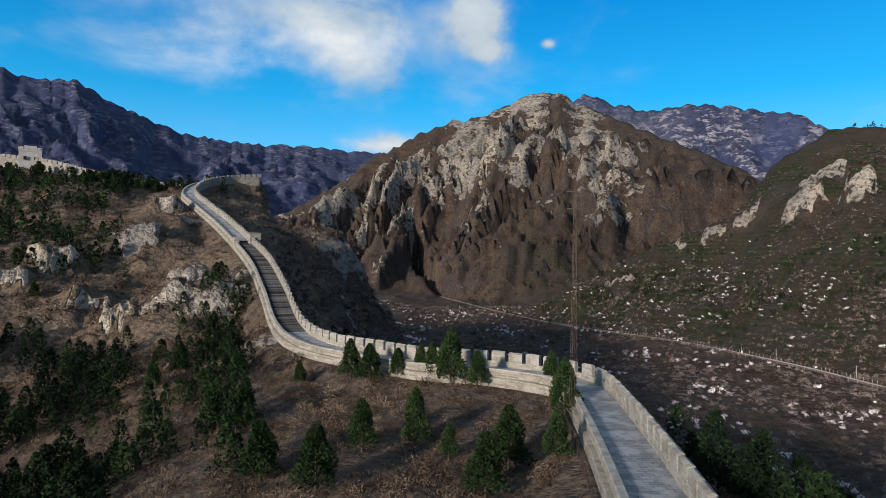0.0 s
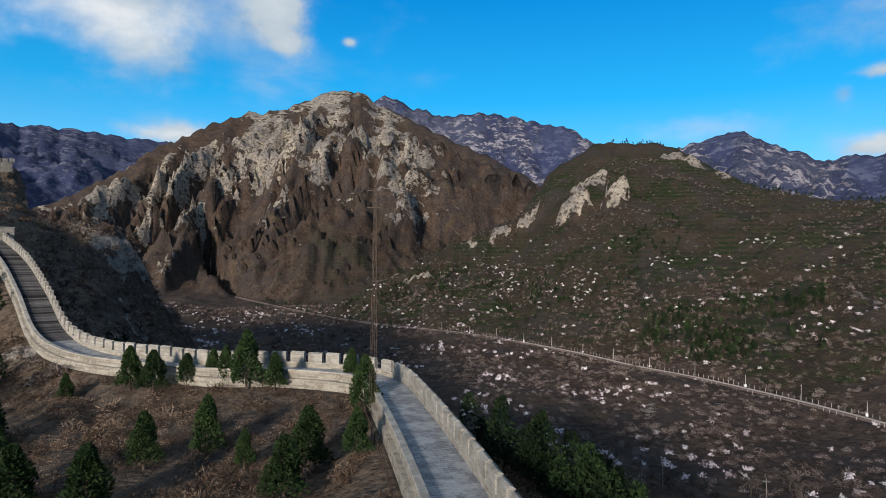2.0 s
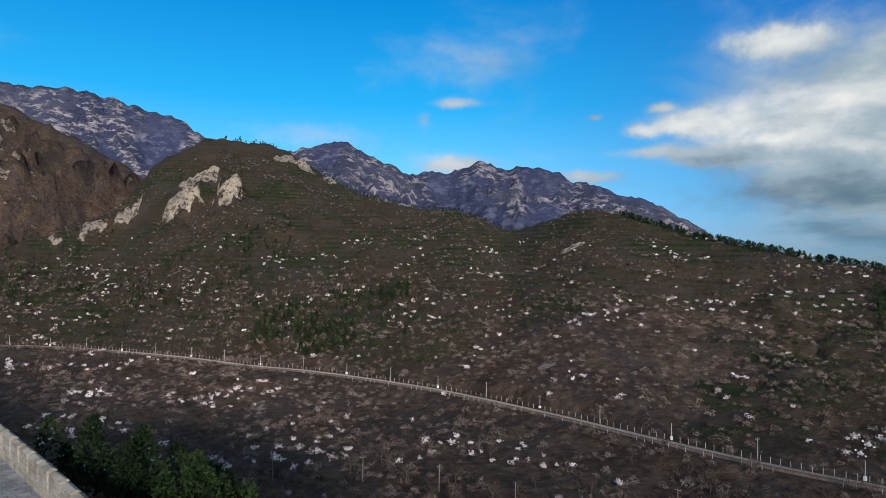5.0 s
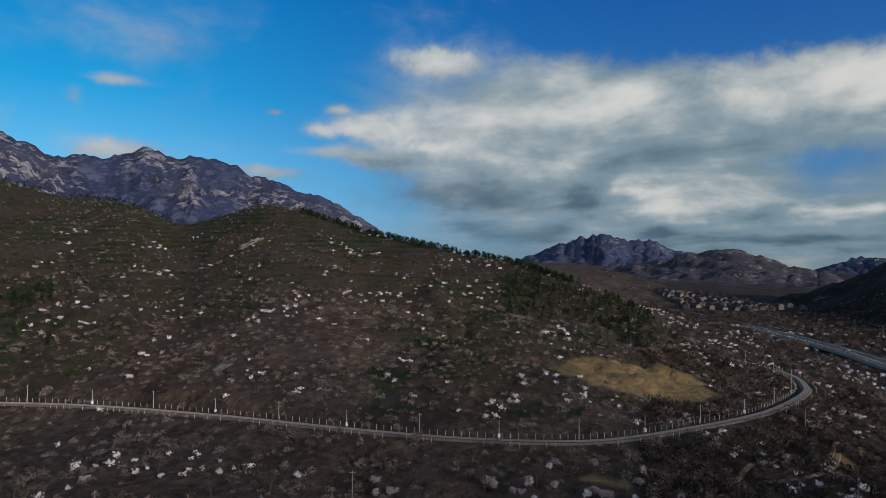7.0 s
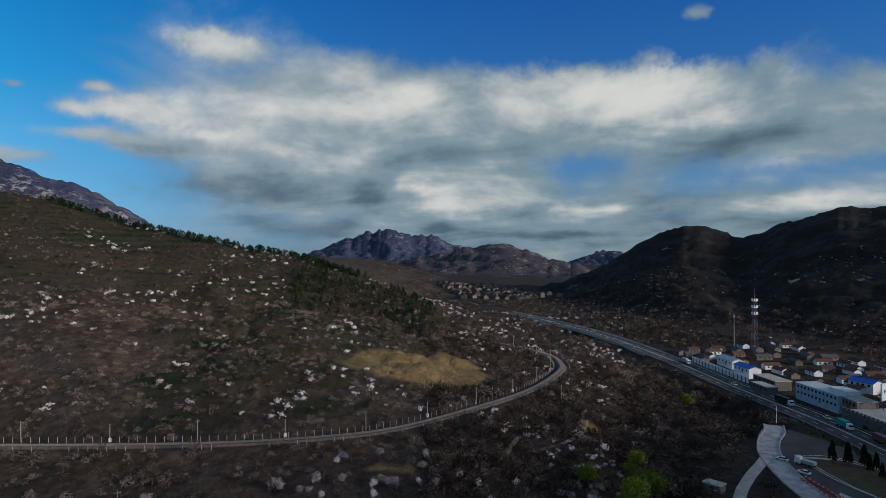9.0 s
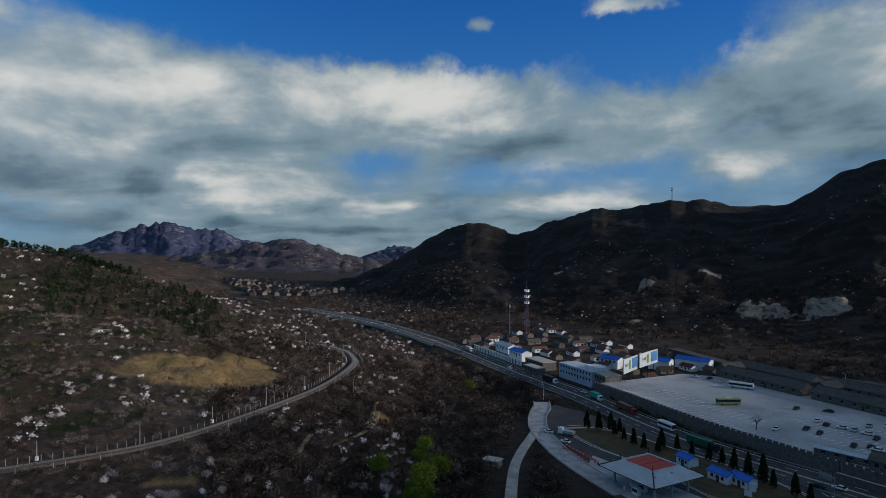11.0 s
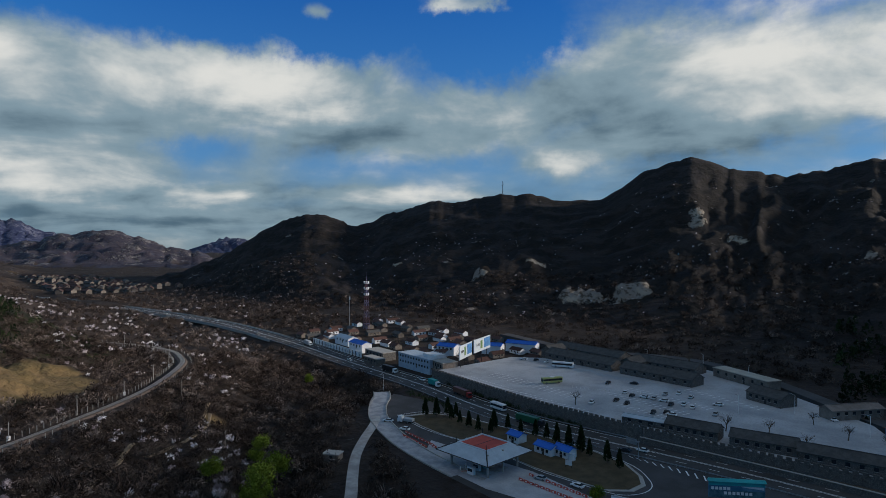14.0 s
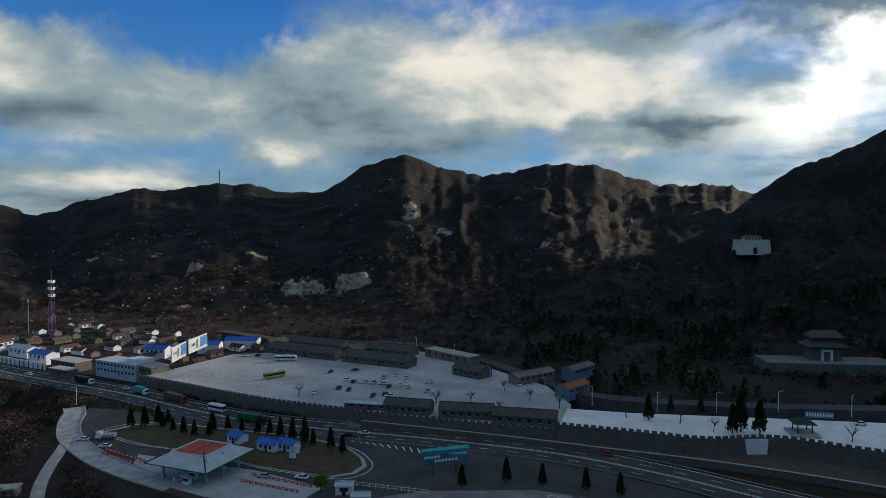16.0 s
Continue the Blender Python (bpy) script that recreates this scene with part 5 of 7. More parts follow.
# ---- toll gate ----
TIN = surface("pale_blue_sheet_roof", (0.48, 0.55, 0.62), (0.40, 0.46, 0.53), 0.3, 0.5, 0.0, gloss=0.4)
RED_ROOF = surface("faded_red_roof", (0.52, 0.10, 0.075), (0.40, 0.075, 0.06), 0.25, 0.8)
BLUE_ROOF = surface("bright_blue_sheet", (0.03, 0.15, 0.60), (0.025, 0.12, 0.48), 0.4, 0.5)
DARK_METAL = surface("dark_steel", (0.03, 0.032, 0.036), (0.05, 0.05, 0.055), 1.0, 0.6, 0.4)
PLASTER = surface("white_plaster", (0.74, 0.76, 0.80), (0.62, 0.65, 0.70), 0.3, 0.9)
GLASS = surface("dark_window_glass", (0.02, 0.025, 0.03), (0.03, 0.035, 0.045), 0.5, 0.15)
RED_WHITE = surface("red_painted_barrier", (0.50, 0.10, 0.08), (0.42, 0.08, 0.07), 0.8, 0.7)


def toll_gate():
    g = thing("toll_gate", "toll gate canopy with red flat roof and pale blue eaves", "toll gate", (139.5, -162, 0), -2)
    w, h, ew, eh = 6.9, 6.5, 12.2, 11.6
    top = part("red_roof", *soft_box(-w + 0.7, -h + 0.7, 7.75, w - 0.7, h - 0.7, 7.98, 0.04), RED_ROOF, g, "faded red flat roof")
    part("seam", *box(-0.12, -h + 0.75, 7.985, 0.12, h - 0.75, 8.04), DARK_METAL, top)
    rim = joined(box(-w, -h, 7.7, w, -h + 0.68, 8.25), box(-w, h - 0.68, 7.7, w, h, 8.25), box(-w, -h + 0.69, 7.7, -w + 0.68, h - 0.69, 8.25), box(w - 0.68, -h + 0.69, 7.7, w, h - 0.69, 8.25))
    part("roof_rim", *rim, TIN, g, "pale roof rim")
    ring = [(-w, -h, 8.1), (w, -h, 8.1), (w, h, 8.1), (-w, h, 8.1)]
    eave = [(-ew, -eh, 5.5), (ew, -eh, 5.5), (ew, eh, 5.5), (-ew, eh, 5.5)]
    for i in range(4):
        j = (i + 1) % 4
        q = [eave[i], eave[j], ring[j], ring[i]]
        slab = q + [(x * 0.995, y * 0.995, z - 0.2) for x, y, z in q]
        part("eave_slope", slab, [(0, 1, 2, 3), (7, 6, 5, 4), (0, 4, 5, 1), (1, 5, 6, 2), (2, 6, 7, 3), (3, 7, 4, 0)], TIN, g, "pale blue sheet metal slope")
        part("hip_ridge", *tube(eave[i], ring[i], 0.22, 0.22, 6), DARK_METAL, g)
        part("finial", *tube(ring[i], (ring[i][0], ring[i][1], 10.2), 0.16, 0.1, 6), DARK_METAL, g)
        part("gutter", *tube(eave[i], eave[j], 0.14, 0.14, 6), DARK_METAL, g)
    for x in (-8.5, 8.5):
        for y in (-7.5, 0, 7.5):
            part("column", *box(x - 0.3, y - 0.3, 0, x + 0.3, y + 0.3, 7.6), CONCRETE, g)
    part("lettering_bars", *joined(*[box(2.5 + 1.1 * i, -eh + 1.7, 6.05, 3.2 + 1.1 * i, -eh + 1.9, 6.6) for i in range(4)]), DARK_METAL, g)
    return g


toll_gate()


def toll_booth():
    b = thing("toll_booth", "small white toll booth on a concrete island under the canopy", "booth", group="toll booths")
    part("island", *soft_box(-6, -0.8, 0, 6, 0.8, 0.25, 0.06), CONCRETE, b)
    part("cabin", *soft_box(-1.4, -0.65, 0.25, 1.4, 0.65, 2.7, 0.05), PLASTER, b)
    part("window", *box(-1.1, -0.68, 1.2, 1.1, 0.68, 2.2), GLASS, b)
    part("roof", *soft_box(-1.6, -0.8, 2.7, 1.6, 0.8, 2.85, 0.03), TIN, b)
    part("bollard", *tube((5.2, 0, 0.25), (5.2, 0, 1.3), 0.25, 0.2, 8), WHITE_PAINT, b)
    part("barrier_arm", *joined(box(1.9, -0.1, 1.0, 2.0, 3.0, 1.1), box(1.8, -0.2, 0.25, 2.1, 0.1, 1.1)), RED_WHITE, b)
    return b


booth = toll_booth()
for i in range(3):
    copy_thing(booth, pose(138, -156.5 - 4.4 * i, 0.05, 0, 0, -3))
booth.matrix_world = pose(137, -152.5, 0.05, 0, 0, -3)


def barriers():
    b = thing("road_barrier", "red and white concrete road barrier on the toll plaza", "barrier", group="barriers on the toll plaza")
    part("base", *hip(-0.9, -0.28, 0, 0.9, 0.28, 0.75, 0.05, 0.18), RED_WHITE, b)
    part("white_band", *box(-0.3, -0.29, 0.2, 0.3, 0.29, 0.5), WHITE_PAINT, b)
    runs = [((167, -164), (188, -168)), ((168, -161), (186, -164.5)), ((122, -165.5), (98, -163)), ((122, -160), (100, -158.5))]
    for (x0, y0), (x1, y1) in runs:
        n = int(math.hypot(x1 - x0, y1 - y0) / 2.2)
        a = math.degrees(math.atan2(y1 - y0, x1 - x0))
        for i in range(n):
            copy_thing(b, pose(x0 + (x1 - x0) * i / n, y0 + (y1 - y0) * i / n, 0.06, 0, 0, a))
    b.matrix_world = pose(165, -163, 0.06, 0, 0, 10)


barriers()


# ---- car park, courtyards and buildings south of the highway ----
LOT = [(246, -243), (222, -238.5), (168, -228), (137, -225.5), (104, -224), (57, -225), (34.2, -227), (34.2, -262), (49, -290), (105, -335), (161, -362), (240, -305)]
COURT = [(34, -226.5), (2, -227), (-16, -227), (-40, -236), (-75, -231), (-120, -238), (-120, -275), (-80, -268), (-26, -258), (9, -251), (34, -249)]
GREY_BRICK = brick_material("dark_grey_brick", (0.105, 0.10, 0.10), (0.075, 0.072, 0.074), (0.14, 0.135, 0.13), 0.5, 0.16)
GREY_TILE = surface("dark_grey_roof_tile", (0.065, 0.065, 0.067), (0.10, 0.098, 0.096), 0.5, 0.85, relief=0.05)
PALE_PAVING = surface("pale_courtyard_paving", (0.84, 0.84, 0.86), (0.70, 0.71, 0.74), 0.1, 0.85)
BRICK_RED = surface("dull_red_tile", (0.11, 0.058, 0.05), (0.07, 0.043, 0.04), 0.5, 0.9, relief=0.05, vary=0.3)
TAN_WALL = surface("tan_plaster", (0.19, 0.165, 0.145), (0.12, 0.105, 0.095), 0.4, 0.9, vary=0.25)
ORANGE_ROOF = surface("orange_red_sheet", (0.36, 0.12, 0.07), (0.28, 0.10, 0.06), 0.4, 0.7)
BLUE_WALL = surface("pale_blue_render", (0.17, 0.22, 0.32), (0.13, 0.17, 0.26), 0.3, 0.85)


def terraces():
    tagged(part("car_park", *prism(LOT, -2, 5), LOT_ASPHALT), "faded grey asphalt car park with white bays on a raised terrace", "car park", kind="structure")
    tagged(part("courtyard", *prism(COURT, -2, 7), PALE_PAVING), "pale paved courtyard on a raised terrace", "courtyard", kind="structure")
    back = polyline([(300, -372, 6), (226, -356, 5.4), (165, -372, 5.3), (127, -361, 5.3), (94, -338, 5.2), (48, -296, 5.4), (20, -275, 6.2), (-40, -278, 7.2), (-130, -300, 7.6)], 4.0)
    tagged(part("access_road", *sweep(back, [(-4, 0.1), (4, 0.1), (4, -9), (-4, -9)]), ASPHALT), "dark asphalt access road behind the car park", "road", kind="structure")
    # battlemented retaining wall along the edge
    me = bpy.data.meshes.new("wall_merlon")
    v, f = box(-0.85, -0.28, 0, 0.85, 0.28, 0.85)
    me.from_pydata(v, [], f)
    me.materials.append(GREY_BRICK)
    for name, label, pts, top in (("retaining_wall", "dark grey brick retaining wall with battlements below the car park", [(247, -242.4), (222, -238), (168, -227.4), (137, -224.9), (112, -223.5)], 5),
                                  ("retaining_wall", "dark stone retaining wall with battlements below the terrace halls", [(111, -223.35), (104, -223.3), (80, -223.8), (57, -224.3), (34.8, -226.2)], 5),
                                  ("retaining_wall", "dark grey brick retaining wall with battlements below the courtyard", [(34.5, -225.8), (2, -226.4), (-16, -226.4), (-40, -235.4), (-75, -230.4), (-118, -237)], 7)):
        w = thing(name, label, "wall")
        line = polyline([(*p, top) for p in pts], 2.0)
        part("wall_face", *sweep(line, [(-0.35, -top - 1.5), (0.35, -top - 1.5), (0.25, 0.5), (-0.25, 0.5)]), GREY_BRICK, w)
        even = polyline([(*p, top) for p in pts], 2.6)
        for p, s in zip(even, sides(even)):
            shared("merlon", me, w, pose(p[0], p[1], p[2] + 0.5, 0, 0, math.degrees(math.atan2(s[0], -s[1]))))
    low = polyline([(112, -221.5, 2.4), (57, -222.5, 2.2), (20, -222, 2.0), (-20, -220, 2.2), (-60, -214, 2.4), (-110, -203, 2.6)], 3.0)
    lw = thing("embankment_wall", "low stone embankment wall with a pale coping beside the highway", "wall")
    part("wall_face", *sweep(low, [(-0.4, -3.2), (0.4, -3.2), (0.3, 0), (-0.3, 0)]), GREY_BRICK, lw)
    part("coping", *sweep(low, [(-0.45, 0.005), (0.45, 0.005), (0.4, 0.16), (-0.4, 0.16)]), CONCRETE, lw)
    fill = tagged(part("embankment", *joined(prism([(112, -222), (57, -223), (34, -223), (2, -222.5), (-20, -220.5), (-60, -214.5), (-110, -203.5), (-118, -237), (-75, -230), (-40, -235), (-16, -226), (34, -225.5), (57, -224.5), (104, -223.6)], -2, 2.0)), surface("embankment_soil", (0.07, 0.062, 0.052), (0.10, 0.085, 0.07), 0.3, 0.95, relief=0.1)), "dark earth embankment between highway and terrace walls", "embankment", kind="structure")
    # bays
    def bays(x0, y0, x1, y1, n, deep, lean=0.0):
        out = []
        ux, uy = (x1 - x0) / n, (y1 - y0) / n
        ln = math.hypot(ux, uy)
        nx, ny = uy / ln, -ux / ln
        for i in range(n + 1):
            px, py = x0 + ux * i, y0 + uy * i
            qx, qy = px + nx * deep + ux * lean, py + ny * deep + uy * lean
            tx, ty = ux / ln * 0.16, uy / ln * 0.16
            out.append(prism([(px - tx, py - ty), (px + tx, py + ty), (qx + tx, qy + ty), (qx - tx, qy - ty)], 5.01, 5.03))
        return joined(*out)

    rows = [((216, -264), (156, -252), 16, 9, 0.4), ((226, -247), (140, -231), 32, 5, 0), ((150, -268), (108, -258), 15, 5, 0), ((146, -283), (104, -273), 15, 5, 0), ((135, -252), (96, -244), 14, 5, 0), ((125, -300), (88, -288), 12, 5, 0)]
    for (a, b, n, deep, lean) in rows:
        tagged(part("bay_lines", *bays(*a, *b, n, deep, lean), WHITE_PAINT), "white painted parking bay lines on faded asphalt", "road marking", kind="structure")
    chain = polyline([(168, -262, 5), (150, -268, 5), (128, -280, 5)], 2.0)
    bl = thing("bollard_row", "row of small white bollards across the car park", "bollards")
    for p in chain:
        part("bollard", *tube((p[0], p[1], 5), (p[0], p[1], 5.9), 0.14, 0.1, 6), WHITE_PAINT, bl)


terraces()


def windows(parent, x0, x1, y, z, n, w, h, frame_material, out=-1):
    for i in range(n):
        x = x0 + (x1 - x0) * (i + 0.5) / n
        win = part("window", *box(x - w / 2, min(y, y + out * 0.06), z, x + w / 2, max(y, y + out * 0.06), z + h), GLASS, parent)
        part("sill", *box(x - w / 2 - 0.1, min(y, y + out * 0.14), z - 0.12, x + w / 2 + 0.1, max(y, y + out * 0.14), z - 0.01), frame_material, win)


def house(at, turn, long, deep, high, rise, label, wall, roof, wins=3, door=True, name="house", group="", storeys=1, flat=False):
    h = thing(name, label, "house", at, turn, group)
    a, b = long / 2, deep / 2
    part("wall_block", *box(-a, -b, -2.5, a, b, high), wall, h)
    if flat:
        part("roof", *soft_box(-a - 0.3, -b - 0.3, high + 0.004, a + 0.3, b + 0.3, high + 0.4, 0.06), roof, h)
    else:
        part("roof", *gable(-a, -b, high, a, b, high + rise), roof, h)
        part("ridge", *box(-a - 0.45, -0.16, high + rise - 0.02, a + 0.45, 0.16, high + rise + 0.22), roof, h)
        for s in (-1, 1):
            x = s * (a - 0.01)
            part("gable_wall", [(x - 0.05, -b, high), (x - 0.05, b, high), (x - 0.05, 0, high + rise - 0.1), (x + 0.05, -b, high), (x + 0.05, b, high), (x + 0.05, 0, high + rise - 0.1)], [(0, 1, 2), (5, 4, 3), (0, 3, 4, 1), (1, 4, 5, 2), (2, 5, 3, 0)], wall, h)
    step = high / storeys
    for k in range(storeys):
        if wins:
            windows(h, -a + 0.8, a - 0.8, b, k * step + 0.4 * step, wins, min(1.3, 0.5 * (2 * a - 1.6) / wins), 0.38 * step, CONCRETE, 1)
    if door:
        part("door", *box(-a * 0.2, b, 0, -a * 0.2 + 1.1, b + 0.07, 2.1), DARK_METAL, h)
    return h


# the near sides of these face the highway, so houses are turned with +y to the north
def barracks():
    for x, y, turn, long in ((95, -230.5, 5, 19), (71, -232, 9, 21), (47.5, -231.5, 6, 24)):
        b = house((x, y, 5), turn, long, 7.5, 3.4, 2.2, "long grey brick hall with a dark tiled roof on the terrace", GREY_BRICK, GREY_TILE, 6, False, "terrace_hall", "halls along the terrace")
    house((113, -230, 5), 8, 19, 5, 2.6, 0.6, "low building with a pale metal roof beside the car park", GREY_BRICK, TIN, 4, True, "kiosk_row")


barracks()


def south_buildings():
    house((111, -333, 5.2), -27, 36, 8, 4.2, 1.0, "long hall with a pale flat roof behind the car park", TAN_WALL, surface("pale_buff_roof", (0.45, 0.42, 0.36), (0.36, 0.34, 0.30), 0.2), 6, True, "market_hall", flat=True)
    house((89, -300, 5.2), -24, 18, 10, 3.6, 2.6, "grey brick hall with a dark hipped tile roof", GREY_BRICK, GREY_TILE, 5, True, "temple_hall")
    for hx, hy, turn, long, deep in ((197, -318, -9, 50, 11), (146, -311, -7, 42, 11), (206, -342, -9, 52, 11), (226, -331, 81, 14, 9), (170, -328, 81, 12, 9)):
        house((hx, hy, 5.2), turn, long, deep, 3.4, 2.8, "long grey courtyard hall with a dark tiled roof", GREY_BRICK, GREY_TILE, max(3, long // 6), True, "courtyard_hall", "dark halls behind the car park")
    house((155, -339, 5.2), -7, 40, 12, 3.2, 2.6, "long grey courtyard hall with a dark tiled roof", GREY_BRICK, GREY_TILE, 8, True, "courtyard_hall", "dark halls behind the car park")
    house((58, -298, 5.8), 54, 24, 7, 3.2, 1.6, "long low tan house with a weathered grey roof", TAN_WALL, surface("weathered_roof", (0.20, 0.16, 0.14), (0.27, 0.22, 0.20), 0.3), 6, True)
    house((38, -318, 6.2), 66, 20, 7, 3.4, 1.2, "pale blue walled house with dark windows", BLUE_WALL, surface("dull_brown_roof", (0.16, 0.13, 0.12), (0.22, 0.18, 0.16), 0.3), 7, True)
    house((36, -281, 6), 64, 17, 7, 3.0, 1.5, "small house with a bright orange sheet roof", BLUE_WALL, ORANGE_ROOF, 4, True)
    # roadside village
    w = house((272, -258, 2), -8, 33, 12, 6.4, 1, "pale blue two-storey roadside office with rows of dark windows", surface("pale_blue_plaster", (0.42, 0.50, 0.60), (0.34, 0.42, 0.52), 0.3), TIN, 11, True, "office_block", storeys=2, flat=True)
    part("upper_block", *soft_box(-16, -5.6, 6.81, -4, 2, 8.6, 0.05), PLASTER, w)
    house((252, -256, 3.5), -14, 16, 10, 4.5, 1, "low grey shop with a flat concrete roof", TAN_WALL, CONCRETE, 5, True, "shop", flat=True)
    house((316, -262, 1), -8, 22, 10, 4.2, 1, "grey brick roadside workshop with a flat roof", GREY_BRICK, CONCRETE, 5, True, "workshop", flat=True)
    house((305, -248, 0.5), -8, 16, 6, 3.5, 1, "low tan roadside shop with a pale flat roof", TAN_WALL, CONCRETE, 4, True, "shop", flat=True)
    for x, y, turn, long, roof, label in ((262, -345, -165, 22, BLUE_ROOF, "shed with a bright blue sheet roof"), (272, -325, -160, 14, BLUE_ROOF, "small shed with a bright blue sheet roof"), (345, -268, -8, 18, BLUE_ROOF, "roadside shed with a blue sheet roof"),
                                          (292, -302, 10, 14, BLUE_ROOF, "small shed with a blue sheet roof"), (372, -276, -8, 20, TIN, "pale tin roofed roadside shed")):
        house((x, y, 3), turn, long, 8, 3.5, 1.6, label + " in the village", PLASTER, roof, 4, True, "shed")
    rng = random.Random(33)
    kinds = [house((0, 0, -50), 0, rng.uniform(9, 14), rng.uniform(5.5, 7), 3.1, rng.uniform(1.5, 2.1), "small village house with a %s roof" % n, wl, rf, 3, True, "village_house", "houses of the roadside village")
             for n, wl, rf in (("dull red tile", TAN_WALL, BRICK_RED), ("weathered red tile", TAN_WALL, BRICK_RED), ("dark grey tile", TAN_WALL, GREY_TILE), ("dull red tile", PLASTER, BRICK_RED))]
    placed = []
    while len(placed) < 62:
        x, y = rng.uniform(235, 440), rng.uniform(-368, -272)
        if y > -290 + 0.0 * x and 240 < x < 330:
            continue
        if x < 255 and y > -318 or any(math.hypot(x - p, y - q) < 11.5 for p, q in placed):
            continue
        placed.append((x, y))
    zs, _ = ground_height(np.array([p[0] for p in placed]), np.array([p[1] for p in placed]))
    for (x, y), z in zip(placed, zs):
        copy_thing(rng.choice(kinds), pose(x, y, z + 0.1, 0, 0, rng.choice((-10, 170, 80)) + rng.uniform(-8, 8)) @ Matrix.Diagonal((0.85, 0.85, 0.8, 1)))
    # the village down the valley
    far = []
    while len(far) < 125:
        x, y = rng.uniform(960, 1420), rng.uniform(-400, -225)
        if abs(y + 215 + 0.1 * (x - 1000)) > 22 and all(math.hypot(x - p, y - q) > 12 for p, q in far):
            far.append((x, y))
    zs, _ = ground_height(np.array([p[0] for p in far]), np.array([p[1] for p in far]))
    for (x, y), z in zip(far, zs):
        copy_thing(rng.choice(kinds[:3]), pose(x, y, max(z, 0) + 0.2, 0, 0, rng.uniform(-30, 30)) @ Matrix.Diagonal((1.25, 1.25, 1.25, 1)))
    for k in kinds:
        for o in (*k.children_recursive, k):
            bpy.data.objects.remove(o)


south_buildings()


def hoarding(p, q, z, low, high, label, material, posts=6, name="billboard", stripe=None):
    """A flat board on posts from p to q."""
    L = math.hypot(q[0] - p[0], q[1] - p[1])
    b = thing(name, label, "billboard", ((p[0] + q[0]) / 2, (p[1] + q[1]) / 2, z), math.degrees(math.atan2(q[1] - p[1], q[0] - p[0])))
    part("board", *soft_box(-L / 2, -0.25, low, L / 2, 0.25, high, 0.05), material, b)
    for i in range(posts):
        x = -L / 2 + L * (i + 0.5) / posts
        part("post", *tube((x, -0.45, -1.5), (x, -0.45, high - 0.3), 0.2, 0.2, 6), DARK_METAL, b)
    return b, L


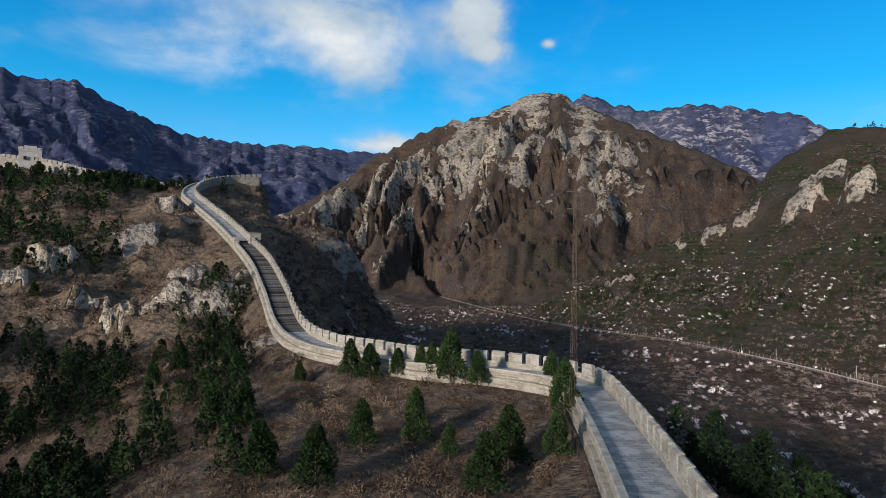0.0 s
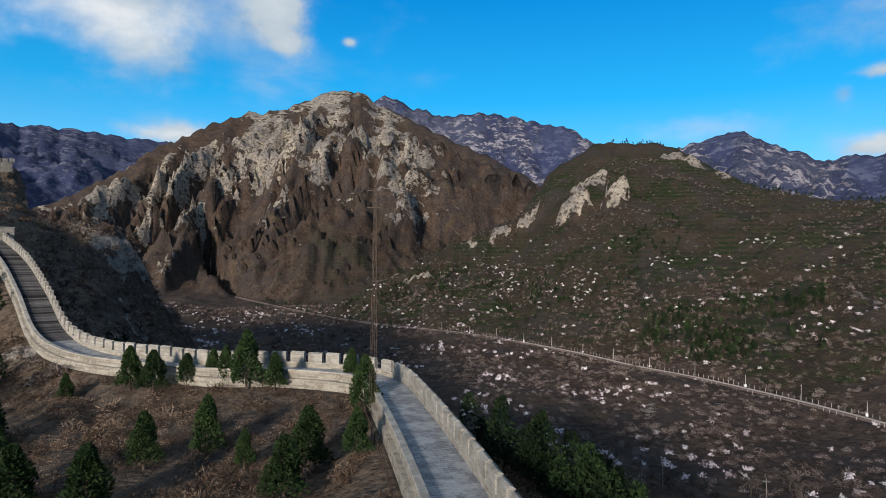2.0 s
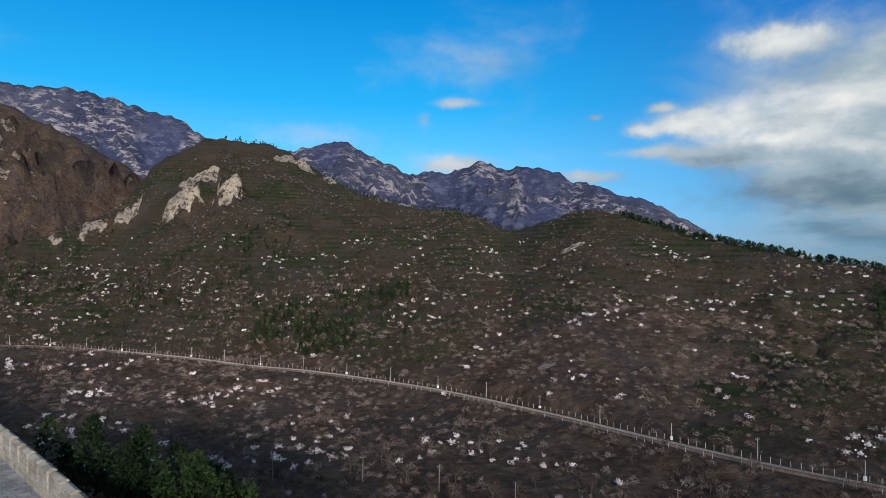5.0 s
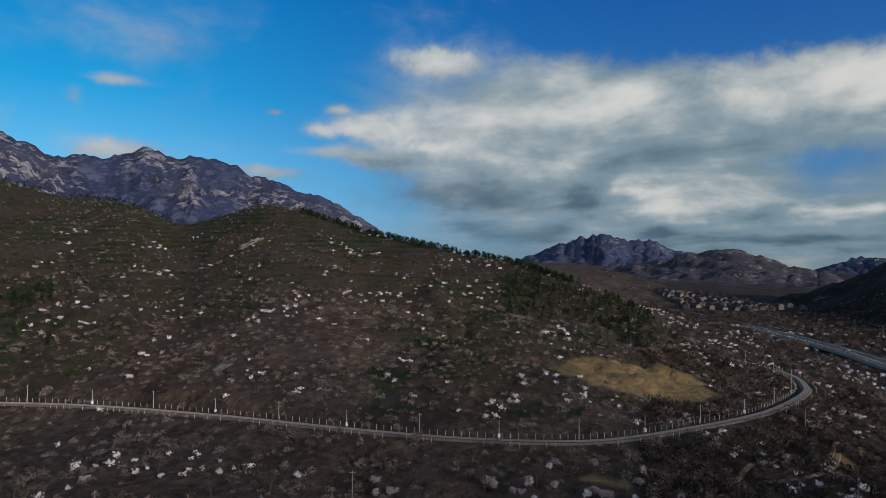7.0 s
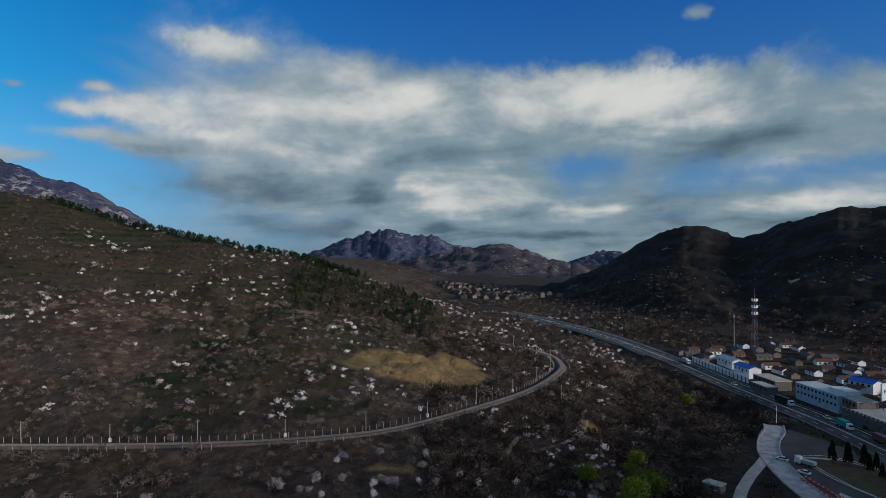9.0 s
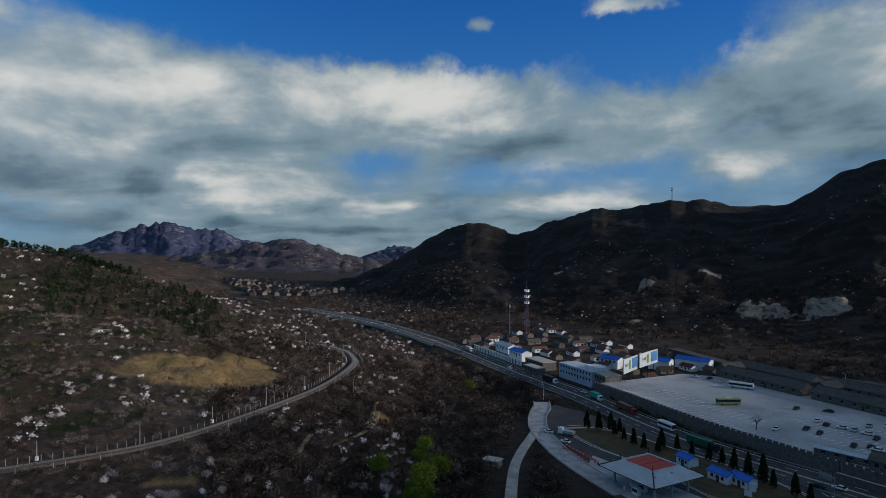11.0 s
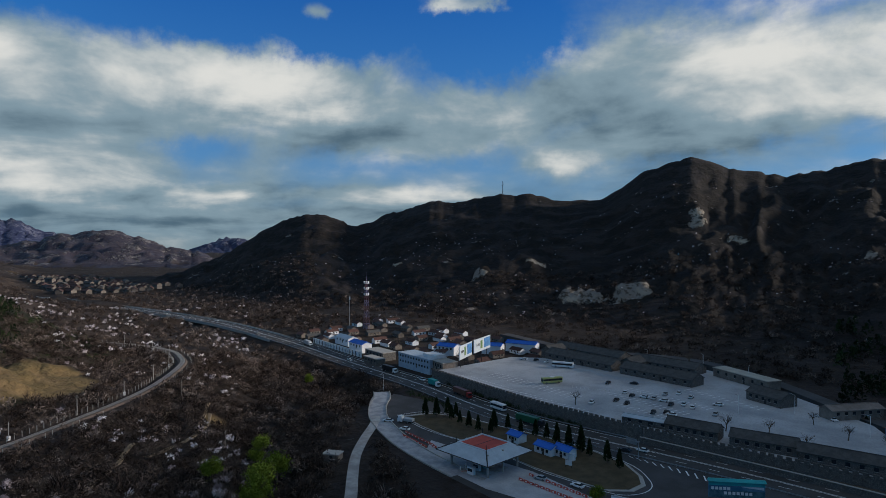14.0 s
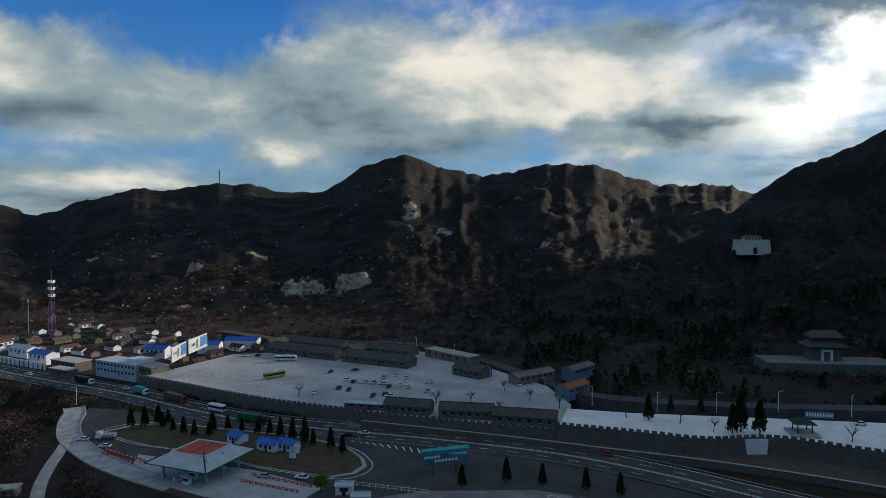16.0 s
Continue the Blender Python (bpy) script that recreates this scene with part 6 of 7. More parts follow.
def signs():
    teal = surface("teal_sign_panel", (0.03, 0.42, 0.44), (0.03, 0.34, 0.38), 0.3, 0.5)
    navy = surface("dark_blue_poster", (0.04, 0.14, 0.24), (0.12, 0.28, 0.42), 0.25, 0.5)
    white = surface("white_poster", (0.62, 0.68, 0.72), (0.50, 0.58, 0.66), 0.25, 0.5)
    b, L = hoarding((58, -190.5), (70.5, -181.5), 0, 3.4, 8.2, "roadside billboard with a teal top band and blue picture", navy, 2)
    part("top_band", *box(-L / 2, 0.255, 7.0, L / 2, 0.30, 8.2), teal, b)
    part("hood", *hip(-L / 2 - 0.3, -0.9, 8.21, L / 2 + 0.3, 0.9, 8.9, 0.2, 0.7), teal, b)
    part("pale_sky_shape", [(-L / 2 + 0.3, 0.27, 6.1), (-L / 2 + 4.5, 0.27, 6.5), (-L / 2 + 7, 0.27, 6.9), (-L / 2 + 0.3, 0.27, 6.9)], [(3, 2, 1, 0)], white, b)
    part("lettering_bars", *joined(*[box(x, 0.26, z, x + 0.8, 0.31, z + 0.85) for x, z in [(L / 2 - 1.5 - 1.1 * i, 5.7) for i in range(5)] + [(L / 2 - 5.0 - 1.15 * i, 4.4) for i in range(7)]]), WHITE_PAINT, b)
    part("lower_picture", *box(-L / 2 + 0.1, 0.255, 3.5, L / 2 - 0.1, 0.262, 5.6), surface("deep_teal_picture", (0.03, 0.10, 0.14), (0.10, 0.22, 0.26), 0.6, 0.5), b)
    for p in b.children:
        if p.name.startswith("post"):
            p.data.materials[0] = surface("dark_red_post", (0.20, 0.03, 0.03), (0.15, 0.025, 0.025), 1.0)
    for p, q in (((247.5, -276), (240, -257)), ((256, -303), (248.5, -279))):
        c, L = hoarding(p, q, 3, 6.5, 14.5, "large white and blue roadside billboard on tall posts", white, 3)
        part("blue_panel", *box(-L * 0.48, 0.26, 8, -L * 0.1, 0.3, 13.8), surface("blue_poster", (0.05, 0.17, 0.42), (0.10, 0.28, 0.55), 0.3, 0.5), c)
        part("picture_shape", *box(L * 0.0, 0.26, 8.2, L * 0.12, 0.3, 13.0), surface("green_poster", (0.10, 0.22, 0.08), (0.25, 0.30, 0.10), 0.4, 0.5), c)
        part("lettering_bars", *joined(*[box(L * 0.18 + 1.6 * i, 0.26, 10.2, L * 0.18 + 1.6 * i + 1.0, 0.3, 11.6) for i in range(3)]), DARK_METAL, c)
    # long white hoarding beside the highway
    h, L = hoarding((400, -266), (326, -254), 0, 0.2, 4.0, "long white hoarding with dark picture panels beside the highway", WHITE_PAINT, 16, "hoarding")
    for i in range(18):
        x = -L / 2 + L * (i + 0.5) / 18
        part("picture_panel", *box(x - 0.9, -0.3, 1.3, x + 0.9, -0.26, 2.5), surface("faded_poster", (0.42, 0.48, 0.58), (0.55, 0.58, 0.62), 0.3, 0.6) if i == 0 else bpy.data.materials["faded_poster"], h)
    # gantry road signs
    for x, y in ((104, -204.5),):
        g = thing("road_sign", "pale roadside direction sign on a steel post", "road sign", (x, y, 0), -5)
        part("post", *tube((0, 0, -0.5), (0, 0, 6.5), 0.16, 0.14, 8), GALVANISED, g)
        part("arm", *box(-0.2, -0.1, 6.0, 5.0, 0.1, 6.2), GALVANISED, g)
        part("panel", *soft_box(0.8, -0.2, 4.9, 5.0, -0.1, 7.0, 0.03), GALVANISED, g)


signs()


def lattice_mast():
    x, y = 415, -329
    z = float(ground_height(np.array([x], float), np.array([y], float))[0][0])
    m = thing("radio_mast", "tall red and white lattice radio mast with ring platforms", "mast", (x, y, z))
    red = surface("mast_dull_red", (0.15, 0.075, 0.10), (0.11, 0.06, 0.085), 1.0, 0.6)
    steel = surface("mast_violet_steel", (0.16, 0.15, 0.26), (0.20, 0.19, 0.30), 1.0, 0.6, 0.2)
    H = 46
    for k in range(8):
        z0, z1 = H * 0.86 * k / 8, H * 0.86 * (k + 1) / 8
        r0, r1 = 1.9 - 1.1 * k / 8, 1.9 - 1.1 * (k + 1) / 8
        c0 = [(r0 * a, r0 * b, z0) for a, b in ((1, 1), (-1, 1), (-1, -1), (1, -1))]
        c1 = [(r1 * a, r1 * b, z1) for a, b in ((1, 1), (-1, 1), (-1, -1), (1, -1))]
        pieces = []
        for i in range(4):
            j = (i + 1) % 4
            pieces += [tube(c0[i], c1[i], 0.17, 0.15, 5), tube(c0[i], c1[j], 0.09, 0.09, 4), tube(c0[j], c1[i], 0.09, 0.09, 4), tube(c1[i], c1[j], 0.09, 0.09, 4)]
        part("lattice_section", *joined(*pieces), (steel, red)[k % 2], m)
    for zz in (29, 34, 39):
        ring = part("platform", *tube((0, 0, zz), (0, 0, zz + 0.25), 2.1, 2.1, 14), WHITE_PAINT, m)
        part("antenna_ring", *joined(*[box(2.0 * math.cos(a) - 0.22, 2.0 * math.sin(a) - 0.22, zz + 0.26, 2.0 * math.cos(a) + 0.22, 2.0 * math.sin(a) + 0.22, zz + 2.0) for a in [i * math.pi / 4 for i in range(8)]]), WHITE_PAINT, ring)
    part("spire", *tube((0, 0, H * 0.86), (0, 0, H + 3), 0.2, 0.06, 6), steel, m)
    z2 = float(ground_height(np.array([424.0]), np.array([-318.0]))[0][0])
    p = thing("telecom_pole", "slim pale telecom pole with antennas at its top", "pole", (424, -318, z2))
    part("shaft", *tube((0, 0, -0.5), (0, 0, 29), 0.4, 0.22, 8), CONCRETE, p)
    part("antennas", *joined(*[box(0.5 * math.cos(a) - 0.15, 0.5 * math.sin(a) - 0.15, 25.5, 0.5 * math.cos(a) + 0.15, 0.5 * math.sin(a) + 0.15, 28) for a in (0, 2.1, 4.2)]), WHITE_PAINT, p)
    # mast on the southern crest
    b = plan(141, 1245)
    z3 = float(ground_height(np.array([b[0]]), np.array([b[1]]))[0][0])
    q = thing("hilltop_mast", "thin dark mast on the mountain crest", "mast", (*b, z3 - 2))
    part("shaft", *tube((0, 0, 0), (0, 0, 26), 0.8, 0.4, 6), DARK_METAL, q)
    part("crossbars", *joined(box(-3, -0.3, 17, 3, 0.3, 17.8), box(-2.4, -0.3, 21, 2.4, 0.3, 21.8)), DARK_METAL, q)


lattice_mast()


def huts():
    for x, y, turn, long in ((131, -187, -6, 8), (124.5, -189, -6, 7), (147, -190, -6, 6)):
        house((x, y, 0.25), turn, long, 4.6, 2.7, 1.2, "small white hut with a bright blue roof on the traffic island", PLASTER, BLUE_ROOF, 3, True, "hut", "huts on the traffic island")
    t = thing("notice_board", "small pale notice board on the traffic island", "sign", (117, -180, 0.25), 10)
    part("board", *soft_box(-1.2, -0.08, 0.8, 1.2, 0.08, 2.6, 0.03), PLASTER, t)
    for s in (-1, 1):
        part("post", *box(s - 0.08, -0.1, -0.3, s + 0.08, 0.1, 0.8), DARK_METAL, t)
    c = thing("utility_cabinet", "small white utility cabinet on the traffic island", "cabinet", (120, -187, 0.25), 0)
    part("body", *soft_box(-0.9, -0.7, 0, 0.9, 0.7, 2.2, 0.05), PLASTER, c)
    part("lid", *soft_box(-1.05, -0.85, 2.2, 1.05, 0.85, 2.35, 0.03), TIN, c)
    z = float(ground_height(np.array([185.0]), np.array([-131.0]))[0][0])
    house((185, -131, z), 30, 6, 4, 2.5, 0.5, "small grey hut with a pale slab roof by the stream", TAN_WALL, CONCRETE, 1, True, "stream_hut", flat=True)
    for x, y in ((88, -163), (80, -158)):
        house((x, y, 0.05), 20, 5, 3.5, 2.8, 0.6, "small white guard hut beside the lower car park", PLASTER, TIN, 2, True, "guard_hut")


huts()


def landmarks():
    # white gate tower on the far slope
    z = float(ground_height(np.array([-88.0]), np.array([-690.0]))[0][0])
    t = watchtower((-88, -690, z - 1), 8, 30, 9, "large pale fortress tower with battlements on the mountain slope", PALE_STONE)
    part("pavilion", *box(-8, -5, 9.0, 8, 5, 13.2), PALE_STONE, t)
    part("pavilion_roof", *hip(-9.5, -6.5, 13.2, 9.5, 6.5, 15.6, 4, 6), GREY_TILE, t)
    for i in range(5):
        part("window_opening", *box(-6.6 + 3.0 * i, 5.0, 10.2, -5.2 + 3.0 * i, 5.08, 12.4), DARK, t)
    part("gate_arch", *joined(box(-1.8, 14.0, -3, 1.8, 15.1, 2.6), box(-1.2, 14.0, 2.6, 1.2, 15.0, 3.6)), DARK, t)
    # temple on a stone terrace
    x, y = -88, -395
    z = float(ground_height(np.array([x], float), np.array([y], float))[0][0])
    terrace = thing("stone_terrace", "pale stone temple terrace with a balustrade", "terrace", (x, y, z), 12)
    part("platform", *box(-34, -10, -2, 34, 12, 6), GREY_BRICK, terrace)
    part("balustrade", *joined(box(-34, 11.4, 6, 34, 12, 7.1), *[box(-34 + 4 * i, 11.3, 7.1, -33.3 + 4 * i, 12.1, 7.6) for i in range(18)]), CONCRETE, terrace)
    t = thing("temple_gate", "temple hall with a curved dark roof and a white arch below", "temple", (x, y, z + 6), 12)
    part("hall", *box(-8, -6, 0, 8, 3, 8), GREY_BRICK, t)
    part("arch", *joined(box(-3, 3, 0, -1.8, 3.5, 5), box(1.8, 3, 0, 3, 3.5, 5), box(-3, 3, 5, 3, 3.5, 6.2)), PLASTER, t, "white stone arch")
    part("lower_roof", *hip(-11, -9, 8, 11, 6, 11, 4, 4), GREY_TILE, t)
    part("upper_wall", *box(-6, -4.5, 10.6, 6, 1.5, 13), GREY_BRICK, t)
    part("upper_roof", *hip(-9, -7.5, 13, 9, 4.5, 16.5, 3, 5.6), GREY_TILE, t)
    # pavilion in the courtyard
    p = thing("garden_pavilion", "small open garden pavilion with a dark green tiled roof", "pavilion", (-48, -244, 7), 10)
    part("base", *soft_box(-4.5, -4.5, 0, 4.5, 4.5, 0.9, 0.1), CONCRETE, p)
    for a in (-2.3, 2.3):
        for b in (-2.3, 2.3):
            part("column", *tube((a, b, 0.9), (a, b, 4.2), 0.22, 0.2, 8), DARK_METAL, p)
    part("roof", *hip(-3.8, -3.8, 4.2, 3.8, 3.8, 6.0, 3.4, 3.4), surface("dark_green_tile", (0.025, 0.05, 0.04), (0.04, 0.07, 0.055), 0.6), p)
    part("finial", *tube((0, 0, 6), (0, 0, 6.8), 0.2, 0.08, 6), DARK_METAL, p)
    s = thing("sign_screen", "blue and white notice screen at the courtyard edge", "sign", (-58, -266, 7), 8)
    part("board", *soft_box(-5, -0.15, 0.3, 5, 0.15, 2.6, 0.05), BLUE_WALL, s)
    part("white_bars", *joined(*[box(-4.4 + 0.95 * i, 0.16, 0.9, -3.9 + 0.95 * i, 0.2, 2.0) for i in range(10)]), WHITE_PAINT, s)
    # lamp posts
    lamp = thing("street_lamp", "tall pale street lamp with a single arm", "street lamp", group="street lamps")
    part("shaft", *tube((0, 0, 0), (0, 0, 8), 0.12, 0.08, 8), WHITE_PAINT, lamp)
    part("arm", *tube((0, 0, 7.9), (1.6, 0, 8.4), 0.06, 0.05, 6), WHITE_PAINT, lamp)
    part("lamp_head", *soft_box(1.3, -0.18, 8.33, 2.1, 0.18, 8.5, 0.05), GALVANISED, lamp)
    spots = [(76, -287, 5), (47, -272, 5), (25, -256, 7), (0, -255, 7), (-22, -262, 7), (-45, -271, 7), (-70, -272, 7), (110, -335, 5), (140, -352, 5), (247, -207, 0.3), (170, -345, 5), (93, -271, 5)]
    for i, (x, y, zz) in enumerate(spots):
        copy_thing(lamp, pose(x, y, zz, 0, 0, 40 * i))
    for o in (*lamp.children_recursive, lamp):
        bpy.data.objects.remove(o)


landmarks()


# ---- vehicles ----
TYRE = surface("black_tyre", (0.015, 0.015, 0.016), (0.025, 0.025, 0.026), 2.0, 0.9)
PAINTS = {n: surface(n + "_car_paint", c, tuple(v * 0.9 for v in c), 0.5, 0.35) for n, c in (("white", (0.72, 0.74, 0.76)), ("black", (0.02, 0.02, 0.023)), ("silver", (0.38, 0.40, 0.42)), ("red", (0.34, 0.035, 0.03)),
                                                                                            ("teal", (0.02, 0.30, 0.30)), ("green", (0.02, 0.11, 0.06)), ("brown", (0.13, 0.06, 0.045)), ("lime", (0.34, 0.38, 0.16)))}


def wheel(parent, x, y, r, w):
    t = part("wheel", *tube((x, y - w / 2, r), (x, y + w / 2, r), r, r, 10), TYRE, parent)
    s = 1 if y > 0 else -1
    part("hub", *tube((x, y + s * w / 2, r), (x, y + s * (w / 2 + 0.02), r), r * 0.5, r * 0.45, 8), GALVANISED, t)


def extruded(profile, half):
    """A side view of (x, z) pairs drawn out across, narrowing slightly at the top."""
    n, top = len(profile), max(z for _, z in profile)
    lo = min(z for _, z in profile)
    k = [half * (1 - 0.14 * max(0.0, (z - lo) / (top - lo) - 0.5) * 2) for _, z in profile]
    v = [(x, -w, z) for (x, z), w in zip(profile, k)] + [(x, w, z) for (x, z), w in zip(profile, k)]
    return v, [tuple(range(n)), tuple(range(2 * n - 1, n - 1, -1))] + [(i, n + i, n + (i + 1) % n, (i + 1) % n) for i in range(n)]


def car(colour):
    c = thing("car", "small %s car standing on the asphalt" % colour, "car", group="cars")
    part("body", *extruded([(2.15, 0.35), (2.2, 0.7), (1.95, 0.85), (1.0, 0.95), (-1.9, 0.98), (-2.15, 0.85), (-2.2, 0.4)], 0.88), PAINTS[colour], c)
    part("glasshouse", *extruded([(1.05, 0.96), (0.35, 1.38), (-1.2, 1.4), (-1.85, 0.99)], 0.78), GLASS, c)
    part("roof", *soft_box(-1.15, -0.62, 1.38, 0.35, 0.62, 1.46, 0.03), PAINTS[colour], c)
    for x in (-1.35, 1.35):
        for y in (-0.8, 0.8):
            wheel(c, x, y, 0.32, 0.2)
    for y in (-0.6, 0.6):
        part("headlight", *soft_box(2.12, y - 0.18, 0.58, 2.22, y + 0.18, 0.74, 0.02), WHITE_PAINT, c)
    return c


def coach(colour, long, label):
    b = thing("coach", label, "bus", group="coaches")
    h = long / 2
    part("body", *soft_box(-h, -1.25, 0.45, h, 1.25, 3.2, 0.14), PAINTS[colour], b)
    part("window_band", *soft_box(-h + 0.3, -1.27, 1.6, h - 0.1, 1.27, 2.6, 0.02), GLASS, b)
    part("windscreen", *soft_box(h - 0.05, -1.1, 1.3, h + 0.03, 1.1, 2.8, 0.01), GLASS, b)
    part("roof_unit", *soft_box(-1.5, -0.8, 3.2, 1.0, 0.8, 3.42, 0.06), PAINTS["white"], b)
    for x in (-h * 0.6, h * 0.65):
        for y in (-1.12, 1.12):
            wheel(b, x, y, 0.5, 0.28)
    return b


def lorry(cab, load, long, label, high=3.6):
    t = thing("lorry", label, "truck", group="lorries on the highway")
    h = long / 2
    part("chassis", *box(-h, -0.5, 0.6, h - 0.4, 0.5, 1.0), DARK_METAL, t)
    part("load_box", *soft_box(-h, -1.25, 1.0, h - 2.6, 1.25, high, 0.1), PAINTS[load], t)
    part("cab", *extruded([(h, 0.6), (h + 0.02, 1.6), (h - 0.25, 2.9), (h - 1.9, 3.0), (h - 2.1, 0.6)], 1.2), PAINTS[cab], t)
    part("windscreen", *box(h - 0.16, -1.0, 1.7, h + 0.03, 1.0, 2.5), GLASS, t)
    for x in (h - 1.0, -h + 1.0, -h + 2.3, -h + 0.3 * long):
        for y in (-1.1, 1.1):
            wheel(t, x, y, 0.5, 0.3)
    return t


def traffic():
    kinds = {n: car(n) for n in ("white", "black", "silver", "red")}
    for n in ("white", "black", "silver", "red"):
        kinds[n].matrix_world = pose(0, 0, -60)

    def heading(x, y, way):
        k = int(np.argmin((ROAD[:, 0] - x) ** 2 + (ROAD[:, 1] - y) ** 2))
        k = min(max(k, 1), len(ROAD) - 2)
        v = ROAD[k + 1] - ROAD[k - 1]
        return math.degrees(math.atan2(v[1], v[0])) + (0 if way > 0 else 180)

    def on_lane(x, off):
        k = int(np.argmin((ROAD[:, 0] - x) ** 2))
        return ROAD[k] + sides(ROAD)[k] * off

    for colour, x, off, way in (("white", 252, 5.8, -1), ("white", 109, -2.2, 1), ("black", 113, -6.2, 1), ("white", 322, 2.0, 1), ("silver", 470, -3, 1), ("white", 560, 3, -1), ("white", 640, -3, 1), ("silver", 700, 4, -1), ("red", 15, 6, -1)):
        p = on_lane(x, off)
        copy_thing(kinds[colour], pose(p[0], p[1], p[2] + 0.09, 0, 0, heading(p[0], p[1], way)))
    for t, x, off, way in ((lorry("white", "teal", 9, "lorry with a teal cargo box on the highway"), 237, 3.5, -1), (lorry("red", "brown", 14, "lorry with a red cab and long brown load"), 209, 4.6, -1),
                           (lorry("black", "green", 14, "lorry with a long dark green tarpaulin load"), 159, -1.5, -1), (lorry("white", "black", 13, "car transporter lorry with white and dark load"), 278, 3.8, -1),
                           (coach("white", 9, "white coach with dark windows on the highway"), 183, 3.8, -1), (lorry("white", "silver", 10, "white cab lorry with a silver cargo box"), 395, 4, -1)):
        p = on_lane(x, off)
        t.matrix_world = pose(p[0], p[1], p[2] + 0.09, 0, 0, heading(p[0], p[1], way))
    coach("white", 12, "white coach with dark windows in the car park").matrix_world = pose(199, -300, 5.02, 0, 0, 20)
    coach("lime", 11, "pale green coach with dark windows in the car park").matrix_world = pose(181, -263, 5.02, 0, 0, 62)
    lot = [(140, -254, "black"), (134, -252.5, "black"), (139, -267, "black"), (133.5, -268, "white"), (129, -268.5, "silver"), (119, -247, "black"), (115, -251, "black"), (112, -249, "white"), (129, -280, "silver"), (125, -286, "white"), (118, -283, "white"), (104, -278, "white"),
           (119, -264, "black"), (115, -268, "white"), (110, -266, "white"), (150, -290, "black"), (160, -282, "black"), (214, -305, "white"), (222, -306, "black"), (229, -303, "white"), (99, -262, "silver"), (146, -243, "white"), (144, -270, "white"), (124, -268, "white")]
    for i, (x, y, n) in enumerate(lot):
        copy_thing(kinds[n], pose(x, y, 5.02, 0, 0, (100, 104, 280, 12)[i % 4]))
    for x, y, n, a in ((203, -172.5, "white", 25), (189, -169.5, "white", 20), (118, -165, "silver", 5), (106, -168, "white", 0), (84, -153, "white", 60), (14, -178.5, "black", 90), (22, -178.5, "black", 90), (-70, -262, "white", 10), (62, -287, "white", 130)):
        copy_thing(kinds[n], pose(x, y, 0.07 if y > -200 else (7.02 if x < 30 else 5.02), 0, 0, a))
    lorry("white", "silver", 7, "small white recovery lorry parked beside the slip road", 2.2).matrix_world = pose(196, -176.5, 0.05, 0, 0, 22)
    for k in kinds.values():
        for o in (*k.children_recursive, k):
            bpy.data.objects.remove(o)


traffic()


# ---- plants ----
def away_from(x, y, pts, reach):
    """True where a point keeps clear of a line."""
    line = polyline(pts, reach * 0.7)[:, :2]
    ok = np.ones(len(x), bool)
    for p in line:
        ok &= (x - p[0]) ** 2 + (y - p[1]) ** 2 > reach ** 2
    return ok


def on_bearings(rng, n, b0, b1, d0, d1):
    b = np.radians(rng.uniform(b0, b1, n))
    d = np.sqrt(rng.uniform(d0 ** 2, d1 ** 2, n))
    return d * np.sin(b), d * np.cos(b)


def leaf_cloud(rng, n, size, shape="dome"):
    """n small leaves or sprays, one triangle each, within a crown one unit in radius."""
    v = rng.normal(size=(n, 3))
    v /= np.linalg.norm(v, axis=1)[:, None]
    if shape in ("dome", "brush"):
        c = v * rng.uniform(0.0, 1.0, (n, 1)) ** 0.4 * [1, 1, 1.0]
        c[:, 2] = np.abs(c[:, 2]) + 0.08
    elif shape == "cone":
        h = rng.uniform(0.02, 1.0, n) ** 0.8
        a = rng.uniform(0, 2 * np.pi, n)
        r = (0.34 * (1.02 - h) ** 0.62) * rng.uniform(0.5, 1.0, n) * (1 + 0.22 * np.sin(3 * a + 9 * h))
        c = np.stack([r * np.cos(a), r * np.sin(a), 0.1 + h * 0.95], 1)
    else:
        c = v * rng.uniform(0.35, 1.0, (n, 1)) * [1, 1, 0.85] + [0, 0, 1.25]
        lump = rng.normal(size=(7, 3)) * [0.5, 0.5, 0.3] + [0, 0, 1.25]
        c = c * 0.45 + 0.55 * (lump[rng.integers(0, 7, n)] + rng.normal(size=(n, 3)) * 0.28)
    u = rng.normal(size=(n, 3))
    if shape == "cone":
        u = c * [1, 1, 0] + rng.normal(size=(n, 3)) * 0.12 + [0, 0, 0.1]
    if shape == "brush":
        u = c + rng.normal(size=(n, 3)) * 0.4 + [0, 0, 0.35]
    u /= np.linalg.norm(u, axis=1)[:, None]
    w = np.cross(u, rng.normal(size=(n, 3)))
    w /= np.linalg.norm(w, axis=1)[:, None]
    s = size * rng.uniform(0.6, 1.35, (n, 1))
    if shape == "brush":
        return np.stack([c - u * s - w * s * 0.17, c - u * s + w * s * 0.17, c + u * s], 1).reshape(-1, 3)
    if shape == "dome":
        return np.stack([c - u * s * 1.2 - w * s * 0.3, c - u * s + w * s * 0.3, c + u * s * 1.5], 1).reshape(-1, 3)
    return np.stack([c - u * s * 1.1, c + w * s * 0.95 + u * s * 0.2, c + u * s * 1.2 - w * s * 0.5], 1).reshape(-1, 3)


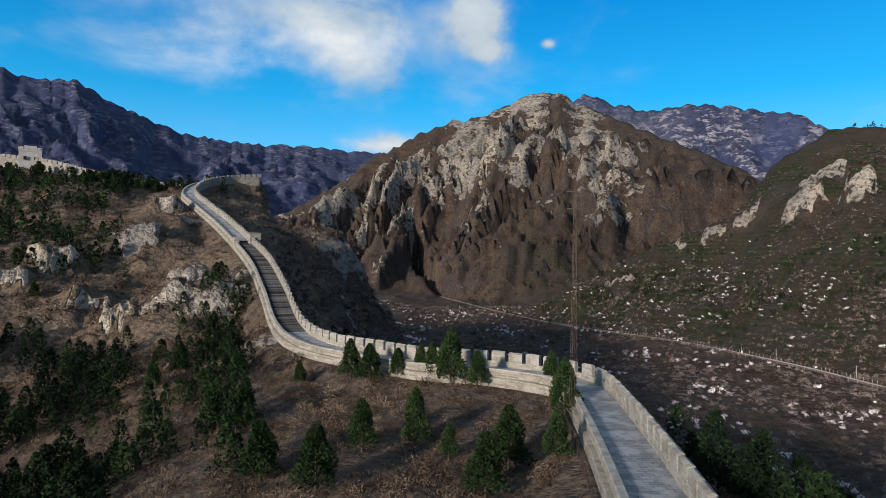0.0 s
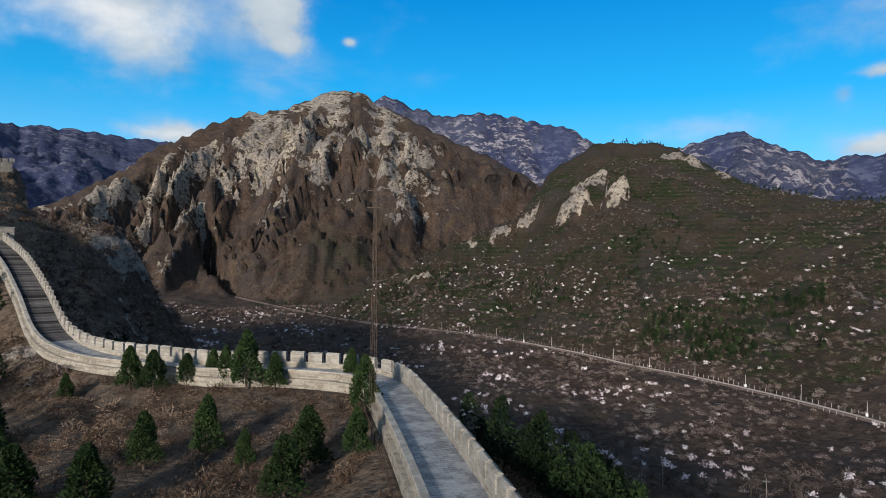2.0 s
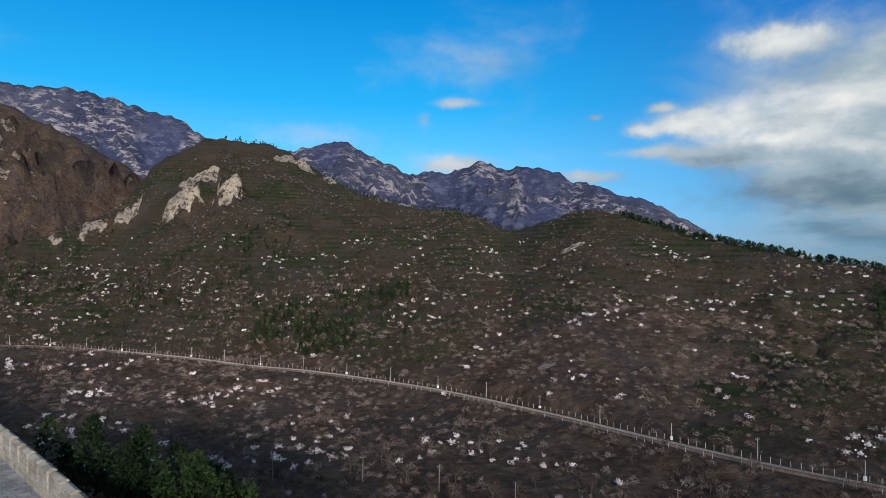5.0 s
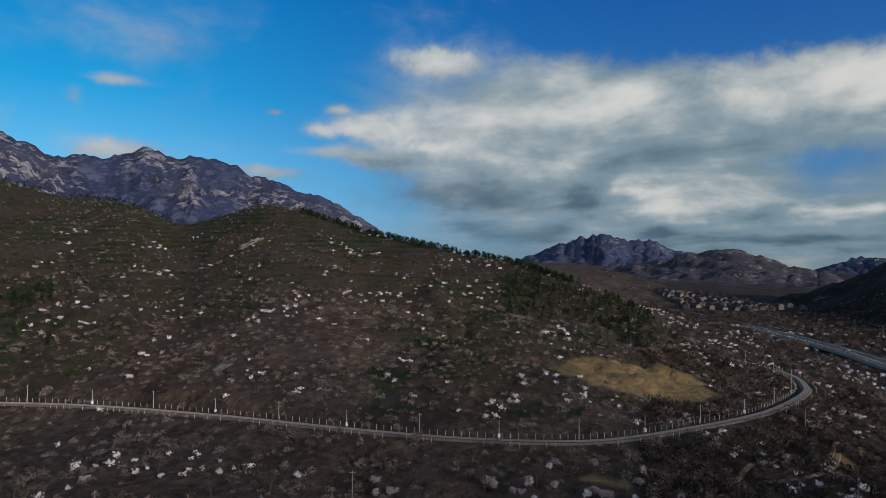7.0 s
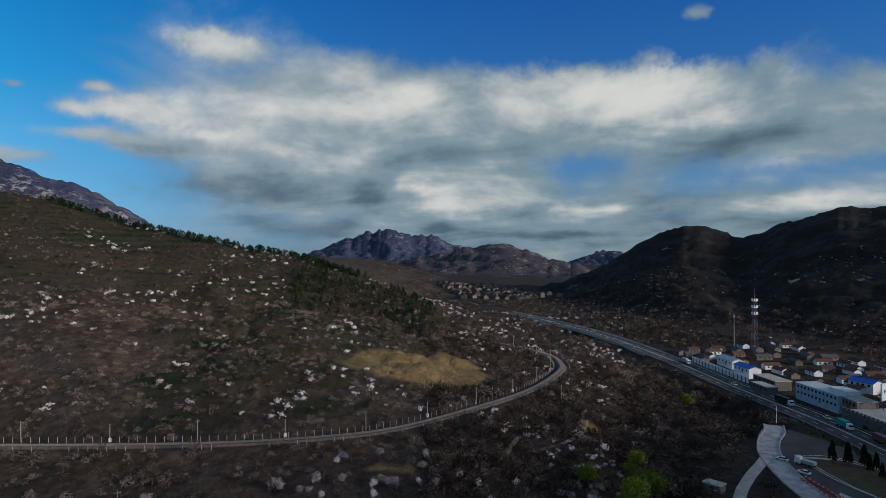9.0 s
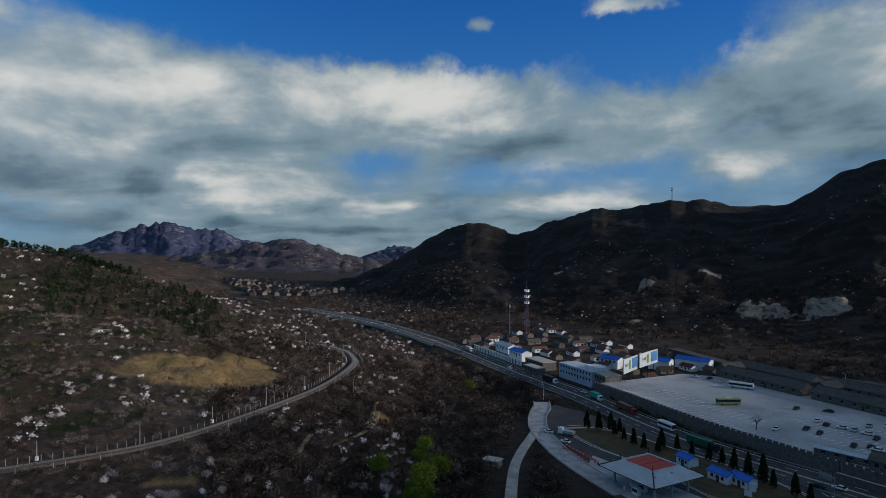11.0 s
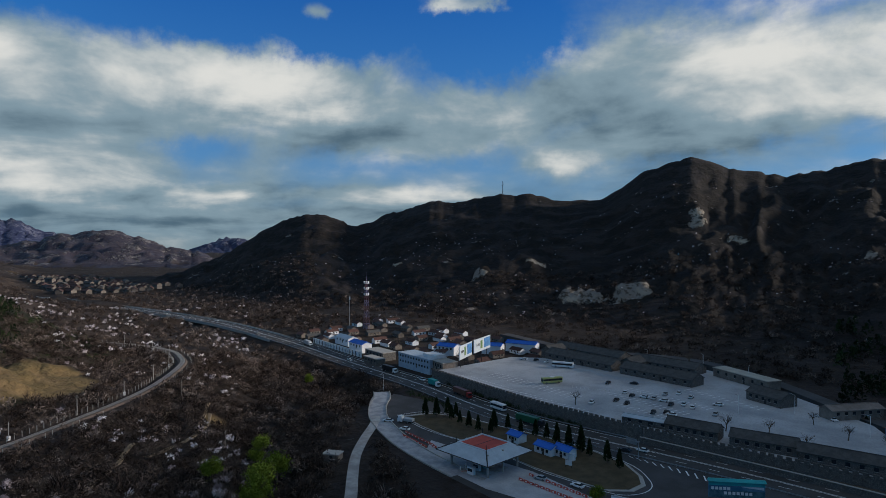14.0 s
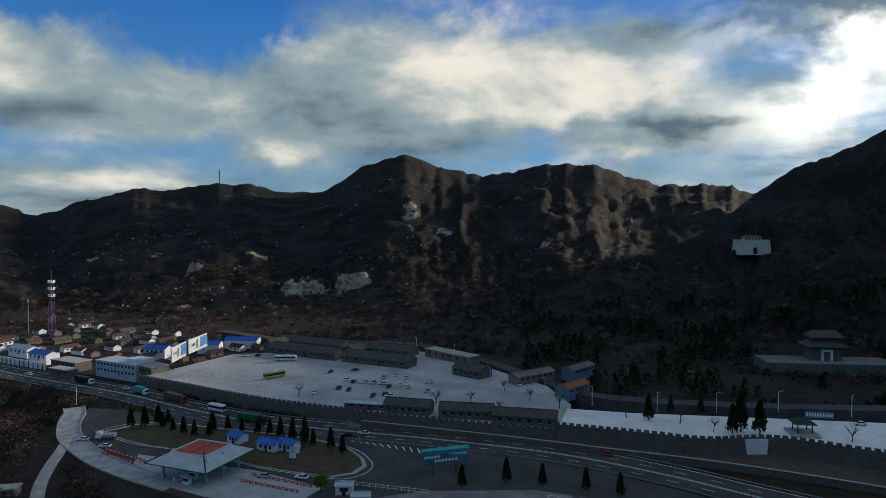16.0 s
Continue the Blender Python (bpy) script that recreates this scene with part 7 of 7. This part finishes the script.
def plant_mesh(name, x, y, z, size, tall, clouds, material, rng, tone=0.0):
    """Many plants joined into one mesh, from a few crowns turned and sized at random."""
    blocks, tints = [], []
    kind = rng.integers(0, len(clouds), len(x))
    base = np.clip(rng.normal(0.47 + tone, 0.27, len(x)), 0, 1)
    for k, cloud in enumerate(clouds):
        sel = np.nonzero(kind == k)[0]
        if sel.size == 0:
            continue
        a = rng.uniform(0, 2 * np.pi, sel.size)
        ca, sa = np.cos(a)[:, None], np.sin(a)[:, None]
        px, py = cloud[None, :, 0], cloud[None, :, 1]
        v = np.stack([(px * ca - py * sa) * size[sel, None] + x[sel, None], (px * sa + py * ca) * size[sel, None] + y[sel, None],
                      cloud[None, :, 2] * (size * tall)[sel, None] + z[sel, None]], -1)
        blocks.append(v.reshape(-1, 3))
        leaf = np.repeat(rng.normal(0, 0.12, (sel.size, cloud.shape[0] // 3)), 3, axis=1)
        tints.append((base[sel, None] + leaf).ravel())
    v = np.concatenate(blocks)
    me = bpy.data.meshes.new(name)
    fill_mesh(me, v, np.arange(len(v)).reshape(-1, 3))
    me.attributes.new("tint", "FLOAT", "POINT").data.foreach_set("value", np.clip(np.concatenate(tints), 0, 1).astype(np.float32))
    me.materials.append(material)
    return me


def stuff(name, label, category, x, y, size, clouds, material, rng, tall=1.0, sink=0.1, tone=0.0):
    z, _ = ground_height(x, y)
    me = plant_mesh(name, x, y, z - sink, size, tall, clouds, material, rng, tone)
    return tagged(new(name, me), label, category, kind="stuff")


SCRUB = tinted("dry_scrub_twigs", [(0.022, 0.014, 0.010), (0.078, 0.053, 0.038), (0.150, 0.106, 0.076), (0.28, 0.215, 0.16)])
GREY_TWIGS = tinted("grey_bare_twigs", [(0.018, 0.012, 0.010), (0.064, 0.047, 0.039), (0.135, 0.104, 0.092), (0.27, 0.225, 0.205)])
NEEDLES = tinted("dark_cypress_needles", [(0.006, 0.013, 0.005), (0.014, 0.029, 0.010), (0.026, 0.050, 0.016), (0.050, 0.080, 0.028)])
TERRACE_LEAF = tinted("terrace_shrub_leaves", [(0.014, 0.026, 0.009), (0.025, 0.042, 0.014), (0.042, 0.060, 0.020), (0.07, 0.08, 0.034)])
PETALS = tinted("pale_pink_blossom", [(0.30, 0.24, 0.26), (0.60, 0.53, 0.56), (0.80, 0.74, 0.77), (0.90, 0.87, 0.88)])
SPRING_LEAF = tinted("fresh_willow_leaves", [(0.10, 0.15, 0.015), (0.16, 0.21, 0.025), (0.22, 0.27, 0.035), (0.30, 0.34, 0.06)])
BARK = surface("grey_brown_bark", (0.075, 0.058, 0.045), (0.12, 0.098, 0.08), 3.0, 0.95, relief=0.03)


def scatter_all():
    rng = np.random.default_rng(11)
    scrub = [leaf_cloud(rng, 40, 0.17) for _ in range(6)]
    fine = [leaf_cloud(rng, 84, 0.115) for _ in range(5)] + [leaf_cloud(rng, 70, 0.18, "brush") for _ in range(2)]
    thin = [leaf_cloud(rng, 34, 0.25) for _ in range(6)]
    fuzz = [leaf_cloud(rng, 66, 0.165) for _ in range(6)] + [leaf_cloud(rng, 60, 0.22, "brush") for _ in range(2)]
    spots = [leaf_cloud(rng, 16, 0.36) for _ in range(6)]
    few = [leaf_cloud(rng, 10, 0.40) for _ in range(6)]
    flower = [leaf_cloud(rng, 50, 0.17, "crown") for _ in range(6)]
    dense = [leaf_cloud(rng, 420, 0.026, "cone") for _ in range(4)]
    cone = [leaf_cloud(rng, 70, 0.075, "cone") for _ in range(5)]
    rough_cone = [leaf_cloud(rng, 44, 0.10, "cone") for _ in range(5)]
    # near slope under the lookout
    x, y = on_bearings(rng, 9500, -46, 30, 22, 135)
    dens = fbm(x / 16, y / 16, 3)
    keep = away_from(x, y, WALL_LINE, 4.2) & (dens + rng.normal(0, 0.3, len(x)) > -0.4)
    x, y = x[keep], y[keep]
    stuff("dry_scrub", "dry brown leafless scrub covering the near slope", "scrub", x, y, rng.uniform(0.5, 1.0, len(x)) * rng.choice([1.0, 1.3, 1.7], len(x), p=[0.5, 0.35, 0.15]), fine, SCRUB, rng, 0.9)
    # rocky hill with the stairs
    x, y = on_bearings(rng, 5200, -45, 0, 115, 420)
    keep = away_from(x, y, WALL_LINE, 4.5) & away_from(x, y, WALL_FAR, 4.5)
    z, m = ground_height(x, y)
    keep &= m["rock"] < 0.5
    x, y = x[keep], y[keep]
    stuff("hill_scrub", "brown leafless scrub between pale rocks on the hill", "scrub", x, y, rng.uniform(0.6, 1.7, len(x)), thin, SCRUB, rng)
    x, y = on_bearings(rng, 2600, -15, 3, 104, 290)
    keep = away_from(x, y, WALL_LINE, 4.5)
    x, y = x[keep], y[keep]
    stuff("gorge_scrub", "dark leafless scrub on the steep side of the gorge", "scrub", x, y, rng.uniform(0.6, 1.9, len(x)), thin, GREY_TWIGS, rng, 1.0, tone=0.18)
    # valley bottom and the slope below the terraces
    x, y = on_bearings(rng, 14500, -9, 122, 92, 430)
    dens = fbm(x / 40, y / 40, 3)
    z, m = ground_height(x, y)
    keep = away_from(x, y, RAIL, 5.5) & away_from(x, y, WALL_LINE, 5) & (dens + rng.normal(0, 0.35, len(x)) > -0.2) & (m["field"] < 0.2) & (z < 58)
    x, y = x[keep], y[keep]
    stuff("bare_thicket", "grey leafless thicket filling the valley bottom", "thicket", x, y, rng.uniform(0.9, 1.7, len(x)) * rng.choice([1.0, 1.3, 1.8], len(x), p=[0.55, 0.33, 0.12]), fuzz, GREY_TWIGS, rng, 1.0, tone=0.16)
    # the far end of the valley below the crags
    x, y = on_bearings(rng, 9000, -7, 52, 400, 800)
    z, m = ground_height(x, y)
    keep = away_from(x, y, RAIL, 5.5) & (z < 70) & (m["rock"] < 0.3) & (fbm(x / 50, y / 50, 3) + rng.normal(0, 0.3, len(x)) > -0.1)
    x, y = x[keep], y[keep]
    stuff("far_thicket", "grey leafless thicket at the far end of the valley", "thicket", x, y, rng.uniform(1.2, 3.0, len(x)), spots, GREY_TWIGS, rng, 0.95, tone=0.08)
    # planted rows along the terraces
    x, y = on_bearings(rng, 60000, 8, 108, 300, 860)
    z, m = ground_height(x, y)
    level = z / 4.6 - np.floor(z / 4.6)
    dens = fbm(x / 90 + 3, y / 90, 3)
    keep = (m["green"] > 0.5) & (level < 0.34) & (dens + rng.normal(0, 0.2, len(x)) > -0.3) & (m["field"] < 0.2)
    gx, gy = x[keep], y[keep]
    stuff("terrace_shrubs", "dark green shrubs planted in rows along hillside terraces", "shrubs", gx, gy, rng.uniform(0.9, 1.7, len(gx)), few, TERRACE_LEAF, rng, 1.1)
    keep = (m["green"] > 0.5) & (m["field"] < 0.1) & (dens + rng.normal(0, 0.3, len(x)) < 0.05)
    bx, by = x[keep][:10000], y[keep][:10000]
    stuff("slope_scrub", "grey-brown leafless scrub on the terraced slope", "scrub", bx, by, rng.uniform(0.8, 2.0, len(bx)), spots, GREY_TWIGS, rng, tone=0.05)
    # conifers: woods under the hill, beyond the rampart, and along the crests
    tree_x, tree_y = [], []

    def wood(n, b0, b1, d0, d1, level, scale=40.0):
        wx, wy = on_bearings(rng, n, b0, b1, d0, d1)
        ok = fbm(wx / scale + 2, wy / scale + 7, 3) + rng.normal(0, 0.15, n) > level
        ok &= away_from(wx, wy, WALL_LINE, 5) & away_from(wx, wy, RAIL, 6)
        tree_x.append(wx[ok])
        tree_y.append(wy[ok])

    wood(800, -44, -17, 62, 150, 0.06, 26)
    x, y = tree_x.pop(), tree_y.pop()
    slim = [leaf_cloud(rng, 280, 0.042, "cone") for _ in range(4)]
    stuff("slope_conifers", "young dark conifers scattered over the near slope", "woods", x, y, rng.uniform(2.6, 5.6, len(x)), slim, NEEDLES, rng, 1.0, 0.3, -0.32)
    wood(1000, -44, -27, 185, 345, -0.2, 40)
    wood(520, -30, -19.5, 288, 335, -0.3, 40)
    wood(700, 1, 22, 735, 1000, 0.12, 80)
    wood(260, 12, 19, 640, 720, 0.0, 40)
    wood(420, 24, 36, 520, 640, 0.08, 40)
    wood(140, -14, 8, 110, 150, 0.1, 30)
    wood(700, 36, 50, 395, 490, -0.15, 50)
    wood(700, 88, 101, 385, 520, -0.15, 60)
    wood(900, 4, 40, 560, 800, 0.3, 90)
    x, y = on_bearings(rng, 620, 17, 50, 44, 108)
    keep = away_from(x, y, WALL_LINE, 6) & (fbm(x / 30, y / 30, 3) > -0.45) & (x > 18)
    x, y = x[keep], y[keep]
    stuff("rampart_conifers", "dense dark conifers on the slope outside the rampart", "woods", x, y, rng.uniform(4.6, 7.4, len(x)), dense, NEEDLES, rng, 1.0, 0.3, -0.3)
    x, y = np.concatenate(tree_x), np.concatenate(tree_y)
    stuff("conifer_wood", "dark green conifers standing in dense woods on the slopes", "woods", x, y, rng.uniform(3.2, 6.2, len(x)), cone, NEEDLES, rng, 1.0, 0.3, -0.2)
    crest = np.array(TERRACED)
    bb = np.concatenate([rng.uniform(69, 94, 620), rng.uniform(33.5, 38, 70), rng.uniform(44, 60, 80)])
    dd = np.interp(bb, crest[:, 0], crest[:, 2]) + rng.uniform(-10, 6, bb.size)
    x, y = dd * np.sin(np.radians(bb)), dd * np.cos(np.radians(bb))
    stuff("crest_conifers", "dark conifers in a ragged line along the hill crest", "trees", x, y, rng.uniform(3.0, 5.6, len(x)), rough_cone, NEEDLES, rng, 0.95, 0.3, -0.25)
    # woods along the stream and over the southern slopes
    x, y = on_bearings(rng, 6400, 100, 139, 115, 420)
    keep = away_from(x, y, HIGHWAY, 12) & away_from(x, y, RAIL, 6) & (y > -0.12 * x - 188) & ~((x < 245) & (y < -0.55 * x - 52)) & away_from(x, y, [(247, -203, 0), (222, -179, 0), (192, -150, 0), (166, -125, 0), (132, -96, 0)], 7)
    _, m = ground_height(x, y)
    keep &= m["field"] < 0.15
    x, y = x[keep], y[keep]
    # twig tint lowered: the valley's shadow is partly painted into the colour
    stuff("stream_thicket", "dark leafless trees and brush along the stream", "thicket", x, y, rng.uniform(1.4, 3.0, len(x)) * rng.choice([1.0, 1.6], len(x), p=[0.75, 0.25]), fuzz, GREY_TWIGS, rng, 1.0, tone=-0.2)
    x, y = on_bearings(rng, 9500, 112, 210, 375, 760)
    z, m = ground_height(x, y)
    keep = away_from(x, y, HIGHWAY, 14) & ~((x > 225) & (x < 450) & (y > -375)) & (y < -285) & ~((x > 30) & (x < 250) & (y > -372)) & (m["rock"] < 0.45) & (fbm(x / 60, y / 60, 3) + rng.normal(0, 0.3, len(x)) > -0.25)
    x, y = x[keep], y[keep]
    # darker tone here paints the slopes' shade into the twigs
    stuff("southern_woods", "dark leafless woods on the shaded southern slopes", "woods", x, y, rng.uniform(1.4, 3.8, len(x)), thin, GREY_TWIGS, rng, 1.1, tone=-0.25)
    x, y = on_bearings(rng, 5200, 99, 124, 420, 1050)
    _, m = ground_height(x, y)
    keep = away_from(x, y, HIGHWAY, 14) & (m["field"] < 0.1) & ~((x > 225) & (x < 450) & (y > -375) & (y < -240)) & ~((x > 940) & (y < -215))
    x, y = x[keep], y[keep]
    stuff("valley_brush", "dark leafless brush over the mouth of the valley", "brush", x, y, rng.uniform(1.2, 3.2, len(x)), spots, GREY_TWIGS, rng, 1.0, tone=-0.12)
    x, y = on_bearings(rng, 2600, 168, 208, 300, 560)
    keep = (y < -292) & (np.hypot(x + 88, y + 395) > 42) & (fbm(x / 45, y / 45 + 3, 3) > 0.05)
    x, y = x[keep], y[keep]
    # the black-green tint also carries shade painted in for this slope
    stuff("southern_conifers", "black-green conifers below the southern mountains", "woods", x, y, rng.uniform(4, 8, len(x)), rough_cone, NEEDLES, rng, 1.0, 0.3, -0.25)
    # dark evergreen bushes along the foot of the terrace wall and beside the slip road
    hx = np.concatenate([rng.uniform(60, 232, 150), rng.uniform(198, 234, 34)])
    line = polyline(HIGHWAY, 4.0)
    order = np.argsort(line[:, 0])
    hy = np.interp(hx, line[order, 0], line[order, 1])
    hy = np.where(np.arange(hx.size) < 150, hy - rng.uniform(11.6, 12.6, hx.size), hy + rng.uniform(12.5, 17, hx.size))
    stuff("roadside_bushes", "dark evergreen bushes along the road below the terrace wall", "bushes", hx, hy, rng.uniform(0.9, 1.9, hx.size), scrub, NEEDLES, rng, 1.3, -0.4, 0.0)
    # blossom in drifts
    x, y = on_bearings(rng, 18000, -6, 118, 120, 760)
    z, m = ground_height(x, y)
    d = np.hypot(x, y)
    drift = 0.75 * fbm(x / 42 + 8, y / 42, 3) + 0.30 * fbm(x / 220, y / 220 + 5, 2)
    keep = away_from(x, y, RAIL, 6) & (m["field"] < 0.1) & (m["rock"] < 0.4) & (z < 100) & (drift + rng.normal(0, 0.26, len(x)) - 0.0025 * np.abs(z - 28) > np.where(d < 300, 0.33, 0.41))
    x, y, d = x[keep], y[keep], d[keep]
    order = np.argsort(d)
    x, y = x[order], y[order]
    near = 170
    fx, fy = x[near:], y[near:]
    stuff("far_blossom", "pale pink blossoming apricot bushes scattered over the slopes", "blossom", fx, fy, rng.uniform(1.0, 2.3, len(fx)), flower, PETALS, rng, 0.85, tone=0.0)
    sx, sy = on_bearings(rng, 900, 112, 178, 560, 1050)
    keep = fbm(sx / 120, sy / 120, 2) > -0.05
    sx, sy = sx[keep], sy[keep]
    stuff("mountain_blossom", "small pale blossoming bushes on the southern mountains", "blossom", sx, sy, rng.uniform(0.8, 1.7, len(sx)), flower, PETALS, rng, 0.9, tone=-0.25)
    return x[:near], y[:near]


BLOSSOM_X, BLOSSOM_Y = scatter_all()


def tree_limbs(rng, height, spread, r, forks=6):
    """A tapered trunk with limbs, as one joined piece of bark."""
    top = (rng.uniform(-0.1, 0.1) * height, rng.uniform(-0.1, 0.1) * height, height * 0.6)
    pieces = [tube((0, 0, -0.4), top, r, r * 0.55, 7)]
    for i in range(forks):
        a, h = rng.uniform(0, 2 * math.pi), rng.uniform(0.3, 0.6)
        root = tuple(c * h / 0.6 for c in top)
        tip = (root[0] + spread * math.cos(a) * rng.uniform(0.5, 1), root[1] + spread * math.sin(a) * rng.uniform(0.5, 1), height * rng.uniform(0.75, 1.0))
        pieces.append(tube(root, tip, r * 0.45, r * 0.12, 5))
        mid = tuple((p + q) / 2 for p, q in zip(root, tip))
        b = a + rng.uniform(-1.2, 1.2)
        pieces.append(tube(mid, (mid[0] + spread * 0.5 * math.cos(b), mid[1] + spread * 0.5 * math.sin(b), mid[2] + height * 0.22), r * 0.25, r * 0.08, 4))
    return joined(*pieces)


def leafy(name, label, category, height, wide, shape, count, leaf, material, seed, group="", limbs=True, tone=0.0):
    """A tree with a trunk and a crown of many small leaves."""
    rng = np.random.default_rng(seed)
    t = thing(name, label, category, group=group)
    prng = random.Random(seed)
    if limbs:
        part("trunk", *tree_limbs(prng, height, wide * 0.8, 0.035 * height + 0.03), BARK, t)
    else:
        part("trunk", *tube((0, 0, -0.4), (0, 0, height * 0.7), 0.02 * height + 0.04, 0.03, 7), BARK, t)
    cloud = leaf_cloud(rng, count, leaf, shape)
    zero = np.zeros(1)
    if shape == "cone":
        me = plant_mesh("crown", zero, zero, zero, np.array([wide / 0.34]), height / (wide / 0.34), [cloud], material, rng, tone)
    else:
        me = plant_mesh("crown", zero, zero, zero + height - wide * 1.9, np.array([wide]), 1.0, [cloud], material, rng, tone)
    crown = new("crown", me)
    crown.parent = t
    return t


def stand(kinds, spots, rng, lo=0.8, hi=1.2):
    """Copies of the given trees at plan spots, on the ground."""
    xs, ys = np.array([s[0] for s in spots], float), np.array([s[1] for s in spots], float)
    zs, _ = ground_height(xs, ys)
    for i, (x, y, z) in enumerate(zip(xs, ys, zs)):
        k = rng.choice(kinds)
        s = (spots[i][2] if len(spots[i]) > 2 else 1.0) * rng.uniform(lo, hi)
        copy_thing(k, pose(x, y, z, 0, 0, rng.uniform(0, 360)) @ Matrix.Diagonal((s, s, s, 1)))


def drop(kinds):
    for k in kinds:
        for o in (*k.children_recursive, k):
            bpy.data.objects.remove(o)


CYPRESS_NEAR = [(-13.1, 89.2, 1), (-10.1, 87.2, 1), (-6.1, 86.8, 0.8), (-2.9, 86.5, 0.9), (-1.3, 84.8, 1), (1.2, 81.9, 1.3), (4.6, 80.1, 0.9), (13.9, 78.7, 1.0), (13.4, 67.2, 1.1), (-8.0, 62.9, 1), (-2.6, 63.7, 1.05), (6.2, 56.6, 1.1), (0.8, 60.6, 0.7), (10.2, 54.5, 0.8), (-10.7, 53.3, 1), (-20.9, 91.3, 0.7), (-23.8, 74.6, 0.9), (-31.1, 86.1, 0.7), (-16.9, 58.1, 1), (3.7, 50.6, 0.9), (-92.1, 139.6, 0.8), (-47.0, 111.6, 0.9), (-47.8, 102.6, 1)]


def bare_tree(seed, height, label):
    """A leafless tree: trunk, limbs and a haze of fine twigs."""
    rng = random.Random(seed)
    t = thing("bare_tree", label, "tree", group="bare trees")
    part("trunk", *tree_limbs(rng, height, height * 0.42, 0.03 * height + 0.05, 11), BARK, t)
    pieces = []
    for _ in range(110):
        a, r, h = rng.uniform(0, 2 * math.pi), rng.uniform(0.1, 0.4) * height, rng.uniform(0.5, 0.95) * height
        p = (r * math.cos(a), r * math.sin(a), h)
        q = (p[0] * 1.25 + rng.uniform(-0.4, 0.4), p[1] * 1.25 + rng.uniform(-0.4, 0.4), h + rng.uniform(0.2, 0.12 * height + 0.3))
        pieces.append(tube(p, q, 0.035, 0.012, 3))
    tagged(part("twig_crown", *joined(*pieces), BARK, t), kind="stuff")
    return t


def plant_trees():
    rng = random.Random(21)
    kinds = [leafy("blossom_tree", "bushy apricot tree covered in pale pink blossom", "tree", 3.6, 1.9, "crown", 520, 0.085, PETALS, 40 + i, "blossom trees in the valley", True, -0.15) for i in range(4)]
    stand(kinds, list(zip(BLOSSOM_X, BLOSSOM_Y)), rng, 0.55, 1.05)
    drop(kinds)
    kinds = [leafy("cypress", "dense dark green cypress growing beside the rampart", "tree", 5.2, w, "cone", 3600, 0.027, NEEDLES, 60 + i, "cypresses by the rampart", False, tn) for i, (w, tn) in enumerate(((1.7, 0.05), (2.0, -0.05), (1.5, 0.15)))]
    stand(kinds, CYPRESS_NEAR, rng, 0.9, 1.1)
    drop(kinds)
    kinds = [leafy("island_cypress", "slim dark cypress on the traffic island", "tree", 6.6, 1.35, "cone", 1000, 0.062, NEEDLES, 70 + i, "cypresses on the traffic island", False, -0.2) for i in range(2)]
    spots = [(166, -189), (161, -191), (163, -196), (185, -193), (178, -191), (172, -190), (166, -199), (159, -199.5), (152, -199), (140, -200), (118, -195), (110, -193.5), (104, -191), (186, -197), (193, -192), (145, -199.5), (134, -198), (128, -197), (197, -189), (190, -196), (122, -196), (124, -199)]
    for x, y in spots:
        k = rng.choice(kinds)
        s = rng.uniform(0.8, 1.25)
        copy_thing(k, pose(x, y, 0.25, 0, 0, rng.uniform(0, 360)) @ Matrix.Diagonal((s, s, s, 1)))
    for x, y, s in ((3, -243, 1.4), (-28, -240, 1.9), (-34, -239, 1.7), (-5, -256, 1.0), (-16, -257, 1.0), (-25, -236, 1.5), (56, -178, 1.0), (33, -187, 1.0), (44, -186, 1.1), (20, -188, 1.0), (10, -187, 1.0)):
        copy_thing(rng.choice(kinds), pose(x, y, 7 if y < -220 else 0.03, 0, 0, 50 * s) @ Matrix.Diagonal((s, s, s, 1)))
    drop(kinds)
    kinds = [leafy("willow", "round bright yellow-green willow in new leaf by the stream", "tree", 8.5, 4.0, "crown", 3200, 0.06, SPRING_LEAF, 80 + i, "willows by the stream") for i in range(2)]
    stand(kinds, [(219, -122, 1.0), (183, -107, 1.5), (192, -89, 1.0), (206, -112, 0.9), (174, -97, 1.5), (166, -90, 1.3), (95, -161, 0.7), (300, -196, 0.8)], rng, 0.9, 1.1)
    drop(kinds)
    kinds = [bare_tree(90 + i, 7.0, "leafless grey tree with fine spreading twigs") for i in range(3)]
    for x, y, z in ((28, -250, 7), (11, -244, 7), (-8, -243, 7), (-19, -237, 7), (88, -243, 5), (60, -241, 5), (75, -250, 5), (38, -255, 5), (52, -262, 5), (30, -262, 7), (20, -266, 7), (44, -285, 5), (66, -275, 5), (150, -236, 5), (-62, -240, 7), (-90, -246, 7), (120, -345, 5), (150, -356, 5), (190, -340, 5), (210, -328, 5), (300, -275, 1), (265, -285, 2), (330, -290, 2)):
        s = rng.uniform(0.7, 1.15)
        copy_thing(rng.choice(kinds), pose(x, y, z, 0, 0, rng.uniform(0, 360)) @ Matrix.Diagonal((s, s, s, 1)))
    spots = [plan(rng.uniform(20, 115), rng.uniform(140, 235)) for _ in range(60)]
    stand(kinds, [p + (0.75,) for p in spots], rng, 0.7, 1.3)
    drop(kinds)


plant_trees()
